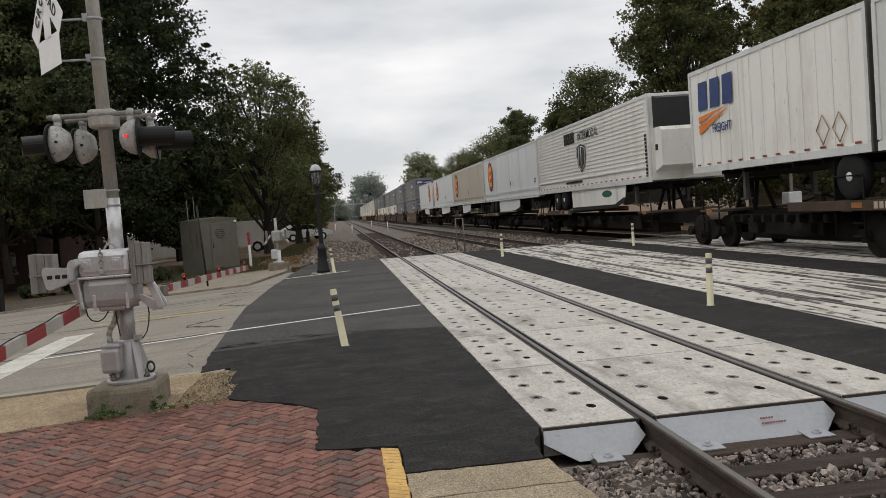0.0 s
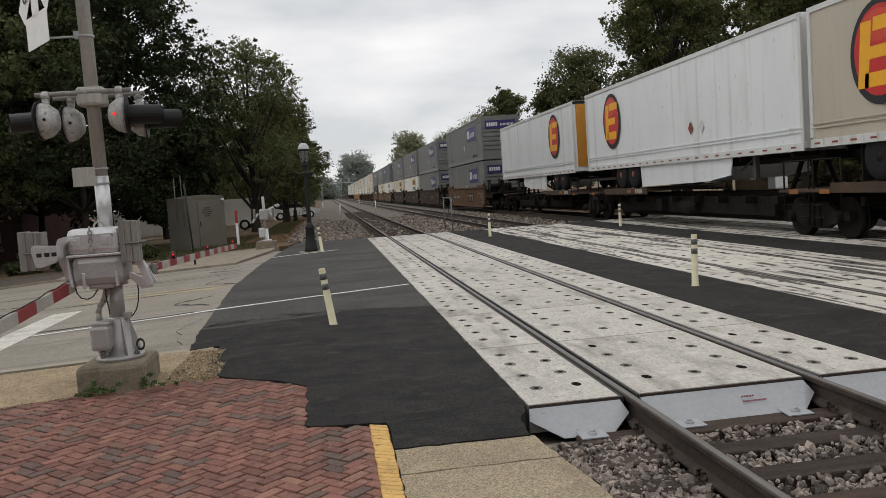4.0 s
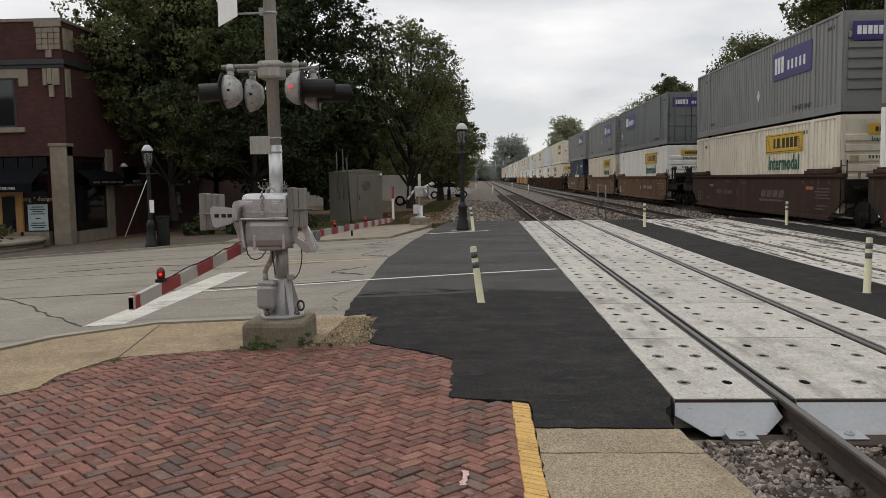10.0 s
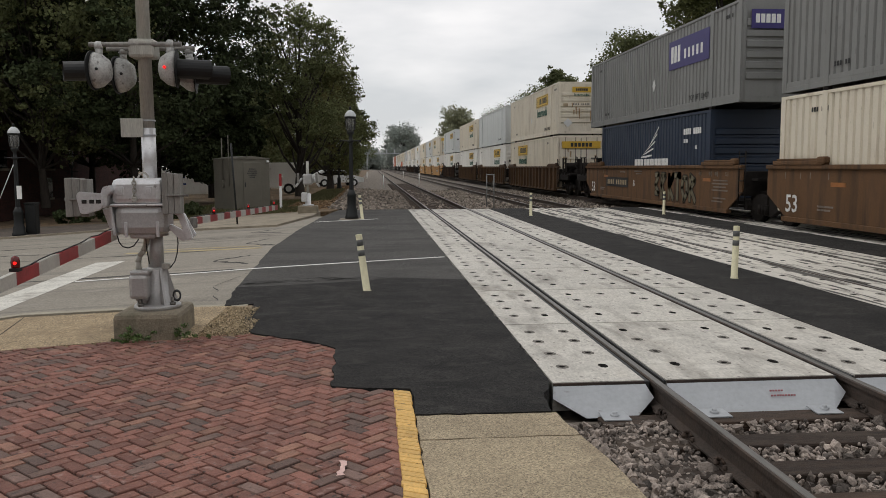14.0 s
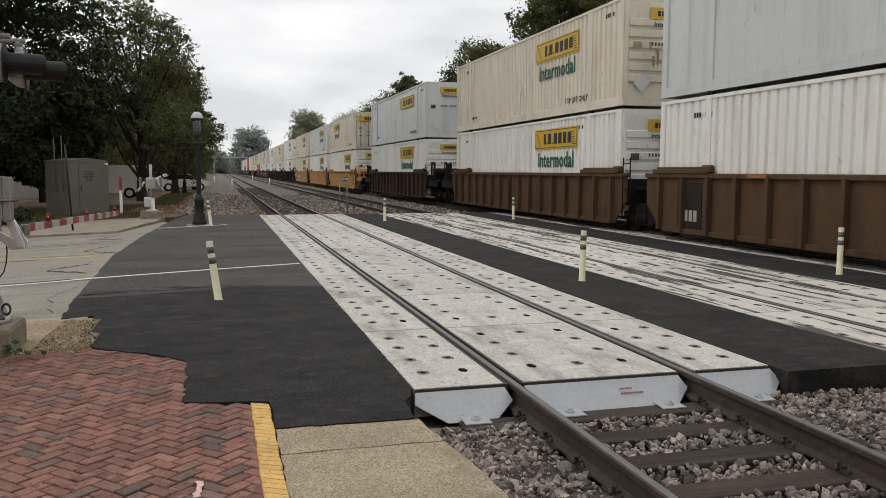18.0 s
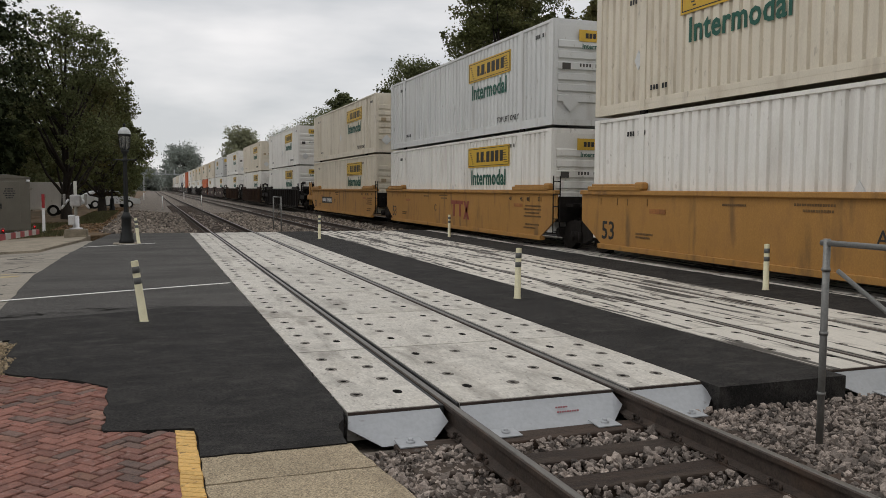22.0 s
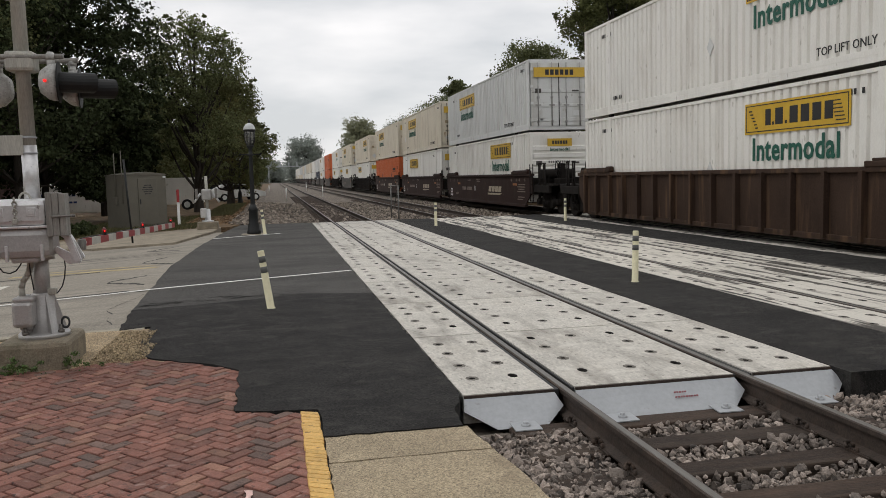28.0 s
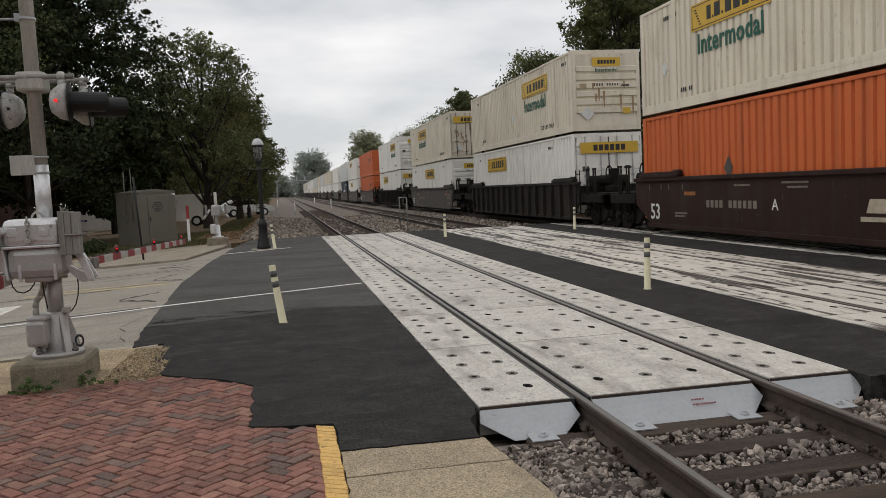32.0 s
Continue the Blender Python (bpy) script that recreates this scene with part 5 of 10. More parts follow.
    if not ribs:
        dull = colour == "car_dull"
        ink = "stencil_faint" if dull else "logo_white" if colour in ("car_maroon", "car_tan", "car_grey") else "logo_black"
        lettering("53", 0.62, ink, car, on_side(x, 7.25, 0.45), "lettering", 1.0, True, 0.01)
        panel = {("car_tan", ""): 2.4, ("car_tan", "A"): -4.3, ("car_tan", "B"): 2.0, ("car_yellow", "A"): -4.3, ("car_yellow", "B"): 2.0}.get((colour, code))
        if panel is not None:
            bm = B()
            box(bm, x - 0.004, x + 0.004, panel, panel + 3.1, 0.73, 1.13)
            pl = part("number_panel", bm, "logo_black", car, "black number panel with white bars")
            bm = B()
            for i in range(11):
                if i != 6:
                    box(bm, x - 0.008, x, panel + 0.17 + i * 0.255, panel + 0.31 + i * 0.255, 0.83, 1.03)
            tagged(part("number_lettering", bm, "logo_white" if colour == "car_yellow" else "emblem_tan", pl), kind="stuff")
        elif colour not in ("car_yellow", "car_tan"):
            bm = B()
            for i in range(11):
                if i != 6:
                    box(bm, x - 0.006, x + 0.002, 2.1 + i * 0.21, 2.24 + i * 0.21, 0.82, 1.00)
            tagged(part("number_lettering", bm, "stencil_faint" if dull else "stencil_dim", car), kind="stuff")
        bm = B()
        if colour == "car_yellow" and code == "C":
            # two stems under bars, and a cross of two slanting strokes
            for a in (-0.20, -0.82):
                box(bm, x - 0.006, x + 0.002, a - 0.58, a, 1.10, 1.23)
                box(bm, x - 0.006, x + 0.002, a - 0.37, a - 0.21, 0.66, 1.10)
            for p, q in ((-1.45, -1.85), (-1.85, -1.45)):
                bm.faces.new([bm.verts.new((x - 0.006, u, w)) for u, w in ((p, 1.23), (p - 0.18, 1.23), (q - 0.18, 0.58), (q, 0.58))])
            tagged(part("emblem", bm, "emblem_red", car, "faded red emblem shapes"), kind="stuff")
        elif colour == "car_tan" and not code:
            box(bm, x - 0.006, x + 0.002, -3.9, -1.5, 0.52, 1.20)
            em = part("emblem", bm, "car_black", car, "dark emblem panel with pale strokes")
            bm = B()
            for a in (-1.7, -2.4, -3.1):
                box(bm, x - 0.010, x - 0.004, a - 0.58, a, 0.98, 1.08)
                box(bm, x - 0.010, x - 0.004, a - 0.36, a - 0.22, 0.62, 0.98)
            tagged(part("emblem_strokes", bm, "emblem_tan", em), kind="stuff")
        elif colour in ("car_maroon", "car_dull") and code:
            for a in (-1.45, -2.05, -2.65, -3.25):
                bm.faces.new([bm.verts.new((x - 0.004, p, q)) for p, q in ((a, 0.80), (a - 0.50, 0.80), (a - 0.60, 1.06), (a - 0.10, 1.06))])
            bm.faces.new([bm.verts.new((x - 0.004, p, q)) for p, q in ((-1.30, 0.64), (-1.30, 0.73), (-3.9, 0.73), (-3.5, 0.66))])
            tagged(part("emblem", bm, "stencil_faint" if dull else "emblem_pale", car, "pale slanted emblem shapes over a long underline"), kind="stuff")
        elif colour == "car_tan" and code == "B":
            # sprayed graffiti: rounded pale strokes with a dark rim
            rim, fill = B(), B()
            for k, path in enumerate((((0.0, 1.0), (0.35, 1.0), (0.0, 0.55), (0.35, 0.2), (0.0, 0.2)), ((0.0, 0.0), (0.0, 1.0), (0.4, 1.0), (0.0, 0.55), (0.4, 0.0)),
                                      ((0.1, 0.0), (0.1, 1.0), (0.1, 0.5), (0.5, 1.0), (0.1, 0.5), (0.5, 0.0)), ((0.0, 1.0), (0.5, 1.0), (0.25, 1.0), (0.25, 0.0)),
                                      ((0.0, 0.5), (0.2, 0.0), (0.45, 0.3), (0.4, 0.9), (0.1, 0.9), (0.0, 0.5)), ((0.05, 0.0), (0.05, 1.0), (0.45, 0.8), (0.1, 0.5), (0.5, 0.0)))):
                for (u0, w0), (u1, w1) in zip(path, path[1:]):
                    p0, p1 = (Vector((0, -1.35 - 0.66 * k - u, 0.46 + 0.82 * w)) for u, w in ((u0, w0), (u1, w1)))
                    side = (p1 - p0).normalized().cross(Vector((1, 0, 0)))
                    for m_, wide, out in ((rim, 0.125, 0.004), (fill, 0.085, 0.008 + 0.0004 * k)):
                        d = (p1 - p0).normalized() * wide * 0.6
                        off = Vector((x - out, 0, 0))
                        m_.faces.new([m_.verts.new(off + v) for v in (p0 - d - side * wide * 0.7, p0 - d + side * wide * 0.7, p0 + side * wide, p1 + side * wide, p1 + d + side * wide * 0.7, p1 + d - side * wide * 0.7, p1 - side * wide, p0 - side * wide)])
            g = tagged(part("graffiti", rim, "car_black", car, "sprayed grey and ochre graffiti with dark outlines"), kind="stuff")
            tagged(part("graffiti_fill", fill, "graffiti", g), kind="stuff")
        else:
            bm.free()
        if code:
            lettering(code, 0.36, ink, car, on_side(x, {"A": -0.7, "B": 1.2}.get(code, 1.6) if colour in ("car_tan", "car_yellow") else 1.4, 0.80), "lettering")
        # load-limit marks near both ends, small print and orange plates
        bm = B()
        for s_ in (-1, 1):
            for y0 in (5.6, 6.4, 6.85, 7.6):
                box(bm, x - 0.005, x + 0.002, s_ * y0 - 0.010, s_ * y0 + 0.010, 1.28, 1.44)
        for y0, word in ((-5.6, "40"), (-6.4, "45"), (-6.85, "48"), (-7.6, "53")):
            lettering(word, 0.16, "logo_black" if colour == "car_yellow" else "stencil_faint" if dull else "stencil_dim", car, on_side(x, y0 + 0.13, 1.31), "lettering")
        for y0, z0, n in ((1.1, 1.38, 8), (0.9, 1.28, 6), (-6.6, 1.14, 9), (-6.5, 1.04, 10), (-6.6, 0.94, 8), (-6.5, 0.84, 10), (-6.6, 0.60, 8), (-6.5, 0.50, 7), (3.0, 1.34, 6), (6.0, 0.62, 6), (6.0, 0.54, 5)):
            for i in range(n):
                for k in (0.0, 0.060):
                    box(bm, x - 0.005, x + 0.002, y0 - i * 0.115 - k, y0 - i * 0.115 - k + 0.042, z0, z0 + 0.045)
        tagged(part("stencil_lettering", bm, "stencil_brown" if colour == "car_yellow" else "stencil_faint" if dull else "stencil_dim", car), kind="stuff")
        for y0 in (-6.05, 5.2):
            part("orange_plate", box(B(), x - 0.006, x + 0.002, y0 - 0.30, y0 + 0.30, 1.12, 1.22), "faded_orange", car, "faded orange plate")
    elif colour == "car_brown" and code:
        # a dark stencilled panel near the far end of the ribbed side
        bm = B()
        box(bm, -1.396, -1.375, 6.05, 7.05, 0.34, 1.40)
        pn = part("number_panel", bm, "car_black", car, "dark panel with pale bars")
        bm = B()
        for i in range(4):
            box(bm, -1.402, -1.396, 6.22 + i * 0.19, 6.35 + i * 0.19, 0.50, 0.76)
        tagged(part("number_lettering", bm, "emblem_pale", pn), kind="stuff")
        part("orange_plate", box(B(), -1.49, -1.44, 3.7, 4.3, 1.52, 1.60), "faded_orange", car, "faded orange plate")
    return car


def facing(x, pts, deep=0.0):
    """A flat mark on the side, from (y, z) points."""
    bm = B()
    bm.faces.new([bm.verts.new((x - deep, p, q)) for p, q in pts])
    return bm


def skirt(outline, x):
    """A thin side skirt, from its (y, z) outline."""
    bm = B()
    a = [bm.verts.new((x - 0.015, q, w)) for q, w in outline]
    b = [bm.verts.new((x + 0.015, q, w)) for q, w in outline]
    bm.faces.new(a)
    bm.faces.new(b[::-1])
    for i in range(len(a)):
        j = (i + 1) % len(a)
        bm.faces.new((a[i], a[j], b[j], b[i]))
    return bm


def trailer(colour, length, mark, z0, z1, axles, legs, sign_y=0.0, skirt_y=None, hub="wheel"):
    """A road trailer riding on a low spine car. axles, legs: where its wheels and its landing gear stand along it."""
    words = {"t_white": "white", "c_tan": "tan", "c_white": "white", "c_lgrey": "pale grey"}[colour]
    h = length / 2
    t = empty("road_trailer", f"{words} box trailer with a round sign on a railway car" if mark == "e" else f"{words} ribbed box semi-trailer riding on a flat railway car",
              "trailer", "trailers on the train")
    part("box_body", box(B(), -1.27, 1.27, -h, h, z0, z1, 0.02), colour, t)
    if mark in ("swoosh", "plain"):
        n = round(length / 0.6)
        post_me = mesh_of("side_post", box(B(), -0.010, 0.010, -0.03, 0.03, z0 + 0.2, z1 - 0.1, 0.004), colour)
        for i in range(n + 1):
            for s in (-1, 1):
                part("side_post", post_me, colour, t).location = (s * 1.278, -h + 0.05 + i * (length - 0.1) / n, 0)
    low_me = mesh_of("bottom_rail", box(B(), -0.02, 0.02, -h, h, z0 - 0.05, z0 + 0.13, 0.005), "c_lgrey")
    high_me = mesh_of("top_rail", box(B(), -0.02, 0.02, -h, h, z1 - 0.12, z1, 0.005), "c_lgrey")
    corner_me = mesh_of("corner_post", box(B(), -0.04, 0.04, -0.06, 0.06, z0 + 0.165, z1 - 0.105, 0.01), "c_lgrey")
    for s in (-1, 1):
        part("bottom_rail", low_me, "c_lgrey", t).location.x = s * 1.28
        part("top_rail", high_me, "c_lgrey", t).location.x = s * 1.28
        for y in (-h + 0.05, h - 0.05):
            part("corner_post", corner_me, "c_lgrey", t).location = (s * 1.262, y, 0)
    bm = B()
    for i in range(int(length / 0.62)):
        y = -h + 0.3 + i * 0.62
        box(bm, -1.306, -1.298, y, y + 0.20, z0 + 0.15 if mark != "e" else z0 + 0.02, z0 + 0.20 if mark != "e" else z0 + 0.06)
    tagged(part("reflector_tape", bm, "emblem_red", t, "red reflective dashes"), kind="stuff")
    bm = B()
    for s in (-1, 1):
        box(bm, s * 0.45 - 0.06, s * 0.45 + 0.06, -h + 0.4, h - 0.4, z0 - 0.28, z0 - 0.05)
    for k in range(int(length / 1.2)):
        box(bm, -1.2, 1.2, -h + 0.6 + 1.2 * k, -h + 0.68 + 1.2 * k, z0 - 0.16, z0 - 0.05)
    mid_axle = sum(axles) / len(axles)
    box(bm, -1.0, 1.0, mid_axle - 1.1, mid_axle + 1.1, z0 - 0.42, z0 - 0.26)
    part("chassis", bm, "under", t)
    for s in (-1, 1):
        bm = B()
        box(bm, s * 0.98 - 0.06, s * 0.98 + 0.06, legs - 0.07, legs + 0.07, 1.40, z0 - 0.05, 0.01)
        box(bm, s * 0.98 - 0.12, s * 0.98 + 0.12, legs - 0.13, legs + 0.13, 1.34, 1.40, 0.01)
        tube(bm, (s * 0.98, legs + 0.05, z0 - 0.1), (s * 0.98, legs + 0.75, 1.62), 0.025, n=6)
        part("landing_leg", bm, "car_grey", t, "grey folding landing leg")
    for dy in axles:
        for s in (-1, 1):
            bm = lathe(B(), [(0.30, 0.0), (0.47, 0.015), (0.51, 0.06), (0.51, 0.20), (0.47, 0.245), (0.30, 0.25)], 24)
            bm.transform(Matrix.Translation((s * 1.24, dy, 1.73)) @ Matrix.Rotation(-s * math.pi / 2, 4, "Y"))
            w = part("trailer_wheel", bm, "tyre", t)
            bm = lathe(B(), [(0.30, 0.02), (0.285, 0.035), (0.27, 0.09), (0.14, 0.10), (0.12, 0.02), (0.09, -0.015), (0.01, -0.015)], 20)
            for k in range(8):
                a0 = k * math.pi / 4
                tube(bm, (0.19 * math.cos(a0), 0.19 * math.sin(a0), 0.085), (0.19 * math.cos(a0), 0.19 * math.sin(a0), 0.115), 0.018, n=5)
            bm.transform(Matrix.Translation((s * 1.24, dy, 1.73)) @ Matrix.Rotation(-s * math.pi / 2, 4, "Y"))
            part("hub", bm, hub, w)
        part("mud_flap", box(B(), -1.2, -0.7, dy + 0.58, dy + 0.60, 1.25, z0 - 0.1), "tyre", t)
    x = -1.294
    if skirt_y:
        far_y, near_y = skirt_y
        k = 1 if far_y > near_y else -1
        for s in (-1, 1):
            sk = part("side_skirt", skirt([(far_y, z0 - 0.05), (near_y, z0 - 0.05), (near_y + k * 0.12, z0 - 0.52), (near_y + k * 1.5, 1.36), (far_y - k * 0.10, 1.28)], s * 1.2), "t_white" if mark == "e" else "c_white", t, "white side skirt")
            if mark == "shield" and s < 0:
                part("skirt_edge", skirt([(far_y - 0.08, 1.34), (near_y + 1.3, 1.40), (near_y + 0.2, z0 - 0.50), (near_y + 0.15, z0 - 0.66), (near_y + 1.3, 1.26), (far_y - 0.12, 1.18)], -1.225), "car_black", sk, "dark rubber lower edge")
                ring = [(-2.9 + 0.62 * math.cos(a), 1.83 + 0.14 * math.sin(a)) for a in np.linspace(0, 2 * math.pi, 18, endpoint=False)]
                tagged(part("green_mark", facing(-1.22, ring), "logo_green", sk, "green leaf-like mark"), kind="stuff")
    if mark == "e":
        def disc(ry, rz, out, dy=0.0, dz=0.0):
            return facing(x, [(sign_y + dy + ry * math.cos(a), 3.73 + dz + rz * math.sin(a)) for a in np.linspace(0, 2 * math.pi, 32, endpoint=False)], out)
        p = part("round_sign", disc(0.91, 1.02, 0.006), "logo_black", t, "round black, red and yellow sign")
        part("red_disc", disc(0.76, 0.87, 0.010, 0.02, 0.02), "logo_red", p)
        bm = disc(0.50, 0.30, 0.011, 0.05, 0.50)
        part("bright_rim", bm, "sign_bright", p)
        # slanting yellow bars, the back one leaning with them
        bm = B()
        for q0, q1, za, zb in ((0.62, 0.30, -0.66, 0.62), (0.42, -0.52, -0.66, -0.38), (0.30, -0.40, -0.12, 0.12), (0.25, -0.60, 0.40, 0.66)):
            lean = 0.10
            f_ = [bm.verts.new((x - 0.013, sign_y + q - lean * z_, 3.73 + z_)) for q, z_ in ((q0, za), (q1, za), (q1, zb), (q0, zb))]
            bm.faces.new(f_)
        part("yellow_bars", bm, "logo_bright_yellow", p)
        bm = B()
        for za in (z0 + 0.36, z0 + 0.45):
            box(bm, x - 0.012, x + 0.004, -h + 0.05, h - 0.05, za, za + 0.035, 0.004)
        part("side_moulding", bm, colour, t, "long raised side moulding")
        for q, mt in ((sign_y - 6.6, "emblem_red"), (sign_y - 7.3, "c_lgrey")):
            if -h < q < h:
                part("placard", facing(x, [(q, z0 + 0.72), (q - 0.16, z0 + 0.92), (q, z0 + 1.12), (q + 0.16, z0 + 0.92)], 0.006), mt, t, "small diamond placard")
        lettering("53'", 0.34, "logo_black", t, on_side(x - 0.003, -h + 0.75, z0 + 0.75), "lettering", 1.0, True, 0.01) if length > 15.5 and colour == "t_white" else None
        if sign_y < 0:
            # its orange rear doors face the camera
            dr = part("rear_door", box(B(), -1.15, 1.15, -h - 0.03, -h, z0 + 0.2, z1 - 0.14, 0.01), "door_orange", t, "orange rear doors with dark signs")
            part("door_frame", box(B(), -1.27, 1.27, -h - 0.05, -h, z1 - 0.13, z1 - 0.01, 0.01), "car_black", t)
            part("door_sign", box(B(), -0.55, 0.35, -h - 0.036, -h - 0.03, 2.75, 3.45), "logo_black", dr)
            bm = B()
            ring = [bm.verts.new((0.1 + 0.5 * math.cos(a), -h - 0.034, 4.1 + 0.55 * math.sin(a))) for a in np.linspace(0, 2 * math.pi, 24, endpoint=False)]
            bm.faces.new(ring)
            part("door_disc", bm, "logo_black", dr)
            part("bumper", box(B(), -1.1, 1.1, -h - 0.02, -h + 0.10, 1.55, 1.66, 0.01), "car_grey", t)
    if mark == "shield":
        pts = [(0.62, 3.98), (0.0, 4.10), (-0.62, 3.98), (-0.68, 3.55), (-0.50, 3.15), (0.0, 2.86), (0.50, 3.15), (0.68, 3.55)]
        p = part("shield_sign", facing(x, [(sign_y + a, b_) for a, b_ in pts], 0.012), "logo_black", t, "black shield with pale lines")
        ring = [(0.54, 3.90), (0.0, 4.01), (-0.54, 3.90), (-0.60, 3.56), (-0.44, 3.20), (0.0, 2.95), (0.44, 3.20), (0.60, 3.56)]
        bm = B()
        for (a0, b0), (a1, b1) in zip(ring, ring[1:] + ring[:1]):
            tube(bm, (x - 0.014, sign_y + a0, b0), (x - 0.014, sign_y + a1, b1), 0.016, n=4)
        for a in (-0.05, 0.22):
            tube(bm, (x - 0.014, sign_y + a, 3.95), (x - 0.014, sign_y + a * 1.6 + 0.1, 3.10), 0.018, n=4)
        part("shield_lines", bm, "c_lgrey", p)
        lettering("INTERMODAL", 0.52, "logo_black", t, on_side(x - 0.012, sign_y - 1.05, 4.26) @ Matrix.Diagonal((0.88, 1, 1, 1)), "lettering_word", 1.0, True, 0.008)
        bm = B()
        for i in range(5):
            box(bm, x - 0.014, x, sign_y + 0.95 + i * 0.33, sign_y + 1.22 + i * 0.33, 4.22, 4.72)
        tagged(part("name_lettering", bm, "car_black", t), kind="stuff")
        bm = B()
        for i in range(16):
            box(bm, x - 0.014, x, 0.1 + i * 0.16, 0.21 + i * 0.16, z0 + 0.28, z0 + 0.38)
        for i in range(11):
            box(bm, x - 0.022, x, -h + 0.28, -h + 0.40, z0 + 0.22 + i * 0.13, z0 + 0.31 + i * 0.13)
        tagged(part("small_lettering", bm, "car_black", t), kind="stuff")
        # cooling unit: white lower case, black sloping grille above
        y = -h
        bm = B()
        a = [bm.verts.new((-1.12, p, q)) for p, q in ((y, 2.45), (y - 0.62, 2.62), (y - 0.66, 3.80), (y - 0.52, 3.92), (y, 3.92))]
        b = [bm.verts.new((1.12, v.co.y, v.co.z)) for v in a]
        bm.faces.new(a)
        bm.faces.new(b[::-1])
        for i in range(5):
            bm.faces.new((a[i], b[i], b[(i + 1) % 5], a[(i + 1) % 5]))
        u = part("cooling_unit", bm, "c_white", t, "white cooling unit on the trailer's nose")
        bm = B()
        a = [bm.verts.new((-1.12, p, q)) for p, q in ((y, 3.93), (y - 0.50, 3.93), (y - 0.36, 4.90), (y, 5.0))]
        b = [bm.verts.new((1.12, v.co.y, v.co.z)) for v in a]
        bm.faces.new(a)
        bm.faces.new(b[::-1])
        for i in range(4):
            bm.faces.new((a[i], b[i], b[(i + 1) % 4], a[(i + 1) % 4]))
        part("grille", bm, "black_metal", u, "black sloping grille")
        part("vent_plate", box(B(), -1.14, -1.12, y - 0.30, y - 0.12, 3.15, 3.35), "black_metal", u)
        rib_me = mesh_of("side_rib", box(B(), x - 0.006, x + 0.012, -h + 0.35, h - 0.1, 0, 0.03, 0.004), "c_white")
        for i in range(15):
            part("side_rib", rib_me, "c_white", t).location.z = z0 + 0.50 + i * 0.155
        part("side_moulding", box(B(), x - 0.03, x + 0.01, -h + 0.3, h - 0.1, z0 + 0.44, z0 + 0.50, 0.01), "c_lgrey", t)
    if mark == "swoosh":
        # three stout blue bars stand for the name, over an orange wedge
        bm = B()
        for a in (3.55, 2.80, 2.05):
            bm.faces.new([bm.verts.new((x - 0.018, p, q)) for p, q in ((a, 3.98), (a - 0.56, 3.98), (a - 0.62, 4.78), (a - 0.06, 4.78))])
        tagged(part("name_lettering", bm, "logo_blue", t), kind="stuff")
        bm = facing(x, [(3.55, 3.28), (3.55, 3.55), (1.70, 3.88)], 0.018)
        bm.faces.new([bm.verts.new((x - 0.018, p, q)) for p, q in ((3.55, 3.62), (3.55, 3.80), (1.70, 3.94), (2.6, 3.80))])
        part("swoosh", bm, "logo_orange", t)
        lettering("FREIGHT", 0.34, "logo_blue", t, on_side(x - 0.020, 2.15, 3.28) @ Matrix.Diagonal((0.85, 1, 1, 1)), "lettering_word", 1.0, True, 0.015)
        bm = B()
        for q in (-2.55, -3.15):
            ring = [(q, 2.48), (q - 0.24, 2.80), (q, 3.12), (q + 0.24, 2.80)]
            for (a0, b0), (a1, b1) in zip(ring, ring[1:] + ring[:1]):
                tube(bm, (x - 0.016, a0, b0), (x - 0.016, a1, b1), 0.014, n=4)
        part("placard_frame", bm, "rust", t, "worn diamond placard outlines")
    if mark in ("swoosh", "plain"):
        part("rear_frame", box(B(), -1.30, 1.30, -h - 0.06, -h, z0 - 0.05, z1, 0.01), "car_grey", t, "grey rear door frame")
        part("bumper", box(B(), -1.1, 1.1, -h - 0.06, -h + 0.04, 1.55, 1.66, 0.01), "car_grey", t)
    return t


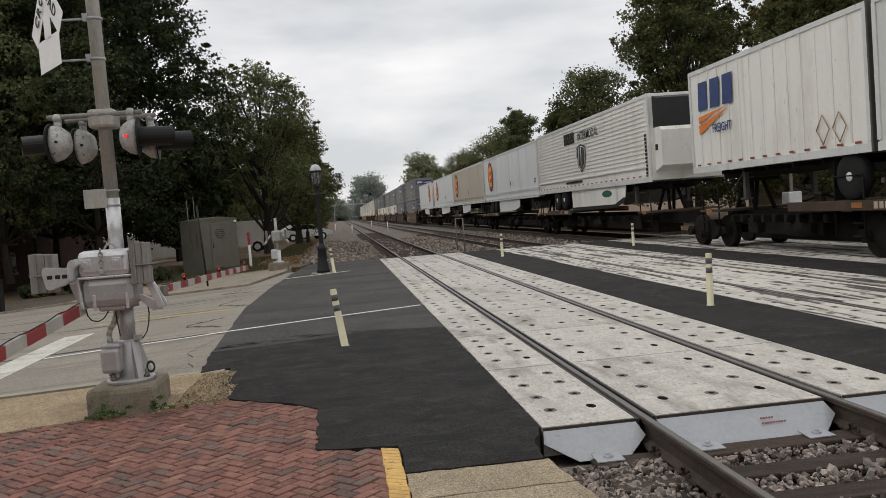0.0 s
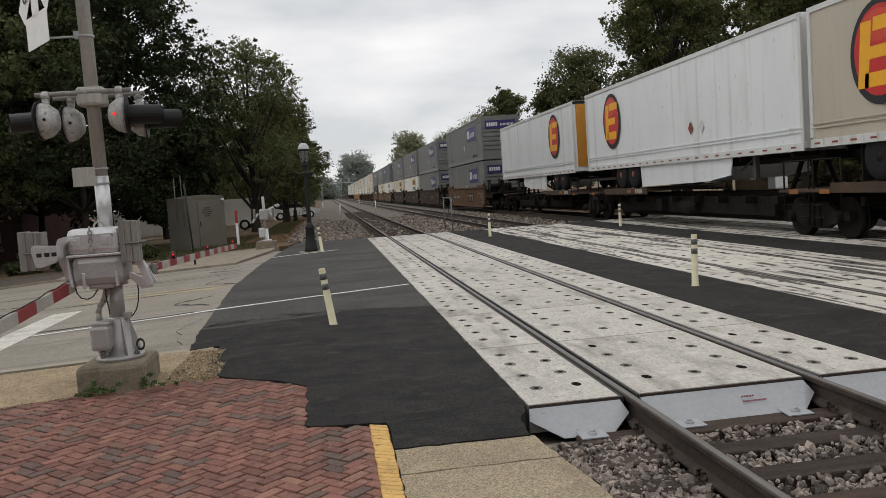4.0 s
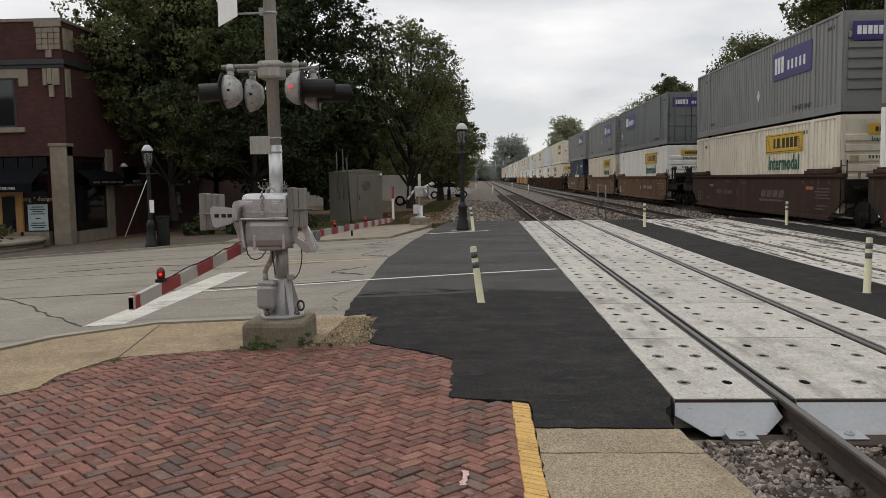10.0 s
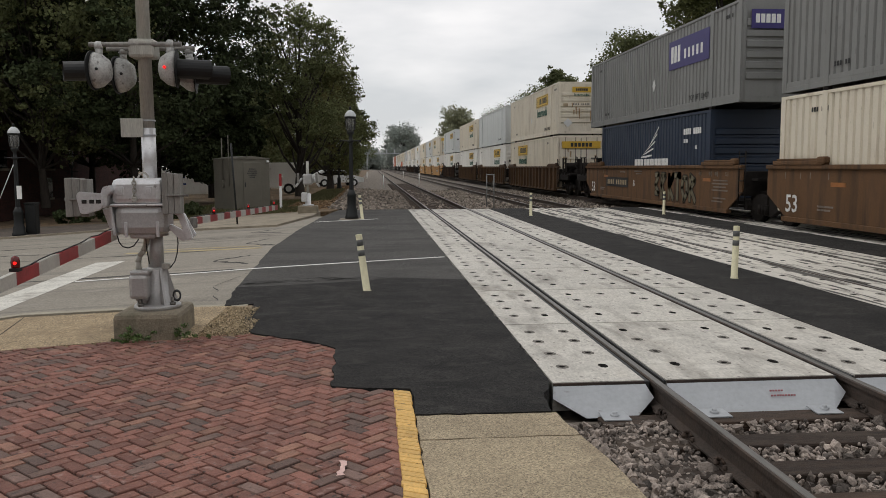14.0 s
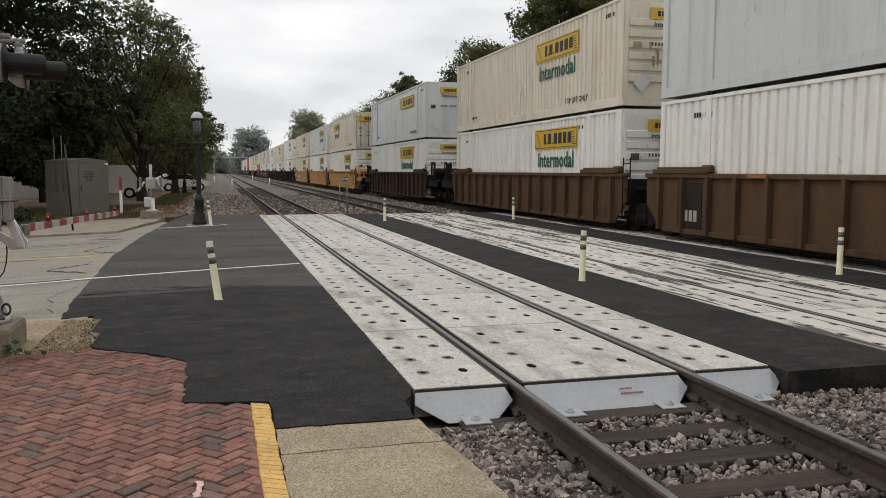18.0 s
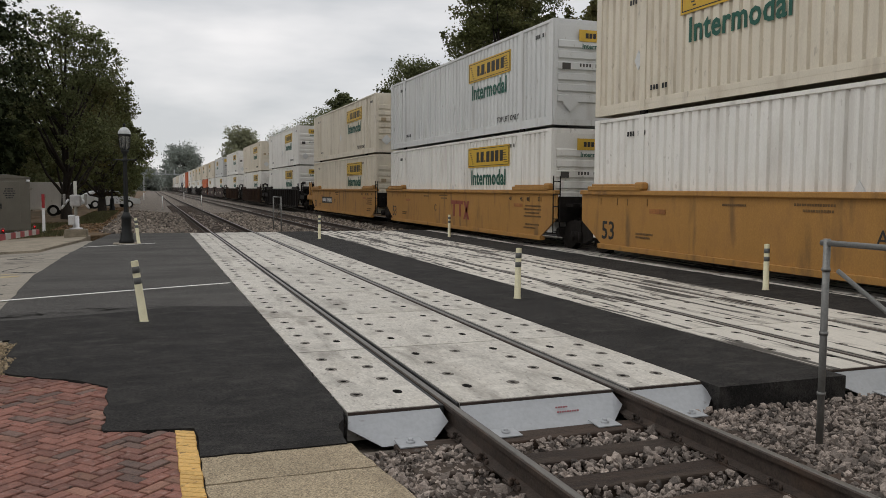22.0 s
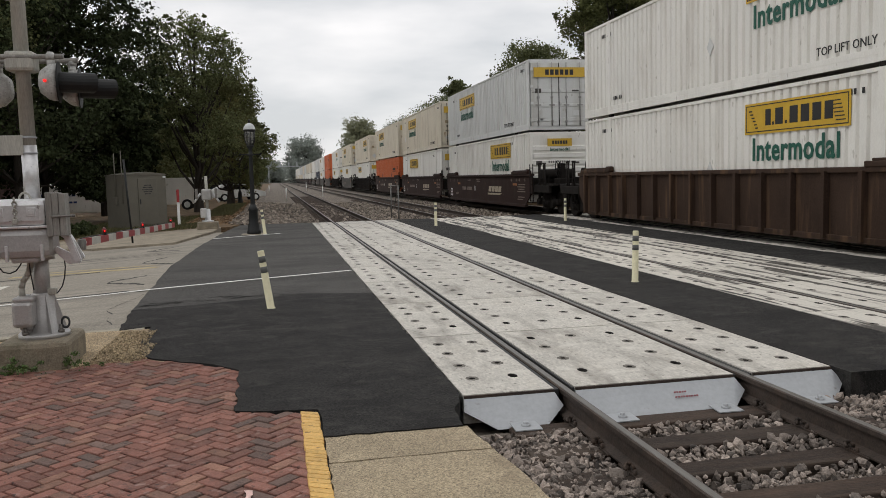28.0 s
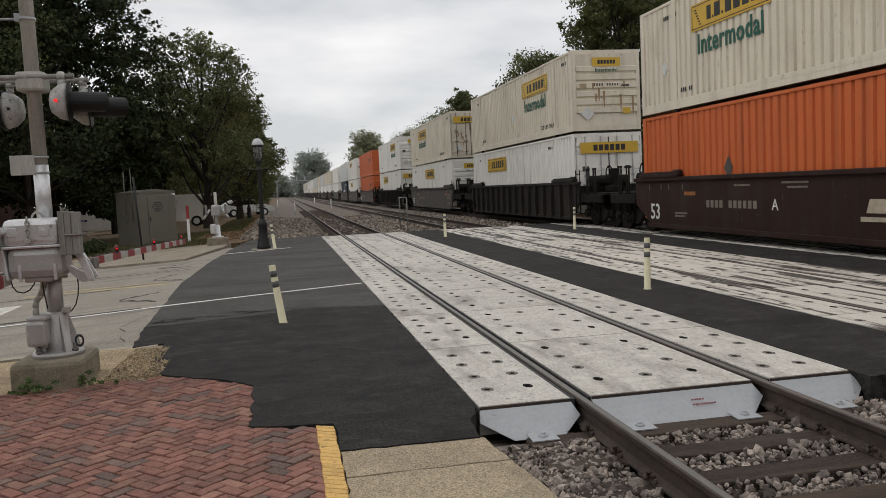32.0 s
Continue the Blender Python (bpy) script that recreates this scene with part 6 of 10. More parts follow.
def spine_car(length, near_truck, wheel_y, hitch_y):
    """A low skeleton car under a road trailer: a central spine, a deck under the trailer's wheels, a hitch under its nose."""
    car = empty("spine_car", "low rusty spine car under a road trailer", "railway car", "cars of the freight train")
    h = length / 2
    bm = box(B(), -0.42, 0.42, -h + 1.7, h - 1.7, 0.26, 1.0, 0.01)
    box(bm, -0.36, 0.36, -h, h, 0.62, 1.02)
    for k in (-1, 1):
        box(bm, k * 0.80 - 0.03, k * 0.80 + 0.03, -h + 2.4, h - 2.4, 0.42, 0.92)
    part("spine", bm, "under", car)
    for y in np.linspace(-h + 1.8, h - 1.8, 9):
        part("cross_bearer", box(B(), -1.15, 1.15, y - 0.08, y + 0.08, 0.74, 0.94, 0.02), "under", car)
    part("air_tank", tube(B(), (-0.8, -1.4, 0.60), (-0.8, -0.2, 0.60), 0.22, n=14), "under", car, "dark round air tank")
    part("valve_box", box(B(), -1.05, -0.55, 1.0, 1.5, 0.45, 0.85, 0.03), "under", car)
    part("pipe", tube(B(), (-0.55, -h + 0.5, 0.66), (-0.55, h - 0.5, 0.66), 0.03, n=6), "under", car, "long brake pipe")
    bm = box(B(), -1.35, 1.35, wheel_y - 2.1, wheel_y + 2.1, 1.10, 1.20)
    for s in (-1, 1):
        box(bm, s * 1.36 - 0.03, s * 1.36 + 0.03, wheel_y - 2.1, wheel_y + 2.1, 1.02, 1.235, 0.01)
    deck = part("wheel_deck", bm, "deck_rust", car, "rust brown deck under the trailer's wheels")
    bm = B()
    for i in range(4):
        box(bm, -1.396, -1.39, wheel_y - 1.7 + i * 0.17, wheel_y - 1.58 + i * 0.17, 1.06, 1.20)
    tagged(part("deck_lettering", bm, "emblem_pale", deck), kind="stuff")
    part("yellow_plate", box(B(), -1.398, -1.39, wheel_y - 0.7, wheel_y - 0.35, 1.08, 1.19), "faded_orange", deck, "faded yellow plate")
    bm = B()
    for s in (-1, 1):
        for q in (-0.55, 0.55):
            tube(bm, (s * 0.30, hitch_y + q, 1.0), (s * 0.18, hitch_y + q * 0.3, 1.86), 0.06, n=6)
    box(bm, -0.55, 0.55, hitch_y - 0.45, hitch_y + 0.45, 1.84, 1.94, 0.02)
    part("hitch_stand", bm, "under", car, "dark trailer hitch stand")
    for s in (-1, 1):
        y0, y1 = sorted((s * (h - 1.4), s * (h - 0.15)))
        part("end_platform", box(B(), -1.30, 1.30, y0, y1, 1.03, 1.10, 0.01), "deck_rust", car, "rusty end platform")
        part("yellow_plate", box(B(), -1.310, -1.302, s * (h - 0.75) - 0.18, s * (h - 0.75) + 0.18, 1.0, 1.10), "faded_orange", car, "faded yellow plate")
        bm = B()
        for q in (0.25, 1.25):
            tube(bm, (-1.24, s * (h - q), 0.45), (-1.24, s * (h - q), 1.75), 0.024, n=6)
        tube(bm, (-1.24, s * (h - 0.25), 1.75), (-1.24, s * (h - 1.25), 1.75), 0.024, n=6)
        for z in (0.47, 0.75):
            tube(bm, (-1.24, s * (h - 0.25), z), (-1.24, s * (h - 0.65), z), 0.02, n=6)
        part("grab_rail", bm, "under", car)
    truck(car, h)
    if near_truck:
        truck(car, -h)
    return car


M["door_orange"] = material("orange_trailer_door", (0.52, 0.22, 0.02), 0.5, vary=0.08)
M["sign_bright"] = material("bright_red_sign", (0.62, 0.07, 0.04), 0.5, vary=0.1)
M["logo_bright_yellow"] = material("bright_yellow_sign", (0.85, 0.42, 0.02), 0.5, vary=0.06)
M["deck_rust"] = material("rusty_deck", (0.055, 0.034, 0.022), 0.85, vary=0.3, scale=2, stain=(0.13, 0.075, 0.038), stain_amount=0.6, stain_scale=1.5)

# each unit: middle at the clip's start, upper and lower load, car, couplings (near, far), near bogie
G, D, W, LG, CR, BW = "c_grey", "c_dgrey", "c_white", "c_lgrey", "c_cream", "c_blue_white"
TX = TRACKS[2]
for mid, args, deck, hitch in (
        (10.9, ("c_lgrey", 8.3, "plain", 2.24, 5.18, (-3.3,), 2.4), -3.2, 3.0),
        (19.4, ("c_white", 8.3, "swoosh", 2.24, 5.18, (-3.3,), 1.6, 0.0, None, "hub_white"), -3.2, 3.0),
        (34.8, ("c_white", 15.8, "shield", 2.15, 5.10, (4.6, 3.35), -5.6, 0.0, (2.1, -5.1), "hub_white"), 4.0, -6.4),
        (50.85, ("t_white", 16.15, "e", 2.06, 5.04, (5.9, 4.6), -5.2, 5.6, (3.4, -2.9)), 5.2, -6.6),
        (67.5, ("c_tan", 16.15, "e", 2.06, 5.04, (5.9, 4.6), -5.2, 5.7, (3.4, -1.0)), 5.2, -6.6),
        (83.5, ("t_white", 15.3, "e", 2.02, 5.03, (4.1, 2.9), -5.0, 4.65, (2.25, -4.2), "emblem_red"), 3.5, -6.0),
        (100.3, ("t_white", 14.7, "e", 2.02, 5.03, (-4.1, -5.25), 4.6, -4.3, (-2.3, 2.4), "emblem_red"), -4.7, 5.6)):
    t = trailer(*args)
    c = spine_car({8.3: 8.0, 15.8: 15.6}.get(args[1], args[1] + 0.6), mid < 11, deck, hitch)
    MOVERS += [(t, mid), (c, mid)]

J, E1 = 9.3, 11.2     # half pitch at a joint, at a coupling
STACKS = [
    (121.6, (G, 0, 0, "fx", -4.05), (G, 0, 0, "fx", -4.05), "car_tan", 0, E1, E1, 1, ""),
    (144.4, (G, 0, 0, "fx", -4.05), (G, 0, 0, "fx", -4.05), "car_dull", 0, E1, J, 1, "A"),
    (162.6, (G, 0, 0, "fx", -4.05), (W, 0, 0, "jbi", -3.45), "car_dull", 0, J, J, 0, "C"),
    (181.2, (G, 0, 0, "fx", -4.05), (CR, 0, 0, "jbi", -3.45), "car_dull", 0, J, E1, 0, "B"),
    (203.8, (D, 0, 1, "fx", 3.7), (W, 0, 0, "jbi", -3.45), "car_tan", 0, E1, J, 1, "A"),
    (222.0, (G, 0, 0, "fx", -4.05), (CR, 0, 0, "jbi", -3.45), "car_tan", 0, J, J, 0, "C"),
    (240.6, (G, 0, 0, "fx", -4.05), ("c_navy", 0, 0, "", 0), "car_tan", 0, J, E1, 0, "B"),
    (263.8, (CR, 0, 0, "jbi", -3.45), (CR, 0, 1, "jbi", 3.1), "car_brown", 1, E1, J, 1, ""),
    (282.4, (BW, 1, 0, "", 0), (W, 0, 0, "jbi", -3.45), "car_brown", 1, J, J, 0, "N"),
    (300.6, (CR, 0, 0, "jbi", -3.45), (W, 0, 0, "jbi", -3.45), "car_brown", 1, J, E1, 0, ""),
    (322.7, (BW, 1, 0, "jb", -3.45), (W, 0, 0, "jbi", -3.45), "car_rust", 1, E1, E1, 1, ""),
    (345.9, (CR, 0, 1, "jbi", 2.9), (W, 0, 0, "jbi", -3.45), "car_yellow", 0, E1, J, 1, "A"),
    (364.4, (LG, 0, 0, "jbi", -3.45), (W, 0, 0, "jbi", -3.45), "car_yellow", 0, J, J, 0, "C"),
    (383.3, (CR, 0, 0, "jbi", -3.45), (CR, 0, 0, "jbi", -3.45), "car_yellow", 0, J, E1, 0, "B"),
    (405.8, (W, 0, 0, "jbi", -3.45), (W, 0, 0, "jbi", -3.45), "car_black", 1, E1, E1, 1, ""),
    (427.9, (CR, 0, 0, "jbi", -3.45), (W, 0, 0, "jbi", -3.45), "car_rust", 1, E1, E1, 1, ""),
    (450.6, (W, 0, 0, "jbi", -3.45), (W, 0, 0, "jbi", -3.45), "car_rust", 1, E1, E1, 1, ""),
    (473.1, (LG, 0, 1, "jbi", 3.2), (W, 0, 0, "jbi", -3.45), "car_maroon", 0, E1, J, 1, "B"),
    (491.6, (CR, 0, 1, "jbi", 3.1), (W, 1, 1, "jb", 2.8), "car_maroon", 0, J, J, 0, "C"),
    (510.0, (CR, 0, 1, "jbi", 3.3), ("c_orange", 0, 1, "", 0), "car_maroon", 0, J, E1, 0, "A"),
    (532.0, (CR, 0, 0, "jbi", -3.45), (W, 0, 1, "jb", 3.1), "car_black", 1, E1, E1, 1, ""),
    (554.2, (CR, 0, 1, "jbi", 2.6), (W, 0, 0, "jb", 0.0), "car_grey", 0, E1, E1, 1, ""),
    (577.0, (W, 0, 0, "jbi", -3.45), (W, 0, 1, "jb", 3.0), "car_black", 1, E1, E1, 1, ""),
    (600.0, ("c_orange", 0, 0, "", 0), ("c_orange", 0, 0, "", 0), "car_grey", 0, E1, J, 1, ""),
    (621.0, (W, 0, 0, "jb", 2.0), (W, 0, 0, "jb", 2.0), "car_grey", 0, J, J, 0, ""),
    (639.5, (LG, 0, 0, "", 0), ("c_navy", 0, 0, "", 0), "car_grey", 0, J, E1, 0, ""),
]
far = random.Random(5)
mid = 662.0
while mid < 1180:
    top = far.choice((W, CR, W, LG, CR, "c_orange" if far.random() < 0.25 else W))
    STACKS.append((mid, (top, 0, 0, "", 0), (far.choice((W, CR, W, LG)), 0, 0, "", 0), far.choice(("car_black", "car_maroon", "car_grey")), 0, E1, E1, 1, ""))
    mid += far.choice((18.6, 18.6, 22.5))
for mid, up, low, colour, ribs, ng, fg, nt, code in STACKS:
    c = well_car(colour, ribs, ng, fg, nt, code)
    lo = container(False, low[0], bool(low[1]), 12.19 if low[0] == "c_navy" else CL, bool(low[2]), low[3], low[4])
    hi = container(True, up[0], bool(up[1]), CL, bool(up[2]), up[3], up[4])
    MOVERS += [(c, mid), (lo, mid, 0.44), (hi, mid, 3.45)]

# ---- trees ----


def leaf_mesh(name, blobs, count, size, mat, seed, tuft=0.135):
    """A crown of many small leaf clumps scattered through overlapping lumps, thicker towards their skins."""
    rng = np.random.default_rng(seed)
    blobs = np.array(blobs, float)
    w = blobs[:, 3] ** 2
    # twigs first, through the lumps and mostly near their skins; then leaves round the twigs
    twigs = max(12, count // 42)
    pick = rng.choice(len(blobs), twigs, p=w / w.sum())
    d = rng.normal(size=(twigs, 3))
    d /= np.linalg.norm(d, axis=1)[:, None]
    r = rng.uniform(0.10, 1.0, twigs) ** 0.5 * rng.normal(0.97, 0.08, twigs)
    tw = blobs[pick, :3] + d * (blobs[pick, 3] * r)[:, None] * np.array([1, 1, 0.85])
    at = rng.integers(0, twigs, count)
    c = tw[at] + rng.normal(size=(count, 3)) * (blobs[pick, 3] * tuft)[at][:, None] * np.array([1, 1, 0.6])
    d = d[at]
    nrm = rng.normal(size=(count, 3)) * 0.9 + d * 0.6 + np.array([0, 0, 0.5])
    nrm /= np.linalg.norm(nrm, axis=1)[:, None]
    a = np.cross(nrm, rng.normal(size=(count, 3)))
    a /= np.linalg.norm(a, axis=1)[:, None]
    b = np.cross(nrm, a)
    s = size * rng.uniform(0.55, 1.35, count)[:, None]
    # every leaf is a bent, uneven kite
    corners = [(-1.0, -0.15), (-0.05, -0.72), (1.0, 0.10), (0.0, 0.72)]
    v = np.stack([c + a * s * u + b * s * t + nrm * s * (0.25 * rng.uniform(-1, 1, count))[:, None] for u, t in corners], 1).reshape(-1, 3)
    me = bpy.data.meshes.new(name)
    n = count * 4
    me.vertices.add(n)
    me.vertices.foreach_set("co", v.ravel())
    me.loops.add(n)
    me.loops.foreach_set("vertex_index", np.arange(n))
    me.polygons.add(count)
    me.polygons.foreach_set("loop_start", np.arange(0, n, 4))
    me.polygons.foreach_set("loop_total", np.full(count, 4))
    me.polygons.foreach_set("use_smooth", np.zeros(count, bool))
    me.update()
    me.materials.append(M[mat])
    return me


def tree(x, y, height, spread, label, mat="leaf", seed=1, clear=0.25, leaves=9000, size=0.22, trunk_r=None, lumps=16, lean=0.0, group="trees", z=-0.05, slim=0.45, full=1.0, tuft=0.135):
    """A tapered trunk with forking limbs and a ragged crown whose boughs reach out unevenly."""
    rnd = random.Random(seed)
    t = empty("tree", label, "tree", group, at=(x, y, z))
    r = trunk_r or height * 0.018
    bm = B()
    top = height * 0.62
    pts = [Vector((0, 0, 0))]
    for i in range(1, 7):
        pts.append(Vector((lean * i / 6 + rnd.uniform(-0.1, 0.1), rnd.uniform(-0.1, 0.1), top * i / 6)))
    for i in range(6):
        tube(bm, pts[i], pts[i + 1], r * (1.25 if i == 0 else 1) * (1 - i / 8), r * (1 - (i + 1) / 8), 10, False)
    blobs = []
    for i in range(lumps):
        f = i / lumps
        a = i * 2.4 + rnd.uniform(-0.4, 0.4)
        zz = height * (clear + (0.94 - clear) * (f ** 0.85))
        g = (zz / height - clear) / (1 - clear)
        prof = min(1.0, 0.6 + 2.0 * g) * (1.04 - g) ** slim
        reach = spread / 2 * prof * rnd.uniform(0.35, 0.92) ** 0.8
        c = Vector((lean + math.cos(a) * reach, math.sin(a) * reach, zz + rnd.uniform(-0.03, 0.03) * height))
        blobs.append((c.x, c.y, c.z, full * spread * rnd.uniform(0.075, 0.15)))
        start = pts[min(5, 1 + int(5 * f))]
        mid = (start + c) / 2 + Vector((0, 0, -0.05 * height * rnd.random()))
        tube(bm, start, mid, r * 0.42 * (1 - 0.5 * f), r * 0.24, 6, False)
        tube(bm, mid, c, r * 0.24, r * 0.06, 5, False)
        blobs.append((*((mid + c) / 2), spread * 0.07))
        for _ in range(2):
            e = c + Vector((rnd.uniform(-1, 1), rnd.uniform(-1, 1), rnd.uniform(-0.5, 0.8))) * spread * 0.13
            tube(bm, c, e, r * 0.06, r * 0.02, 4, False)
            blobs.append((e.x, e.y, e.z, spread * rnd.uniform(0.035, 0.06)))
    blobs.append((lean, 0, height * 0.88, spread * 0.14))
    part("trunk", bm, "bark", t, "dark furrowed trunk and limbs")
    part("crown", leaf_mesh("crown", blobs, leaves, size, mat, seed, tuft), mat, t)
    return t


for x, y, hh, sp_, sd, cl in [(-10.3, 37.5, 17.0, 12.0, 3, 0.15), (-13.8, 36.5, 16.0, 10.5, 4, 0.24), (-10.6, 42.5, 17.0, 11.0, 5, 0.13), (-15.0, 46, 17, 13, 6, 0.15), (-8.8, 47, 7.0, 6.0, 7, 0.14)]:
    tree(x, y, hh, sp_, "tall dark green oak behind the crossing", "leaf_deep" if sd == 4 else "leaf_dark", sd, cl, 86000 if sd in (3, 4) else 52000, 0.080 if sd in (3, 4) else 0.100, lumps=52, trunk_r=0.17, slim=0.28, full=1.2)
for x, y, hh, sp_, sd, mt in [(-4.0, 48, 11.2, 7.4, 11, "leaf_deep"), (-2.9, 61, 9.8, 7.2, 12, "leaf_olive"), (-4.0, 74, 10.0, 8.0, 13, "leaf_deep"), (-4.1, 89, 11.0, 8.6, 14, "leaf_deep"), (-4.3, 105, 11.5, 9.2, 15, "leaf_olive"), (-4.4, 125, 11.5, 10, 16, "leaf_deep"),
                         (-4.6, 150, 12, 11, 17, "leaf"), (-9.5, 62, 8.5, 8, 18, "leaf_light"), (-10.5, 80, 10, 9, 19, "leaf_light"), (-10, 110, 11, 10, 20, "leaf")]:
    tree(x, y, hh, sp_, "oak in a row beside the tracks", mt, sd, 0.32 if y < 50 else 0.22 if y < 62 else 0.17, 36000 if y < 50 else 34000 if y < 62 else 20000, 0.066 if y < 62 else 0.11, lumps=34 if y < 62 else 24, group="row of oaks", slim=0.30 if y < 50 else 0.5, trunk_r=0.25, full=1.25, tuft=0.18)
for x, y, hh, sp_, sd in [(-8.5, 70, 5.5, 8, 71), (-15, 68, 6, 9, 72), (-22, 72, 6, 10, 73), (-29, 70, 7, 10, 74), (-12, 90, 6, 9, 75)]:
    tree(x, y, hh, sp_, "low dense tree behind the oaks", "leaf_olive", sd, 0.03, 9000, 0.17, lumps=26, group="low trees")
for x, y, hh, sp_, sd in [(19.9, 44.5, 14.5, 9.5, 31), (24, 52, 16.5, 11, 32), (29, 45, 17, 12, 34), (31, 60, 16, 12, 35), (22, 35, 12, 8, 40), (28, 36, 15, 11, 41)]:
    tree(x, y, hh, sp_, "tall tree turning olive brown behind the train", "leaf_olive", sd, 0.12, 46000 if x < 27 else 24000, 0.085 if x < 27 else 0.12, lumps=36, tuft=0.20, group="trees beyond the tracks")
for x, y, hh, sp_, sd, mt in [(20.8, 63, 12.5, 6.5, 33, "leaf_light"), (18.6, 65, 10.0, 5.0, 36, "leaf_olive"), (16.8, 74, 11.0, 4.4, 37, "leaf_light"), (19.5, 88, 10.5, 6, 38, "leaf_light"), (20.5, 110, 11.0, 8, 39, "leaf_light"), (21.5, 135, 11.5, 9, 42, "leaf_olive"), (22, 165, 11, 9, 43, "leaf_light")]:
    tree(x, y, hh, sp_, "green tree beyond the tracks", mt, sd, 0.15, 26000, 0.095, lumps=30, group="trees beyond the tracks", slim=0.4, full=1.5, tuft=0.26)
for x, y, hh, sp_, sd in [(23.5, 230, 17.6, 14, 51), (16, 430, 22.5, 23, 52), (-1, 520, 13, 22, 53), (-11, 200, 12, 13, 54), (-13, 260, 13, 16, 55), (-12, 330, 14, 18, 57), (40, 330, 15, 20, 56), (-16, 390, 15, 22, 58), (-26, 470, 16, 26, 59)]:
    tree(x, y, hh, sp_, "distant tree with haze painted into its leaf colour", "leaf_haze" if y == 230 else "leaf_far", sd, 0.04, 22000, 0.26 if y == 230 else 0.36, lumps=60, group="distant trees", slim=0.35, full=1.35, tuft=0.30)

# ---- flexible delineator posts ----


def delineator(x, y, lean=(0, 0), tall=0.76):
    d = empty("delineator_post", "cream plastic delineator post with two grey bands on the asphalt", "post", "delineator posts", at=(x, y, 0.0))
    d.rotation_euler = (lean[1], lean[0], 0)
    part("tube", lathe(B(), [(0.060, 0.0), (0.060, 0.006), (0.049, 0.010), (0.043, tall - 0.006), (0.040, tall), (0.001, tall + 0.002)], 16), "post_cream", d)
    for z in (tall - 0.11, tall - 0.245):
        part("band", lathe(B(), [(0.0435, z - 0.04), (0.0465, z - 0.038), (0.0465, z + 0.038), (0.0435, z + 0.04)], 16), "reflective", d)
    return d


delineator(0.12, 10.69, lean=(-0.13, 0))
delineator(5.41, 11.31, lean=(0.02, 0))
delineator(5.40, 26.6)
delineator(9.91, 26.6)
delineator(9.81, 11.04)
delineator(-0.12, 25.5, lean=(-0.1, 0))


# ---- sidewalk, kerbs and road marks ----
BRICKS = [(-7.5, -7.0), (0.345, -7.0), (0.345, 5.86), (-0.12, 5.98), (-0.14, 7.3), (-0.38, 7.62), (-0.86, 7.97), (-1.3, 8.02), (-1.62, 7.9), (-2.3, 7.9), (-3.34, 7.85), (-3.75, 7.09), (-3.69, 6.64), (-4.04, 6.24), (-5.39, 5.24), (-6.79, 4.14), (-7.39, 1.94)]
PEBBLE = [(-1.19, 8.2), (-1.2, 9.72), (-2.79, 9.66), (-3.91, 9.76), (-4.84, 9.14), (-5.41, 8.06), (-6.24, 5.29), (-6.94, 1.94), (-7.39, 1.94), (-6.79, 4.14), (-5.39, 5.24), (-4.04, 6.24), (-3.69, 6.64), (-3.75, 7.09), (-3.53, 7.79), (-1.5, 7.95)]


def inside(x, y, poly):
    hit = False
    for (x0, y0), (x1, y1) in zip(poly, poly[1:] + poly[:1]):
        if (y0 > y) != (y1 > y) and x < (x1 - x0) * (y - y0) / (y1 - y0) + x0:
            hit = not hit
    return hit


bm = B()
sloped(bm, BRICKS[:3] + [(0.345, 8.1)] + [(-3.34, 8.1)] + BRICKS[10:], -0.45, -0.022)
sidewalk = single("sidewalk", bm, "sand", "red herringbone brick sidewalk with dark joints", "sidewalk", kind="structure")
bm = B()
sloped(bm, ragged(PEBBLE, 0.25, 0.012, 8), -0.40, 0.004)
single("sidewalk_apron", bm, "pad", "tan exposed-aggregate concrete apron beside the road", "sidewalk", kind="structure")
for p0, p1 in (((-3.49, 7.78), (-3.84, 9.72)), ((-4.6, 5.75), (-5.35, 6.9))):
    d = (Vector(p1) - Vector(p0)).normalized()
    n = Vector((-d.y, d.x)) * 0.006
    bm = sloped(B(), [tuple(Vector(p0) + n), tuple(Vector(p0) - n), tuple(Vector(p1) - n), tuple(Vector(p1) + n)], 0.0, 0.0065)
    single("apron_joint", bm, "sand", "dark joint line in the apron", "joint", kind="structure")
TACTILE = [(-4.78, 6.88), (-4.75, 7.34), (-4.82, 7.98), (-5.35, 7.97), (-5.55, 7.3), (-5.72, 6.5), (-5.2, 6.3)]
bm = B()
sloped(bm, TACTILE, -0.3, 0.012)
single("tactile_slab", bm, "tactile", "salmon red tactile slab set in the apron", "slab", kind="structure")


def kerb(name, line, w, d0, d1, mat, label):
    """A kerb stone that follows a line and the fall of the street."""
    bm = B()
    left, right = [], []
    for i, p in enumerate(line):
        a, b = Vector(line[max(0, i - 1)]), Vector(line[min(len(line) - 1, i + 1)])
        n = (b - a).normalized()
        n = Vector((-n.y, n.x)) * w
        left.append(Vector(p))
        right.append(Vector(p) + n)
    for i in range(len(line) - 1):
        q = [left[i], left[i + 1], right[i + 1], right[i]]
        q = [(v.x, v.y) for v in q]
        lo = [bm.verts.new((x, y, fall(x) + d0)) for x, y in q]
        hi = [bm.verts.new((x, y, fall(x) + d1)) for x, y in q]
        bm.faces.new(hi)
        for a in range(4):
            b = (a + 1) % 4
            bm.faces.new((lo[a], lo[b], hi[b], hi[a]))
    return single(name, bm, mat, label, "kerb", kind="structure")


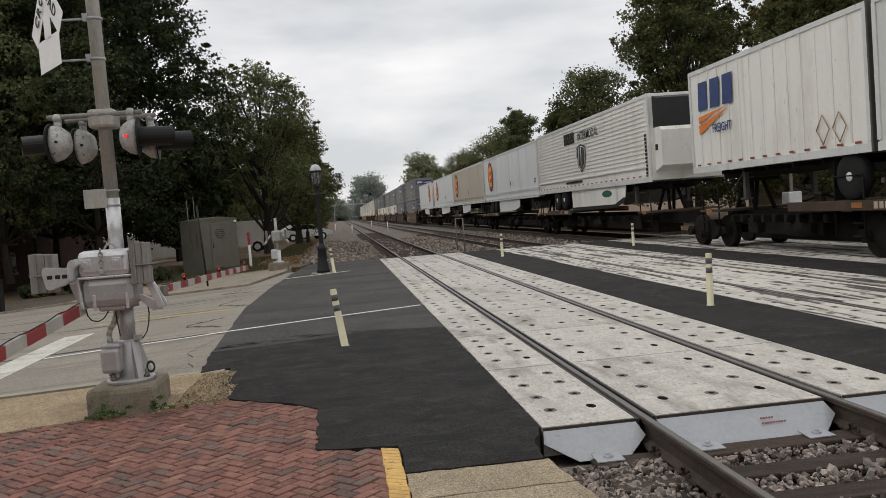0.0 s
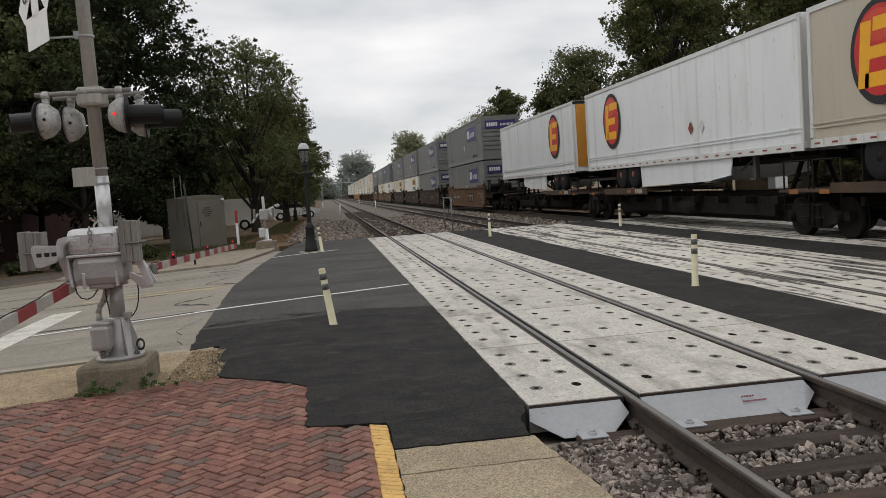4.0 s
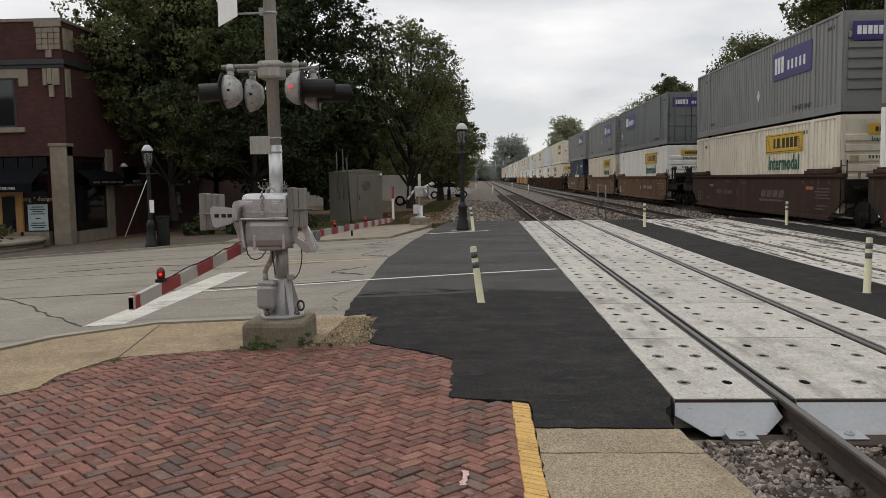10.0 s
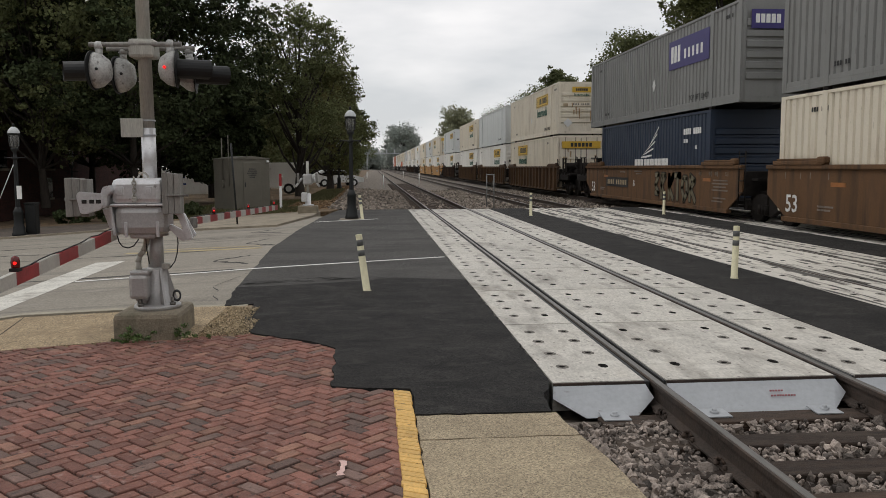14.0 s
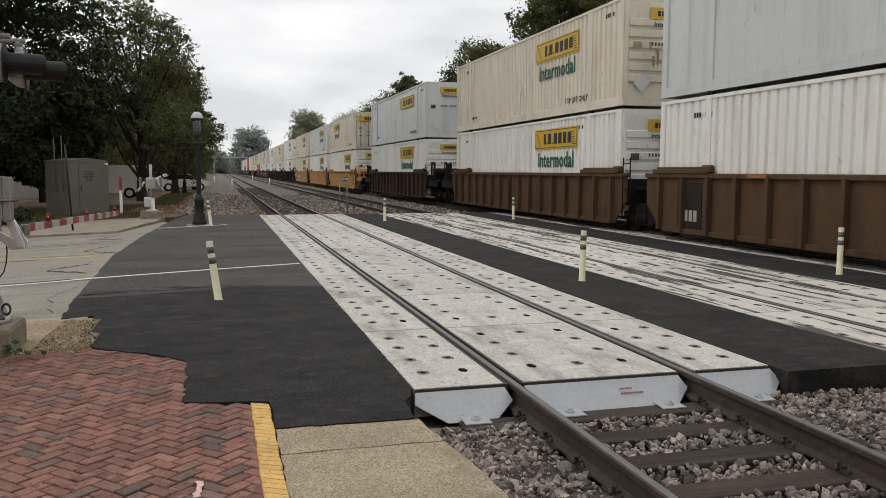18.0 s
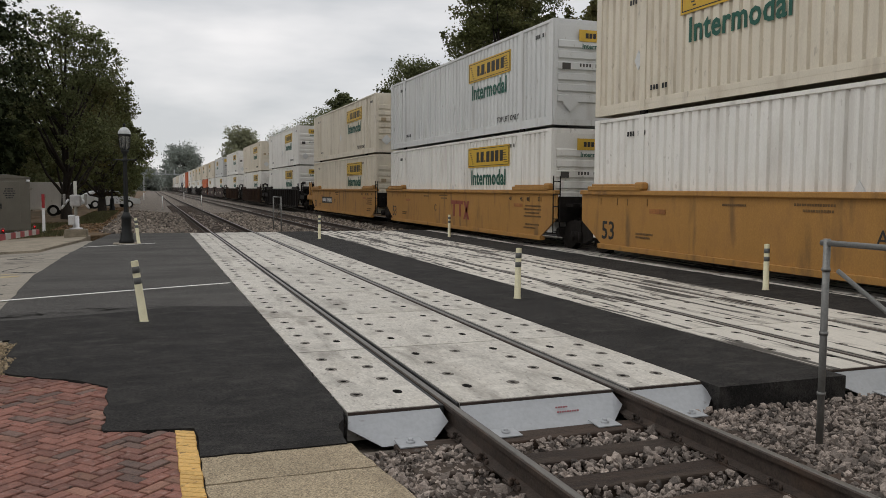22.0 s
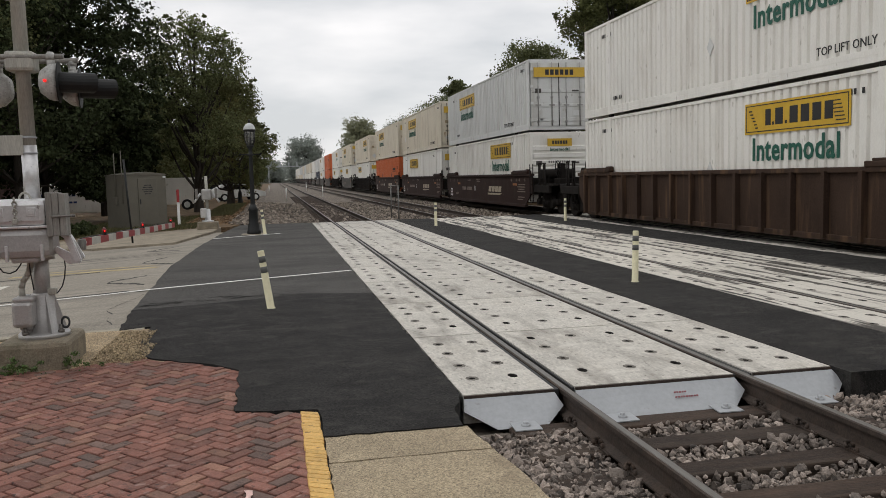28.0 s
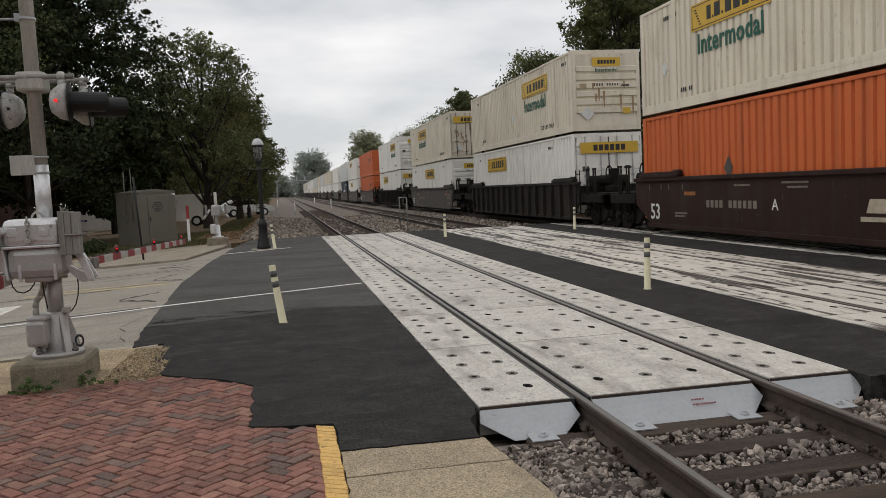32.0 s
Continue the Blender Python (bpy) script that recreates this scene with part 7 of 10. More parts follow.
kerb("kerb", KERB_NEAR, 0.15, -0.3, 0.008, "kerb_pale", "low pale concrete kerb along the apron")
kerb("kerb", KERB_FAR[2:], -0.18, -0.3, 0.048, "concrete", "pale concrete kerb on the far side of the road")
SIDE_FAR = [(-2.54, 23.49), (-1.81, 27.34), (-1.69, 29.94), (-3.39, 29.94), (-6.39, 28.94), (-8.45, 29.7), (-8.19, 26.04), (-6.19, 25.14), (-4.69, 23.84)]
bm = B()
sloped(bm, SIDE_FAR, -0.4, 0.035)
single("sidewalk_far", bm, "concrete", "pale concrete sidewalk on the far corner", "sidewalk", kind="structure")
# darker pavers, with the shade that lies on them put into the colour
M["paver_dark"] = material("shaded_worn_pavers", (0.085, 0.066, 0.052), 0.9, vary=0.3, scale=2.5, fine=30, bump=0.5, stain=(0.13, 0.11, 0.085), stain_amount=0.6, stain_scale=0.8, cells=0.25, cell_scale=8)
bm = B()
sloped(bm, [(-8.46, 29.7), (-9.69, 30.14), (-15.79, 31.24), (-60.19, 31.24), (-60.19, 23.34), (-16.69, 24.34), (-13.19, 24.84), (-10.59, 25.34), (-8.20, 26.04)], -0.4, 0.034)
single("sidewalk_shop", bm, "paver_dark", "dark worn paving in front of the shop, shade put into its colour", "sidewalk", kind="structure")
bm = B()
sloped(bm, [(-60, 31.3), (-15.6, 31.3), (-9.5, 30.1), (-6.2, 28.9), (-3.2, 29.9), (-1.4, 29.9), (-1.08, 31.45), (-1.3, 33), (-1.25, 40), (-1.45, 52), (-1.3, 70), (-1.4, 420), (-60, 420)], -0.6, 0.028)
single("verge", bm, "earth", "brown leaf-strewn verge with thin grass", "verge", kind="structure")


def stripe(points, w, label, mat="white_paint", lift=0.003):
    bm = B()
    for p0, p1 in zip(points, points[1:]):
        a, b = Vector(p0), Vector(p1)
        n = (b - a).normalized()
        n = Vector((-n.y, n.x)) * w / 2
        vs = [bm.verts.new((v.x, v.y, max(fall(v.x) - 0.012, 0.0045 if v.x > -1.75 else -9) + lift)) for v in (a - n, b - n, b + n, a + n)]
        bm.faces.new(vs)
    return single("road_marking", bm, mat, label, "road marking", kind="structure")


stripe([(1.49, 14.6), (-0.2, 13.95), (-1.72, 13.3)], 0.10, "thin white edge line on the asphalt", lift=0.004)
stripe([(-1.72, 13.3), (-2.4, 13.22), (-3.18, 13.18), (-4.45, 13.1)], 0.10, "thin white edge line on the concrete", lift=0.004)
stripe([(-4.70, 10.02), (-4.80, 16.0)], 0.55, "wide worn white stop line across the lane", "worn_paint")
# tongues of fresh asphalt that thin out over the old
frnd = random.Random(12)
bm = B()
for _ in range(70):
    fx = frnd.uniform(-1.55, 1.4)
    fy = 11.45 + 0.3 * math.sin((fx + 1.6) * 1.1) + abs(frnd.gauss(0, 0.20))
    fl, fw, q = frnd.uniform(0.04, 0.15), frnd.uniform(0.010, 0.030), []
    for a in range(9):
        t_ = a * 2 * math.pi / 9
        q.append((min(1.5, fx + fl * math.cos(t_) * frnd.uniform(0.7, 1.1)), fy + 0.03 * math.cos(t_) + fw * math.sin(t_) * frnd.uniform(0.6, 1.2)))
    bm.faces.new([bm.verts.new((u, v, 0.0062)) for u, v in q])
single("asphalt_feathering", bm, "asphalt", "thin tongues of fresh asphalt over the old", "asphalt", kind="stuff")
stripe([(-1.55, 24.35), (-0.75, 24.9), (0.35, 25.6)], 0.13, "thin white line at the far corner", lift=0.008)
stripe([(-2.1, 17.0), (-5.0, 17.6)], 0.24, "faded yellow centre line", "faded_yellow", 0.003)
stripe([(-2.2, 17.5), (-4.4, 17.95)], 0.14, "faded yellow centre line", "faded_yellow", 0.003)


def crack(points, w, seed, name="crack"):
    """A tar-filled crack that wanders along a line."""
    rnd = random.Random(seed)
    line = []
    for (x0, y0), (x1, y1) in zip(points, points[1:]):
        for i in range(14):
            line.append((x0 + (x1 - x0) * i / 14 + rnd.uniform(-0.07, 0.07), y0 + (y1 - y0) * i / 14 + rnd.uniform(-0.09, 0.09)))
    line.append(points[-1])
    for _ in range(2):
        line = [line[0]] + [tuple((a[k] + b[k] * 2 + c[k]) / 4 for k in (0, 1)) for a, b, c in zip(line, line[1:], line[2:])] + [line[-1]]
    bm = B()
    row = []
    for i, (x, y) in enumerate(line):
        k = w * rnd.uniform(0.35, 1.3)
        row.append((bm.verts.new((x, y - k / 2, fall(x) - 0.0095)), bm.verts.new((x, y + k / 2, fall(x) - 0.0095))))
    for a, b in zip(row, row[1:]):
        bm.faces.new((a[0], b[0], b[1], a[1]))
    return single(name, bm, "asphalt_old", "dark tar-sealed crack in the concrete road", "crack", kind="structure")


crack([(-2.0, 13.35), (-5, 13.5), (-9.5, 13.7), (-15, 13.4)], 0.13, 1)
crack([(-4.9, 9.9), (-6.5, 11.8), (-8.0, 13.5)], 0.07, 2)
crack([(-8.0, 13.5), (-10, 15.8), (-9.3, 18.5)], 0.04, 3)
crack([(-2.0, 20.2), (-6, 20.6), (-13, 20.4)], 0.11, 4)
crack([(-1.9, 17.5), (-2.6, 18.3), (-2.2, 19.2)], 0.17, 5)
crack([(-2.0, 14.2), (-2.7, 14.9), (-2.1, 15.6)], 0.17, 15)
crack([(-2.1, 21.0), (-3.0, 21.5), (-2.3, 22.4)], 0.17, 16)
crack([(-3.2, 17.0), (-9, 17.3), (-16, 16.9)], 0.10, 17)
crack([(-6.2, 18.2), (-7.8, 18.9), (-9.8, 18.6)], 0.14, 6)
crack([(-1.7, 10.2), (-2.0, 11.5), (-1.75, 12.9)], 0.05, 7)
crack([(-6.0, 9.2), (-9.5, 10.2), (-14, 10.0)], 0.09, 8)

# concrete pads beside the track
for pts, sd in (([(0.475, 4.745), (1.455, 4.745), (1.41, 5.21), (0.475, 5.23)], 1), ([(0.475, 1.62), (1.62, 1.62), (1.53, 4.09), (1.46, 4.725), (0.475, 4.725)], 2)):
    bm = B()
    slab(bm, ragged(pts, 0.09, 0.009, sd), -0.4, 0.0)
    single("concrete_pad", bm, "pad_slab", "tan exposed-aggregate concrete slab beside the rails", "slab", kind="structure")


for k in range(3):
    y1 = 1.60 - k * 3.0
    single("concrete_pad", slab(B(), ragged([(0.475, y1 - 2.98), (1.6, y1 - 2.98), (1.6, y1), (0.475, y1)], 0.09, 0.006, 10 + k), -0.4, 0.0), "pad_slab", "tan exposed-aggregate concrete slab beside the rails", "slab", kind="structure")


# ---- crossing signal with gates ----
signal = empty("crossing_signal", "silver railroad crossing signal mast with gate mechanism and lights", "crossing signal", at=(-1.93, 8.22, 0))


def sp(name, bm, mat="steel_paint", label="", parent=None):
    return part(name, bm, mat, parent or signal, label)


bm = B()
box(bm, -0.34, 0.28, -0.36, 0.38, -0.12, 0.252, 0.05)
sp("foundation", bm, "block", "mossy concrete foundation block")
bm = B()
lathe(bm, [(0.225, 0.25), (0.225, 0.285), (0.215, 0.295), (0.115, 0.30), (0.10, 0.62), (0.085, 0.66)], 20)
for a in range(4):
    c, s = math.cos(a * math.pi / 2 + 0.6), math.sin(a * math.pi / 2 + 0.6)
    vs = [(0.08 * c, 0.08 * s, 0.292), (0.21 * c, 0.21 * s, 0.292), (0.195 * c, 0.195 * s, 0.34), (0.10 * c, 0.10 * s, 0.66)]
    o = Vector((-s, c, 0)) * 0.010
    f = [bm.verts.new(Vector(v) - o) for v in vs]
    g = [bm.verts.new(Vector(v) + o) for v in vs]
    bm.faces.new(f)
    bm.faces.new(g[::-1])
    for i in range(4):
        bm.faces.new((f[i], g[i], g[(i + 1) % 4], f[(i + 1) % 4]))
sp("base_casting", bm, "steel_case")
bm = B()
box(bm, -0.21, -0.03, -0.24, 0.02, 0.37, 0.61, 0.035)
box(bm, -0.20, -0.02, -0.22, 0.03, 0.60, 0.65, 0.02)
tube(bm, (-0.12, -0.10, 0.34), (-0.12, -0.10, 0.44), 0.06, n=12)
sp("junction_box", bm, "steel_case")
for x, y in ((0.17, -0.10), (0.10, 0.17), (-0.15, 0.13), (-0.12, -0.16)):
    bm = B()
    tube(bm, (x, y, 0.28), (x, y, 0.37), 0.016, n=8)
    tube(bm, (x, y, 0.294), (x, y, 0.32), 0.03, n=6)
    sp("anchor_bolt", bm, "rail_top")
bm = B()
for k in range(20):
    for a in (2 * math.pi * q / 8 for q in range(8)):
        w = 1 + 0.26 * math.cos(a)
        u = 2 * math.pi * k / 20
        bm.verts.new((0.212 + 0.034 * w * math.cos(u), -0.10 + 0.009 * math.sin(a), 0.385 + 0.048 * w * math.sin(u)))
bm.verts.ensure_lookup_table()
for k in range(20):
    for q in range(8):
        bm.faces.new([bm.verts[((k + a) % 20) * 8 + (q + b) % 8] for a, b in ((0, 0), (1, 0), (1, 1), (0, 1))])
sp("eye_ring", bm, "frame_dark")
bm = B()
tube(bm, (0, 0, 0.6), (0, 0, 1.04), 0.075, n=18)
lathe(bm, [(0.13, 0.97), (0.13, 1.02), (0.09, 1.03)], 18)
sp("lower_mast", bm, "steel_case")
bm = B()
tube(bm, (-0.03, 0.02, 1.45), (-0.03, 0.02, 2.02), 0.068, n=20)
sp("mast_sleeve", bm)
bm = B()
tube(bm, (-0.03, 0.02, 2.0), (-0.06, 0.02, 6.2), 0.064, 0.060, n=20)
sp("mast", bm, "pole", "weathered grey aluminium mast")
for z in (3.34, 3.72, 4.16):
    bm = B()
    lathe(bm, [(0.064, z - 0.012), (0.074, z - 0.012), (0.074, z + 0.012), (0.064, z + 0.012)], 20, (-0.04, 0.02, 0))
    tube(bm, (-0.10, 0.0, z), (-0.42, -0.01, z - 0.005), 0.011, n=6)
    box(bm, -0.14, -0.09, -0.02, 0.03, z - 0.02, z + 0.05)
    sp("band_clamp", bm, "galv")

# gate mechanism with its cover
bm = B()
box(bm, -0.295, 0.175, -0.37, 0.0, 1.29, 1.535, 0.055)
box(bm, -0.305, 0.185, -0.375, 0.0, 1.275, 1.30, 0.008)
sp("mechanism_cover", bm, "steel_paint", "silver painted mechanism cover with rounded edges")
bm = B()
box(bm, -0.285, 0.195, -0.355, 0.02, 1.00, 1.29, 0.075)
box(bm, -0.16, 0.08, -0.30, 0.0, 0.965, 1.02, 0.02)
sp("mechanism_case", bm, "steel_case", "grey gate mechanism case")
for x in (-0.17, 0.12):
    sp("case_rib", box(B(), x - 0.014, x + 0.014, -0.372, -0.34, 0.985, 1.13, 0.006))
for x in (-0.21, 0.055):
    bm = box(B(), x - 0.04, x + 0.04, -0.379, -0.362, 1.38, 1.46, 0.004)
    box(bm, x - 0.022, x + 0.022, -0.384, -0.374, 1.40, 1.44, 0.004)
    sp("cast_badge", bm)
bm = B()
for i in range(6):
    z = 1.53 - i * 0.035
    pts = [Vector((-0.075 + (0.018 if i % 2 else 0.0) * math.cos(a), -0.378 + (0 if i % 2 else 0.014) * math.cos(a), z + 0.024 * math.sin(a))) for a in np.linspace(0, 2 * math.pi, 9)]
    for p0, p1 in zip(pts, pts[1:]):
        tube(bm, p0, p1, 0.006, n=5)
sp("chain", bm, "pole", "short hanging chain")
bm = B()
pts = [Vector((-0.04 + 0.05 * math.cos(a), -0.18, 1.52 + 0.07 * math.sin(a))) for a in np.linspace(0, math.pi, 9)]
for p0, p1 in zip(pts, pts[1:]):
    tube(bm, p0, p1, 0.010, n=6)
sp("lifting_ring", bm, "pole")
sp("padlock", box(B(), -0.098, -0.052, -0.392, -0.370, 1.315, 1.365, 0.008), "pole")
sp("main_shaft", tube(B(), (-0.29, -0.17, 1.40), (-0.42, -0.17, 1.40), 0.05, n=14))
sp("main_shaft", tube(B(), (0.15, -0.17, 1.40), (0.27, -0.17, 1.40), 0.05, n=14))


def plate(bm, outline, y0, y1):
    """A cast plate from its (x, z) outline, with softened edges."""
    a = [bm.verts.new((x, y0, z)) for x, z in outline]
    b = [bm.verts.new((x, y1, z)) for x, z in outline]
    faces = [bm.faces.new(a), bm.faces.new(b[::-1])]
    for i in range(len(a)):
        j = (i + 1) % len(a)
        faces.append(bm.faces.new((a[i], b[i], b[j], a[j])))
    bmesh.ops.recalc_face_normals(bm, faces=faces)
    bmesh.ops.bevel(bm, geom=list({e for f in faces for e in f.edges}), offset=0.008, segments=2, affect="EDGES")
    return bm


# lever castings: slotted plate, swan neck and a broad leg down to the arm
lv = sp("gate_lever", plate(B(), [(-0.55, 1.42), (-0.57, 1.38), (-0.54, 1.22), (-0.50, 1.21), (-0.36, 1.25), (-0.33, 1.30), (-0.34, 1.40)], -0.48, -0.43))
# near-black plates on the lever; their colour stands for the shade in slots
for x in (-0.520, -0.452, -0.392):
    sp("lever_slot", box(B(), x, x + 0.045, -0.486, -0.478, 1.31, 1.345, 0.004), "pocket", "dark slot in the lever", lv)
sp("lever_neck", plate(B(), [(-0.36, 1.40), (-0.34, 1.46), (-0.28, 1.475), (-0.26, 1.42), (-0.30, 1.38), (-0.315, 1.28), (-0.36, 1.26)], -0.45, -0.16))
sp("lever_leg", plate(B(), [(-0.42, 1.25), (-0.30, 1.25), (-0.27, 1.00), (-0.33, 0.98), (-0.345, 1.02)], -0.24, -0.16))
sp("lever_rib", plate(B(), [(-0.32, 1.28), (-0.295, 1.28), (-0.265, 1.00), (-0.295, 1.00)], -0.36, -0.10))
lv = sp("gate_lever", plate(B(), [(0.22, 1.48), (0.30, 1.48), (0.33, 1.25), (0.425, 0.97), (0.41, 0.94), (0.37, 0.95), (0.29, 1.18), (0.22, 1.22)], -0.30, -0.24))
sp("lever_brace", plate(B(), [(0.18, 1.06), (0.20, 1.10), (0.40, 0.985), (0.40, 0.945), (0.30, 0.93)], -0.22, -0.16), "steel_paint", "", lv)
sp("lever_brace", plate(B(), [(0.24, 1.20), (0.30, 1.20), (0.41, 0.98), (0.38, 0.95)], -0.08, -0.03), "steel_paint", "", lv)
sp("arm_socket", lathe(B(), [(0.034, 1.04), (0.038, 1.05), (0.038, 1.13), (0.034, 1.14)], 16, (0.365, 0.05, 0)), "weight")
for x0, x1, z0, z1, n in ((-0.69, -0.48, 1.185, 1.545, 3), (0.185, 0.35, 1.20, 1.59, 3)):
    zc = (z0 + z1) / 2
    for i in range(n):
        w = (x1 - x0) / n
        for za, zb in ((z0, z1),):
            sp("counterweight", box(B(), x0 + i * w + 0.0012, x0 + (i + 1) * w - 0.0012, -0.42 - 0.003 * (i % 2), -0.26, za + 0.004 * (i % 2), zb - 0.006 * (i % 3), 0.006), "weight", "weathered grey counterweight plate")
    sp("counterweight_bolt", tube(B(), (x0 - 0.03, -0.34, zc - 0.02), (x1 + 0.06, -0.34, zc - 0.02), 0.014, n=6), "rail_top")
    sp("counterweight_bolt", tube(B(), (x0 + 0.05, -0.440, zc - 0.018), (x1 + 0.05, -0.440, zc - 0.018), 0.010, n=6), "rail_top")
bm = B()
for path in ([(-0.14, -0.1, 0.64), (-0.145, -0.1, 0.72), (-0.13, -0.1, 0.78), (-0.09, -0.1, 0.83), (-0.06, -0.1, 0.90), (-0.05, -0.1, 1.0)],):
    for p0, p1 in zip(path, path[1:]):
        tube(bm, p0, p1, 0.028, n=10)
sp("conduit_hose", bm, "pole", "ribbed grey conduit hose")
for path in ([(0.10, -0.02, 0.64), (0.15, -0.04, 0.66), (0.195, -0.05, 0.72), (0.22, -0.06, 0.80), (0.232, -0.06, 0.9), (0.228, -0.08, 1.05)], [(-0.30, -0.2, 1.0), (-0.285, -0.21, 0.93), (-0.25, -0.22, 0.885), (-0.20, -0.21, 0.87), (-0.15, -0.2, 0.89), (-0.115, -0.18, 0.94), (-0.10, -0.16, 0.99)], [(-0.06, -0.12, 1.0), (-0.05, -0.13, 0.85), (-0.04, -0.10, 0.70)]):
    bm = B()
    for p0, p1 in zip(path, path[1:]):
        tube(bm, p0, p1, 0.006, n=5)
    sp("cable", bm, "rubber", "thin black cable")
bm = B()
box(bm, 0.06, 0.14, -0.06, 0.0, 0.64, 0.70, 0.01)
sp("cable_gland", bm, "pole")

# sign plate, lamps and crossbuck
bm = B()
box(bm, -0.27, -0.06, -0.05, -0.035, 1.93, 2.11, 0.004)
sp("small_plate", bm, "pole", "blank grey plate strapped to the mast")
for z in (1.95, 2.09):
    sp("plate_strap", lathe(B(), [(0.066, z - 0.008), (0.074, z - 0.008), (0.074, z + 0.008), (0.066, z + 0.008)], 20, (-0.03, 0.02, 0)), "galv")
bm = B()
box(bm, -0.16, 0.09, -0.10, 0.12, 2.68, 2.86, 0.03)
sp("crossarm_bracket", bm, "pole")
bm = B()
tube(bm, (-0.52, -0.08, 2.80), (0.34, -0.08, 2.81), 0.024, n=10)
tube(bm, (-0.42, 0.12, 2.79), (0.42, 0.12, 2.80), 0.024, n=10)
sp("crossarm", bm, "weight", "dark weathered crossarm pipes")


def flasher(x, y, z, direction, lit):
    """A lamp unit: bell housing, dark backing disc and long hood."""
    q = Vector((direction, 0.10, -0.02)).normalized().to_track_quat("Z", "Y").to_matrix().to_4x4()
    m = Matrix.Translation((x, y, z)) @ q
    bm = B()
    lathe(bm, [(0.035, -0.13), (0.075, -0.115), (0.118, -0.045), (0.128, 0.0), (0.128, 0.03)], 20)
    bm.transform(m @ Matrix.Diagonal((1.0, 1.32, 1, 1)))
    tube(bm, (x - 0.02 * direction, y, z + 0.12), (x - 0.02 * direction, y, z + 0.22), 0.035, n=10)
    lathe(bm, [(0.04, 0.20), (0.045, 0.24), (0.025, 0.27)], 10, (x - 0.02 * direction, y, z))
    f = sp("flasher_housing", bm, "housing", "pale grey lamp housing")
    bm = B()
    lathe(bm, [(0.185, 0.035), (0.185, 0.045)], 28)
    bm.transform(m)
    sp("backing_disc", bm, "black_metal", "black backing disc", f)
    bm = B()
    n = 20
    inner, outer = [], []
    for ring, r in ((inner, 0.087), (outer, 0.092)):
        for zz, cut in ((0.045, 0), (0.20, 0), (0.38, 1)):
            ring.append([bm.verts.new((r * math.cos(a), r * math.sin(a), zz if not cut else zz - 0.10 * (1 + math.sin(a + 1.6)) / 2)) for a in np.linspace(0, 2 * math.pi, n, endpoint=False)])
    for ring in (inner, outer):
        for a, b in zip(ring, ring[1:]):
            for i in range(n):
                bm.faces.new((a[i], a[(i + 1) % n], b[(i + 1) % n], b[i]))
    for i in range(n):
        bm.faces.new((inner[-1][i], inner[-1][(i + 1) % n], outer[-1][(i + 1) % n], outer[-1][i]))
    bm.transform(m)
    sp("hood", bm, "black_metal", "black lamp hood", f)
    bm = B()
    tube(bm, (x - 0.04 * direction - 0.01, y - 0.112, z), (x - 0.04 * direction - 0.01, y - 0.136, z), 0.013, n=12)
    sp("side_lens", bm, "red_lamp" if lit else "black_metal", "small red side light" if lit else "unlit side light", f)


flasher(-0.45, -0.08, 2.56, -1, False)
flasher(-0.29, 0.14, 2.54, -1, False)
flasher(0.25, -0.08, 2.58, 1, True)
flasher(0.38, 0.14, 2.55, 1, False)

FACE = pose(-0.46, -0.02, 0, 90, 0, -56)      # the crossbuck's plane, seen at a slant
for ang, word in ((45, "CROSSING"), (-45, "RAILROAD")):
    bm = B()
    box(bm, -0.60, 0.60, -0.115, 0.115, -0.004 if ang > 0 else 0.002, 0.0 if ang > 0 else 0.006)
    bl = sp("crossbuck_blade", bm, "white", "white crossbuck blade with black letters")
    bl.matrix_basis = Matrix.Translation((0, 0, 4.02)) @ FACE @ pose(0, 0, 0, 0, 0, ang)
    lettering(word, 0.155, "logo_black", bl, Matrix.Translation((0, -0.055, 0.008)), "lettering_word", 1.22)
bm = B()
box(bm, -0.10, 0.10, -0.22, 0.22, -0.004, 0.0)
box(bm, -0.32, 0.32, -0.50, -0.20, -0.004, 0.0, 0.0)
pl = sp("blank_sign", bm, "white", "blank white sign of an upside-down T shape")
pl.matrix_basis = Matrix.Translation((0, 0, 3.76)) @ FACE


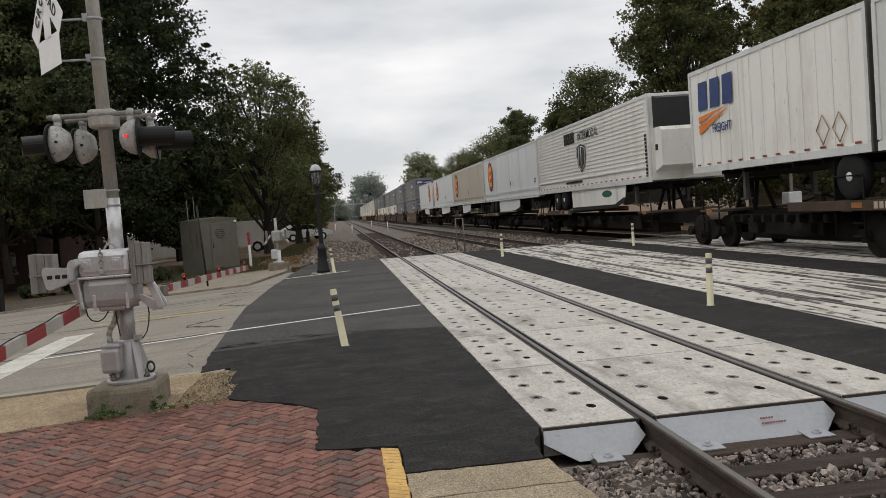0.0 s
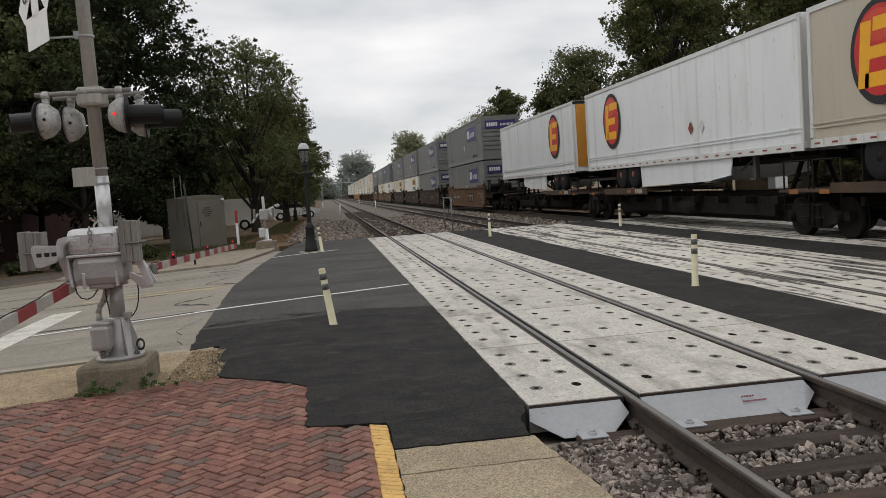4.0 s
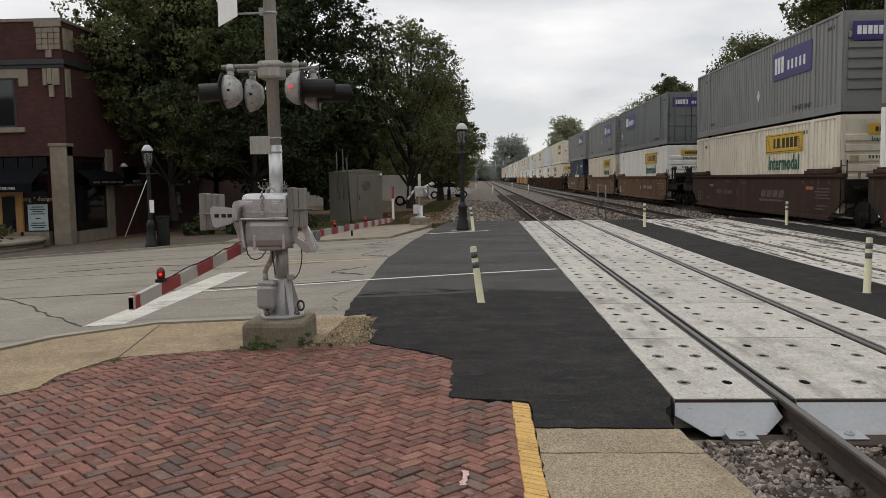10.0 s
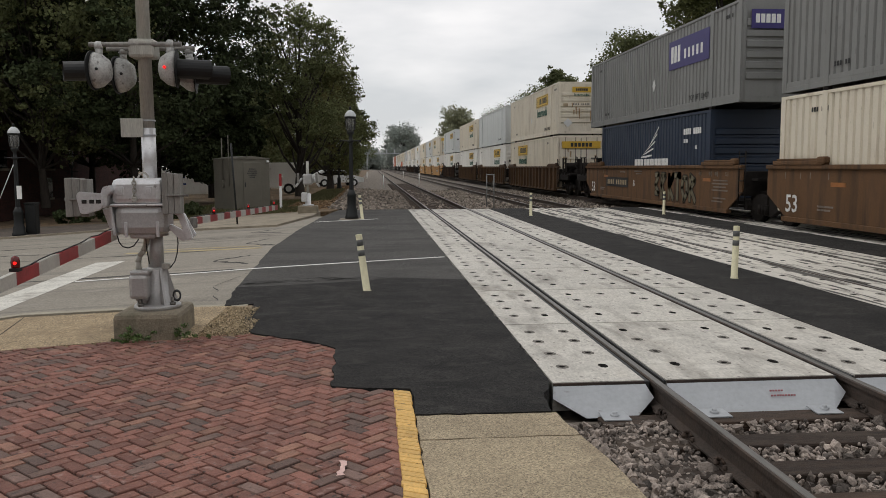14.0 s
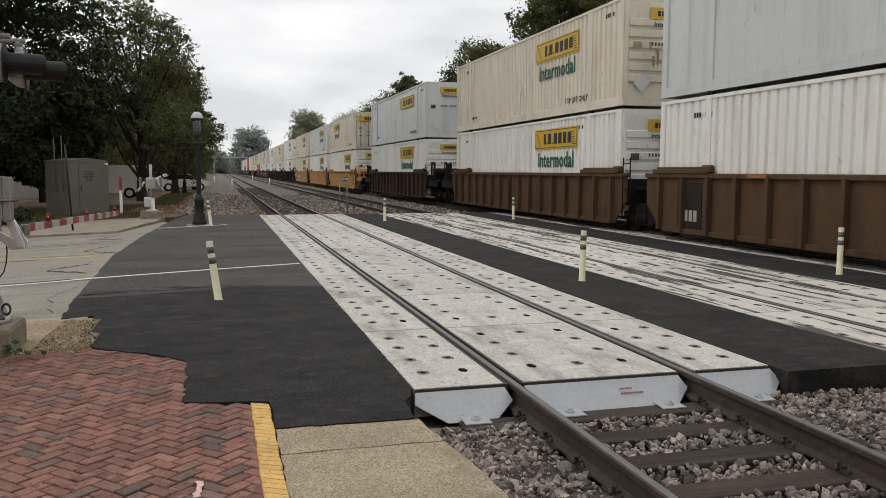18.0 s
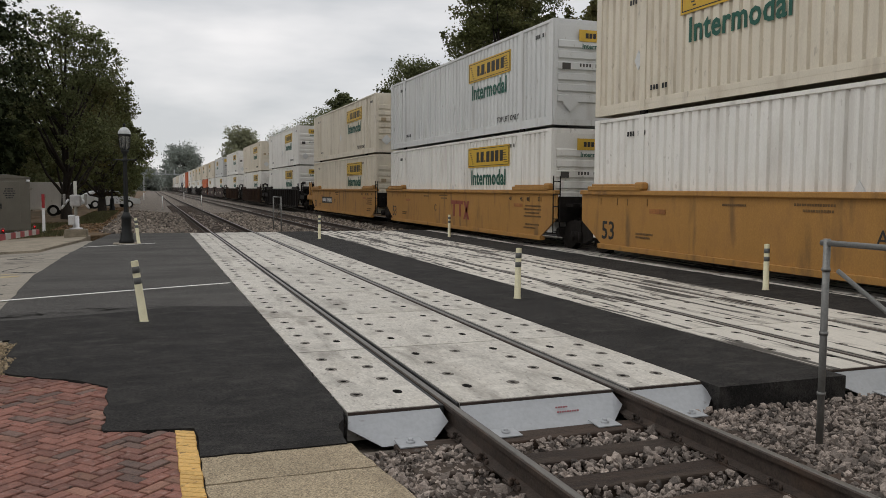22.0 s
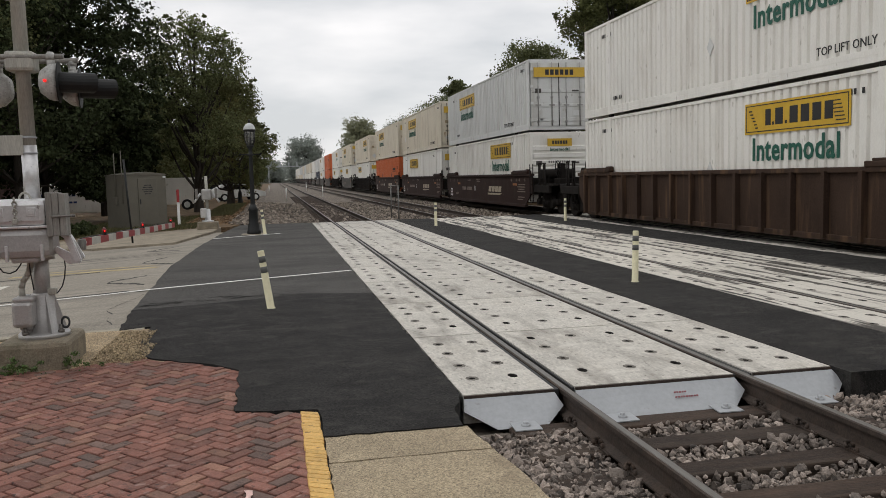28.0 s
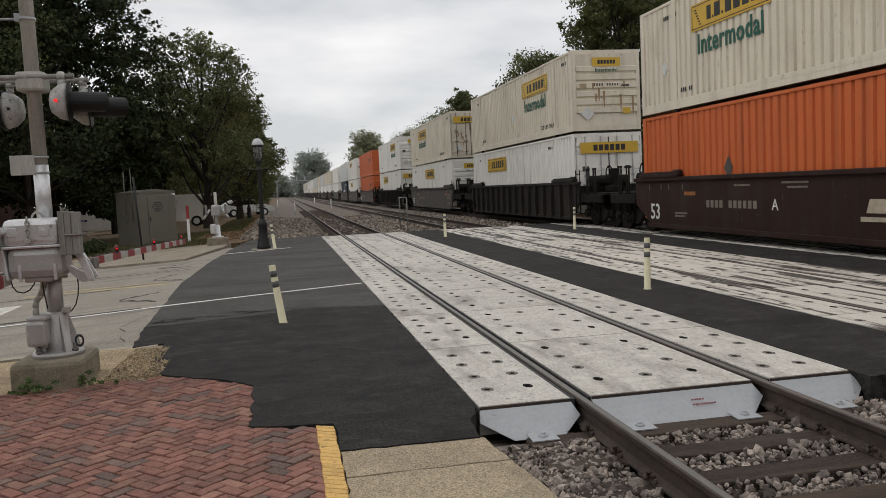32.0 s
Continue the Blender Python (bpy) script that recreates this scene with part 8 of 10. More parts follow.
def gate_arm(root, tip, h0, h1, w0, w1, cuts, lights, label, first="red", k=0.62):
    """A striped box-section arm with small red lamps on its top; cuts are the ends of its bands."""
    arm = sp("gate_arm", tube(B(), root, Vector(root) + (Vector(tip) - Vector(root)) * 0.02, 0.03, n=8), "steel_paint", label)
    a, b = Vector(root), Vector(tip)
    d = (b - a).normalized()
    side = Vector((d.y, -d.x, 0)).normalized()
    kinds = [first, "arm_white" if first == "red" else "red"]
    for i, (f0, f1) in enumerate(zip(cuts, cuts[1:])):
        bm = B()
        vs = []
        for f in (f0, f1):
            c = a + (b - a) * f
            h = h0 + (h1 - h0) * f
            w = w0 + (w1 - w0) * f
            vs.append([bm.verts.new(c + side * sx * w + Vector((0, 0, sz * h / 2))) for sx, sz in ((-1, -1), (1, -1), (1, 1), (-1, 1))])
        for q in range(4):
            bm.faces.new((vs[0][q], vs[0][(q + 1) % 4], vs[1][(q + 1) % 4], vs[1][q]))
        if i == 0:
            bm.faces.new(vs[0][::-1])
        if i == len(cuts) - 2:
            # the hollow end, shade painted into its inside
            inner = [bm.verts.new(v.co * 0.84 + b * 0.16) for v in vs[1]]
            deep = [bm.verts.new(v.co - d * 0.12) for v in inner]
            for q in range(4):
                r = (q + 1) % 4
                bm.faces.new((vs[1][q], vs[1][r], inner[r], inner[q]))
                bm.faces.new((inner[q], inner[r], deep[r], deep[q])).material_index = 1
            bm.faces.new(deep).material_index = 1
        me = mesh_of("stripe", bm, kinds[i % 2])
        me.materials.append(M["pocket"])
        part("stripe", me, kinds[i % 2], arm)
    for f in lights:
        c = a + (b - a) * f + Vector((0, 0, (h0 + (h1 - h0) * f) / 2))
        part("lamp_foot", box(B(), c.x - 0.05 * k, c.x + 0.05 * k, c.y - 0.07 * k, c.y + 0.07 * k, c.z, c.z + 0.04 * k), "black_metal", arm)
        part("arm_lamp", lathe(B(), [(0.042 * k, 0.03 * k), (0.052 * k, 0.06 * k), (0.055 * k, 0.12 * k), (0.046 * k, 0.165 * k), (0.02 * k, 0.19 * k)], 14, c), "red_glass", arm, "red gate arm lamp")
        bm = B()
        tube(bm, c + Vector((0.014 * k, -0.048 * k, 0.105 * k)), c + Vector((0.016 * k, -0.060 * k, 0.105 * k)), 0.020 * k, n=10)
        part("lit_lens", bm, "red_lamp", arm, "lit red lens")
    bm = B()
    rnd = random.Random(3)
    prev = a + Vector((0, 0, h0 / 2 + 0.005))
    for i in range(1, 13):
        f = i / 12 * max(lights)
        q = a + (b - a) * f + Vector((rnd.uniform(-0.012, 0.012), 0, (h0 + (h1 - h0) * f) / 2 + rnd.uniform(0.003, 0.014)))
        tube(bm, prev, q, 0.005, n=5)
        prev = q
    tagged(part("lamp_cable", bm, "rubber", arm), kind="stuff")
    return arm


gate_arm((-0.35, -0.10, 1.00), (0.19, -4.05, 1.012), 0.105, 0.072, 0.022, 0.014, (0.0, 0.09, 0.28, 0.443, 0.594, 0.728, 0.851, 0.968, 0.991, 1.0), (0.838,), "red and white striped sidewalk gate arm, lowered", "arm_white", 0.47)
gate_arm((0.34, 0.1, 1.10), (0.38, 7.0, 0.90), 0.072, 0.085, 0.018, 0.018, [i / 17 for i in range(18)], (0.16, 0.52, 0.94), "red and white striped road gate arm, lowered", "red", 0.42)


# ---- far mechanism, cabinet, street lamps ----
def far_stand(x, y):
    s = empty("gate_mechanism", "silver gate mechanism on a short post with a concrete block", "crossing gate", at=(x, y, fall(x) + 0.0))
    part("foundation", box(B(), -0.34, 0.34, -0.3, 0.3, -0.1, 0.28, 0.03), "block", s)
    part("base_casting", lathe(B(), [(0.2, 0.28), (0.2, 0.32), (0.10, 0.34), (0.10, 0.7), (0.07, 0.72)], 14), "steel_paint", s)
    part("junction_box", box(B(), -0.22, -0.02, -0.2, 0.0, 0.42, 0.75, 0.03), "steel_paint", s)
    part("post", tube(B(), (0, 0, 0.6), (0, 0, 1.84), 0.05, n=12), "pole", s)
    part("mechanism_cover", box(B(), -0.16, 0.16, -0.2, 0.16, 1.02, 1.40, 0.05), "steel_case", s)
    for sx in (-1, 1):
        part("counterweight", box(B(), sx * 0.32 - 0.035, sx * 0.32 + 0.035, -0.25, -0.05, 1.08, 1.42, 0.01), "weight", s)
        part("lever", tube(B(), (sx * 0.2, 0, 1.25), (sx * 0.42, -0.1, 0.95), 0.04, n=8), "steel_paint", s)
    return s


far_stand(-2.07, 29.2)

cab = empty("signal_cabinet", "beige steel signal equipment cabinet with a low gabled roof", "cabinet", at=(-5.35, 35.6, fall(-4.75)))
cab.rotation_euler.z = radians(42)
cab.scale = (0.9, 0.9, 1.0)
part("body", box(B(), -0.98, 0.98, -0.85, 0.85, -0.05, 2.12, 0.01), "cabinet", cab)
bm = B()
a = [bm.verts.new((x, -0.88, z)) for x, z in ((-1.0, 2.11), (1.0, 2.11), (1.0, 2.15), (0, 2.25), (-1.0, 2.15))]
b = [bm.verts.new((v.co.x, 0.88, v.co.z)) for v in a]
bm.faces.new(a)
bm.faces.new(b[::-1])
for i in range(5):
    bm.faces.new((a[i], b[i], b[(i + 1) % 5], a[(i + 1) % 5]))
part("roof", bm, "cabinet", cab)
d = part("door", box(B(), -0.48, 0.48, -0.885, -0.85, 0.12, 1.98, 0.01), "cabinet", cab)
part("door_handle", box(B(), -0.42, -0.38, -0.92, -0.885, 0.95, 1.15, 0.006), "frame_dark", d)
bm = B()
for r, n in enumerate((6, 8, 9, 7, 5)):
    for i in range(n):
        box(bm, -0.03 * n + i * 0.062, -0.03 * n + i * 0.062 + 0.042, -0.890, -0.884, 1.68 - r * 0.085, 1.725 - r * 0.085)
tagged(part("door_lines", bm, "frame_dark", d, "five short lines of dark lettering"), kind="stuff")
part("meter_box", box(B(), -1.12, -1.0, -0.1, 0.1, 0.95, 1.25, 0.01), "cabinet", cab)
for p0, p1, r in (((-1.04, 0, 1.25), (-1.04, 0, 3.0), 0.025), ((-1.01, -0.5, 1.0), (-1.01, -0.5, 3.1), 0.02), ((1.0, -0.6, 0.4), (1.0, -0.6, 2.0), 0.02)):
    part("conduit", tube(B(), p0, p1, r, n=8), "cabinet", cab)
part("cabinet_lamp", box(B(), 0.8, 0.92, -0.95, -0.85, 1.98, 2.06, 0.01), "white", cab)


def street_lamp(x, y, scale=1.0, label="black cast-iron street lamp with a glass lantern", z=None):
    """A fluted iron post on a stepped base, with a cross bar and a lantern under a white cap."""
    s = empty("street_lamp", label, "street lamp", "street lamps", at=(x, y, fall(x) if z is None else z))
    part("base", lathe(B(), [(0.21, 0), (0.21, 0.10), (0.18, 0.14), (0.17, 0.30), (0.14, 0.36), (0.135, 0.72), (0.155, 0.76), (0.12, 0.82), (0.085, 0.92)], 16), "black_metal", s)
    bm = B()
    n = 16
    rings = []
    for zz, r in ((0.9, 0.075), (1.6, 0.068), (2.4, 0.058)):
        rings.append([bm.verts.new(((r if i % 2 else r * 0.85) * math.cos(2 * math.pi * i / n), (r if i % 2 else r * 0.85) * math.sin(2 * math.pi * i / n), zz)) for i in range(n)])
    for a, b in zip(rings, rings[1:]):
        for i in range(n):
            bm.faces.new((a[i], a[(i + 1) % n], b[(i + 1) % n], b[i]))
    part("shaft", bm, "black_metal", s)
    bm = B()
    lathe(bm, [(0.06, 2.38), (0.10, 2.42), (0.06, 2.47), (0.05, 2.60), (0.11, 2.68), (0.11, 2.72), (0.03, 2.74)], 16)
    tube(bm, (-0.30, 0, 2.44), (0.30, 0, 2.44), 0.016, n=8)
    for sx in (-1, 1):
        lathe(bm, [(0.001, 2.40), (0.03, 2.44), (0.001, 2.48)], 8, (sx * 0.30, 0, 0))
    part("collar", bm, "black_metal", s)
    part("lantern_glass", lathe(B(), [(0.09, 2.72), (0.135, 2.82), (0.15, 3.05), (0.145, 3.18)], 16), "clear_glass", s, "milky glass lantern")
    bm = B()
    lathe(bm, [(0.16, 3.13), (0.178, 3.14), (0.178, 3.185), (0.16, 3.19)], 18)
    for i in range(8):
        a = i * math.pi / 4 + 0.2
        pts = [(0.095, 2.72), (0.142, 2.82), (0.157, 3.05), (0.152, 3.18)]
        for (r0, z0), (r1, z1) in zip(pts, pts[1:]):
            tube(bm, (r0 * math.cos(a), r0 * math.sin(a), z0), (r1 * math.cos(a), r1 * math.sin(a), z1), 0.010, n=5)
    lathe(bm, [(0.045, 2.73), (0.05, 2.90), (0.02, 2.96), (0.001, 2.97)], 10)
    part("lantern_cage", bm, "black_metal", s)
    part("cap", lathe(B(), [(0.175, 3.17), (0.18, 3.20), (0.16, 3.27), (0.10, 3.35), (0.04, 3.38), (0.001, 3.385)], 18), "lamp_cap", s, "pale weathered lantern cap")
    part("finial", lathe(B(), [(0.03, 3.37), (0.03, 3.42), (0.045, 3.45), (0.001, 3.50)], 10), "black_metal", s)
    s.scale = (scale, scale, scale)
    return s


street_lamp(-0.45, 25.75)
street_lamp(-10.54, 25.84, 0.98, "black cast-iron street lamp on the far sidewalk corner")
street_lamp(-13.9, 40.0, 0.85, "black iron street lamp beside the brick building")
street_lamp(-2.3, 62.0, 1.0, "black iron street lamp on the verge", 0.0)
bm = B()
box(bm, -0.83, -0.07, 25.4, 26.1, -0.1, 0.02, 0.02)
single("lamp_footing", bm, "concrete", "small square concrete lamp footing", "footing")
# notice and prop on the far lamp, boxes at its foot
bm = B()
box(bm, -10.46, -10.32, 25.62, 25.64, 0.72, 1.12)
single("notice", bm, "white", "small white notice strapped to the lamp post", "sign")
bm = B()
tube(bm, (-10.54, 25.69, 1.75), (-11.40, 25.84, -0.05), 0.012, n=8)
single("leaning_pole", bm, "c_lgrey", "pale thin pole leaning against the lamp post", "pole")
bm = B()
box(bm, -10.42, -10.10, 26.0, 26.3, fall(-10) + 0.02, fall(-10) + 0.95, 0.02)
box(bm, -10.44, -10.08, 25.98, 26.32, fall(-10) + 0.95, fall(-10) + 0.99, 0.01)
box(bm, -10.39, -10.13, 25.985, 26.0, fall(-10) + 0.12, fall(-10) + 0.86, 0.006)
single("utility_box", bm, "black_metal", "dark steel utility pedestal at the lamp's foot", "utility box")
bm = B()
tube(bm, (-3.84, 24.84, -0.05), (-3.97, 24.9, 2.35), 0.028, n=8)
single("sign_post", bm, "black_metal", "thin black post at the kerb", "post")
st = empty("marker_stick", "upright white and red marker stick", "marker", at=(-3.49, 33.44, fall(-3.49)))
part("white_length", box(B(), -0.05, 0.05, -0.02, 0.02, 0, 0.95), "white", st)
part("red_top", box(B(), -0.05, 0.05, -0.02, 0.02, 0.95, 1.45), "red", st)


def rail_frame(x, y0, y1):
    """A pipe barrier between two tracks."""
    f = empty("pipe_barrier", "galvanised pipe barrier standing between the tracks", "barrier", "pipe barriers", at=(x, y0, 0))
    L = y1 - y0
    part("post", tube(B(), (0, 0, -0.3), (0, 0, 1.30), 0.026, n=12), "barrier_steel", f)
    part("post", tube(B(), (0, L, -0.3), (0, L, 1.30), 0.026, n=12), "barrier_steel", f)
    part("top_rail", tube(B(), (0, -0.05 if L > 0 else 0.05, 1.27), (0, L, 1.27), 0.021, n=12), "barrier_steel", f)
    part("brace", tube(B(), (0, L * 0.05, 1.08), (0, L * 0.75, 0.25), 0.017, n=10), "barrier_steel", f)
    for z in (0.18, 0.62, 1.08):
        part("clamp", lathe(B(), [(0.026, z - 0.012), (0.032, z - 0.012), (0.032, z + 0.012), (0.026, z + 0.012)], 12), "barrier_steel", f)
    return f


rail_frame(4.76, 4.70, 2.55)
rail_frame(5.24, 33.8, 36.0)


# ---- brick shop on the corner ----
def brick_wall_material(name, colour):
    m = material(name, colour, 0.9, vary=0.2, scale=1.5, fine=20, bump=0.0)
    n, l = m.node_tree.nodes, m.node_tree.links
    b = n["Principled BSDF"]
    co = n.new("ShaderNodeTexCoord")
    sep = n.new("ShaderNodeSeparateXYZ")
    l.new(co.outputs["Object"], sep.inputs[0])
    add = n.new("ShaderNodeMath")
    l.new(sep.outputs[0], add.inputs[0])
    l.new(sep.outputs[1], add.inputs[1])
    cmb = n.new("ShaderNodeCombineXYZ")
    l.new(add.outputs[0], cmb.inputs[0])
    l.new(sep.outputs[2], cmb.inputs[1])
    br = n.new("ShaderNodeTexBrick")
    br.inputs["Scale"].default_value = 1.0
    br.inputs["Brick Width"].default_value, br.inputs["Row Height"].default_value, br.inputs["Mortar Size"].default_value = 0.215, 0.075, 0.008
    br.inputs["Color1"].default_value, br.inputs["Color2"].default_value, br.inputs["Mortar"].default_value = (1.25, 1.15, 1.1, 1), (0.7, 0.75, 0.8, 1), (0.75, 0.9, 0.9, 1)
    l.new(cmb.outputs[0], br.inputs["Vector"])
    mul = n.new("ShaderNodeMix")
    mul.data_type, mul.blend_type = "RGBA", "MULTIPLY"
    mul.inputs[0].default_value = 1.0
    old = b.inputs["Base Color"].links[0].from_socket
    l.new(old, mul.inputs[6])
    l.new(br.outputs[0], mul.inputs[7])
    l.new(mul.outputs[2], b.inputs["Base Color"])
    bp = n.new("ShaderNodeBump")
    bp.inputs["Strength"].default_value, bp.inputs["Distance"].default_value = 0.6, 0.01
    l.new(br.outputs["Fac"], bp.inputs["Height"])
    bp.invert = True
    l.new(bp.outputs[0], b.inputs["Normal"])
    return m


M["facade"] = brick_wall_material("facade_brick_courses", (0.054, 0.018, 0.014))
M["church"] = brick_wall_material("tan_stone_courses", (0.135, 0.108, 0.068))
M["poster_blue"] = material("pale_blue_paper", (0.36, 0.45, 0.46), 0.6, vary=0.1)
shop = empty("brick_shop", "two-storey dark red brick shop with limestone trim and black awning", "building", at=(-15.89, 31.14, -0.72))
FX, FZ = -15.7, -0.72      # the corner


def sh(name, bm, mat, label="", parent=None):
    return part(name, bm, mat, parent or shop, label)


# in the shop's space: x runs left from the corner (negative), z from the sidewalk
bm = B()
box(bm, -20, 0, 0, 0.3, 3.50, 8.62)
sh("front_wall", bm, "facade", "dark red brick front wall")
bm = B()
for x0, x1, z0, z1 in ((-20, -5.55, 0, 3.5), (-5.55, -0.9, 0, 0.55)):
    box(bm, x0, x1, 0.0, 0.3, z0, z1)
sh("front_base", bm, "limestone")
bm = B()
box(bm, -0.3, 0, 0.3, 3.4, 3.5, 8.62)
box(bm, -0.3, 0, 3.4, 26, 0, 8.62)
sh("side_wall", bm, "facade", "dark red brick side wall")
sh("back_body", box(B(), -20, -0.32, 0.32, 26, 0, 8.4), "facade")
sh("parapet_cap", box(B(), -20.05, 0.06, -0.06, 0.4, 8.62, 8.74, 0.01), "limestone")
sh("parapet_cap", box(B(), -0.4, 0.06, 0.4, 26, 8.62, 8.72, 0.01), "limestone")
bm = B()
box(bm, -20, 0.14, -0.16, 0.0, 6.98, 7.18, 0.02)
box(bm, -20, 0.08, -0.09, 0.0, 6.86, 6.98)
sh("cornice", bm, "frame_dark", "dark weathered cornice")
sh("cornice", box(B(), 0.0, 0.14, 0.0, 26, 6.98, 7.18, 0.02), "frame_dark")
sh("lintel", box(B(), -20, -1.38, -0.05, 0.0, 6.50, 6.86, 0.005), "limestone", "pale limestone lintel")
sh("lintel", box(B(), -1.75, -1.38, -0.05, 0.0, 6.18, 6.50, 0.005), "limestone")
sh("sill", box(B(), -20, -1.6, -0.10, 0.0, 4.42, 4.62, 0.01), "limestone", "pale limestone sill")
for i in range(9):
    x1 = -1.95 - i * 1.32
    w = empty("window")
    w.parent = shop
    part("window_frame", box(B(), x1 - 1.32, x1 + 0.02, -0.012, 0.0, 4.62, 6.50), "frame_dark", w)
    part("pane", box(B(), x1 - 1.06, x1 - 0.06, -0.018, -0.012, 4.70, 6.42), "dark_glass", w)
    bm = B()
    for dx in (0.0, 0.17):
        box(bm, x1 - 1.27 + dx, x1 - 1.22 + dx, -0.05, -0.012, 4.62, 6.48)
    box(bm, x1 - 1.27, x1 - 1.05, -0.05, -0.012, 6.40, 6.48)
    box(bm, x1 - 1.27, x1 - 1.05, -0.05, -0.012, 4.62, 4.72)
    part("mullion", bm, "c_lgrey", w, "pale double mullion")
for z in (7.75,):
    for r in range(4):
        for c in range(4):
            sh("carved_stone", box(B(), -0.95 + c * 0.235, -0.95 + c * 0.235 + 0.215, -0.07 - 0.01 * ((r + c) % 2), 0.0, 7.55 + r * 0.21, 7.55 + r * 0.21 + 0.195, 0.012), "limestone")
    sh("carved_cap", box(B(), -1.0, 0.04, -0.10, 0.0, 8.40, 8.62, 0.01), "limestone")
    sh("carved_drop", box(B(), -0.62, -0.38, -0.06, 0.0, 7.25, 7.55, 0.01), "limestone")
    for c in range(3):
        sh("side_carving", box(B(), 0.0, 0.07, 0.1 + c * 0.25, 0.32 + c * 0.25, 7.55, 8.38, 0.01), "limestone")
for x0, x1, z0, z1 in ((-0.78, -0.62, 6.2, 6.84), (-0.60, -0.42, 6.25, 6.86), (-0.40, -0.12, 6.2, 6.84), (-0.56, -0.36, 5.75, 6.2)):
    sh("stone_corbel", box(B(), x0, x1, -0.08, 0.0, z0, z1, 0.015), "limestone")
sh("stone_corbel", box(B(), 0.0, 0.08, 0.1, 0.45, 5.75, 6.84, 0.015), "limestone")
bm = B()
box(bm, -0.68, 0.0, -0.05, 0.45, 0.0, 3.86, 0.02)
box(bm, -0.72, 0.03, -0.09, 0.48, 3.86, 3.98, 0.02)
sh("corner_pier", bm, "limestone", "pale limestone corner pier")
sh("side_pier", box(B(), -0.05, 0.08, 3.2, 3.75, 0, 3.86, 0.01), "limestone", "pale limestone pier")
sh("shop_window", box(B(), -0.06, -0.03, 0.62, 3.2, 0.55, 3.3), "dark_glass", "dark shop window in the side wall")
sh("side_sill", box(B(), -0.1, 0.02, 0.62, 3.2, 0.0, 0.52, 0.01), "limestone")
sh("shop_window", box(B(), -5.5, -0.92, 0.10, 0.13, 0.55, 2.5), "dark_glass", "dark shop window")
for i in range(8):
    sh("transom_pane", box(B(), -5.5 + i * 0.58 + 0.02, -5.5 + (i + 1) * 0.58 - 0.02, 0.06, 0.10, 2.9, 3.46), "dark_glass")
sh("transom_bar", box(B(), -5.55, -0.88, 0.02, 0.12, 2.80, 2.90), "frame_dark")
for x0 in (-3.80, -2.90):
    d = sh("shop_door", box(B(), x0, x0 + 0.86, 0.02, 0.09, 0.02, 2.12, 0.01), "wood_door", "ochre wooden door with a dark pane")
    sh("door_pane", box(B(), x0 + 0.17, x0 + 0.69, 0.005, 0.02, 0.3, 1.95), "dark_glass", "", d)
sh("door_surround", box(B(), -3.92, -3.80, 0.0, 0.1, 0.0, 2.2), "wood_door")
sh("door_surround", box(B(), -2.04, -1.92, 0.0, 0.1, 0.0, 2.2), "wood_door")
bm = B()
pr = [(-0.02, 3.05), (-1.0, 2.45), (-1.0, 2.12), (-0.98, 2.12), (-0.97, 2.42), (-0.02, 3.0)]
a = [bm.verts.new((-5.9, y, z)) for y, z in pr]
b = [bm.verts.new((-0.95, y, z)) for y, z in pr]
bm.faces.new(a)
bm.faces.new(b[::-1])
for i in range(6):
    bm.faces.new((a[i], a[(i + 1) % 6], b[(i + 1) % 6], b[i]))
aw = sh("awning", bm, "awning", "black fabric awning with white letters")
for word, size, at_x in (("P", 0.215, -4.46), ("LUMBING", 0.155, -4.02), ("H", 0.215, -3.47), ("EATING", 0.155, -3.11), ("&", 0.215, -2.62), ("C", 0.215, -2.31), ("OOLING", 0.155, -1.90)):
    lettering(word, size, "logo_white", aw, on_end(at_x, -1.012, 2.22), "lettering_word", 1.12)
lettering("plumbing * design", 0.24, "emblem_tan", shop, on_end(-1.60, 0.09, 1.76), "lettering_word", 1.0)
bm = B()
box(bm, -1.75, -0.95, 0.075, 0.095, 0.60, 1.62)
no = sh("poster", bm, "poster_blue", "pale poster with grey lines in the shop window")
bm = B()
for r, n in enumerate((7, 9, 6, 8, 0, 3, 0, 8, 9, 7)):
    if n:
        box(bm, -1.35 - n * 0.035, -1.35 + n * 0.035, 0.070, 0.074, 1.50 - r * 0.09, 1.54 - r * 0.09)
tagged(sh("poster_print", bm, "frame_dark", "", no), kind="stuff")
bm = B()
pr = [(0.02, 2.95), (0.52, 2.58), (0.52, 2.32), (0.50, 2.32), (0.49, 2.55), (0.02, 2.90)]
a = [bm.verts.new((x_, 0.62, z)) for x_, z in pr]
b = [bm.verts.new((x_, 3.95, z)) for x_, z in pr]
bm.faces.new(a)
bm.faces.new(b[::-1])
for i in range(6):
    bm.faces.new((a[i], a[(i + 1) % 6], b[(i + 1) % 6], b[i]))
sa = sh("side_awning", bm, "awning", "black fabric awning over the side window")
bm = B()
for i in range(22):
    if i % 6 != 5:
        box(bm, 0.521, 0.526, 0.95 + i * 0.125, 1.03 + i * 0.125, 2.41, 2.49)
tagged(sh("awning_lettering", bm, "stencil_dim", "", sa), kind="stuff")
for y in (4.35, 13.6):
    wl_ = sh("wall_lamp", tube(B(), (0.0, y, 3.30), (0.28, y, 3.30), 0.02, n=8), "black_metal", "gooseneck wall lamp with a white dome shade")
    sh("shade", lathe(B(), [(0.17, 3.12), (0.16, 3.17), (0.10, 3.25), (0.03, 3.29), (0.001, 3.30)], 14, (0.28, y, 0)), "white", "", wl_)
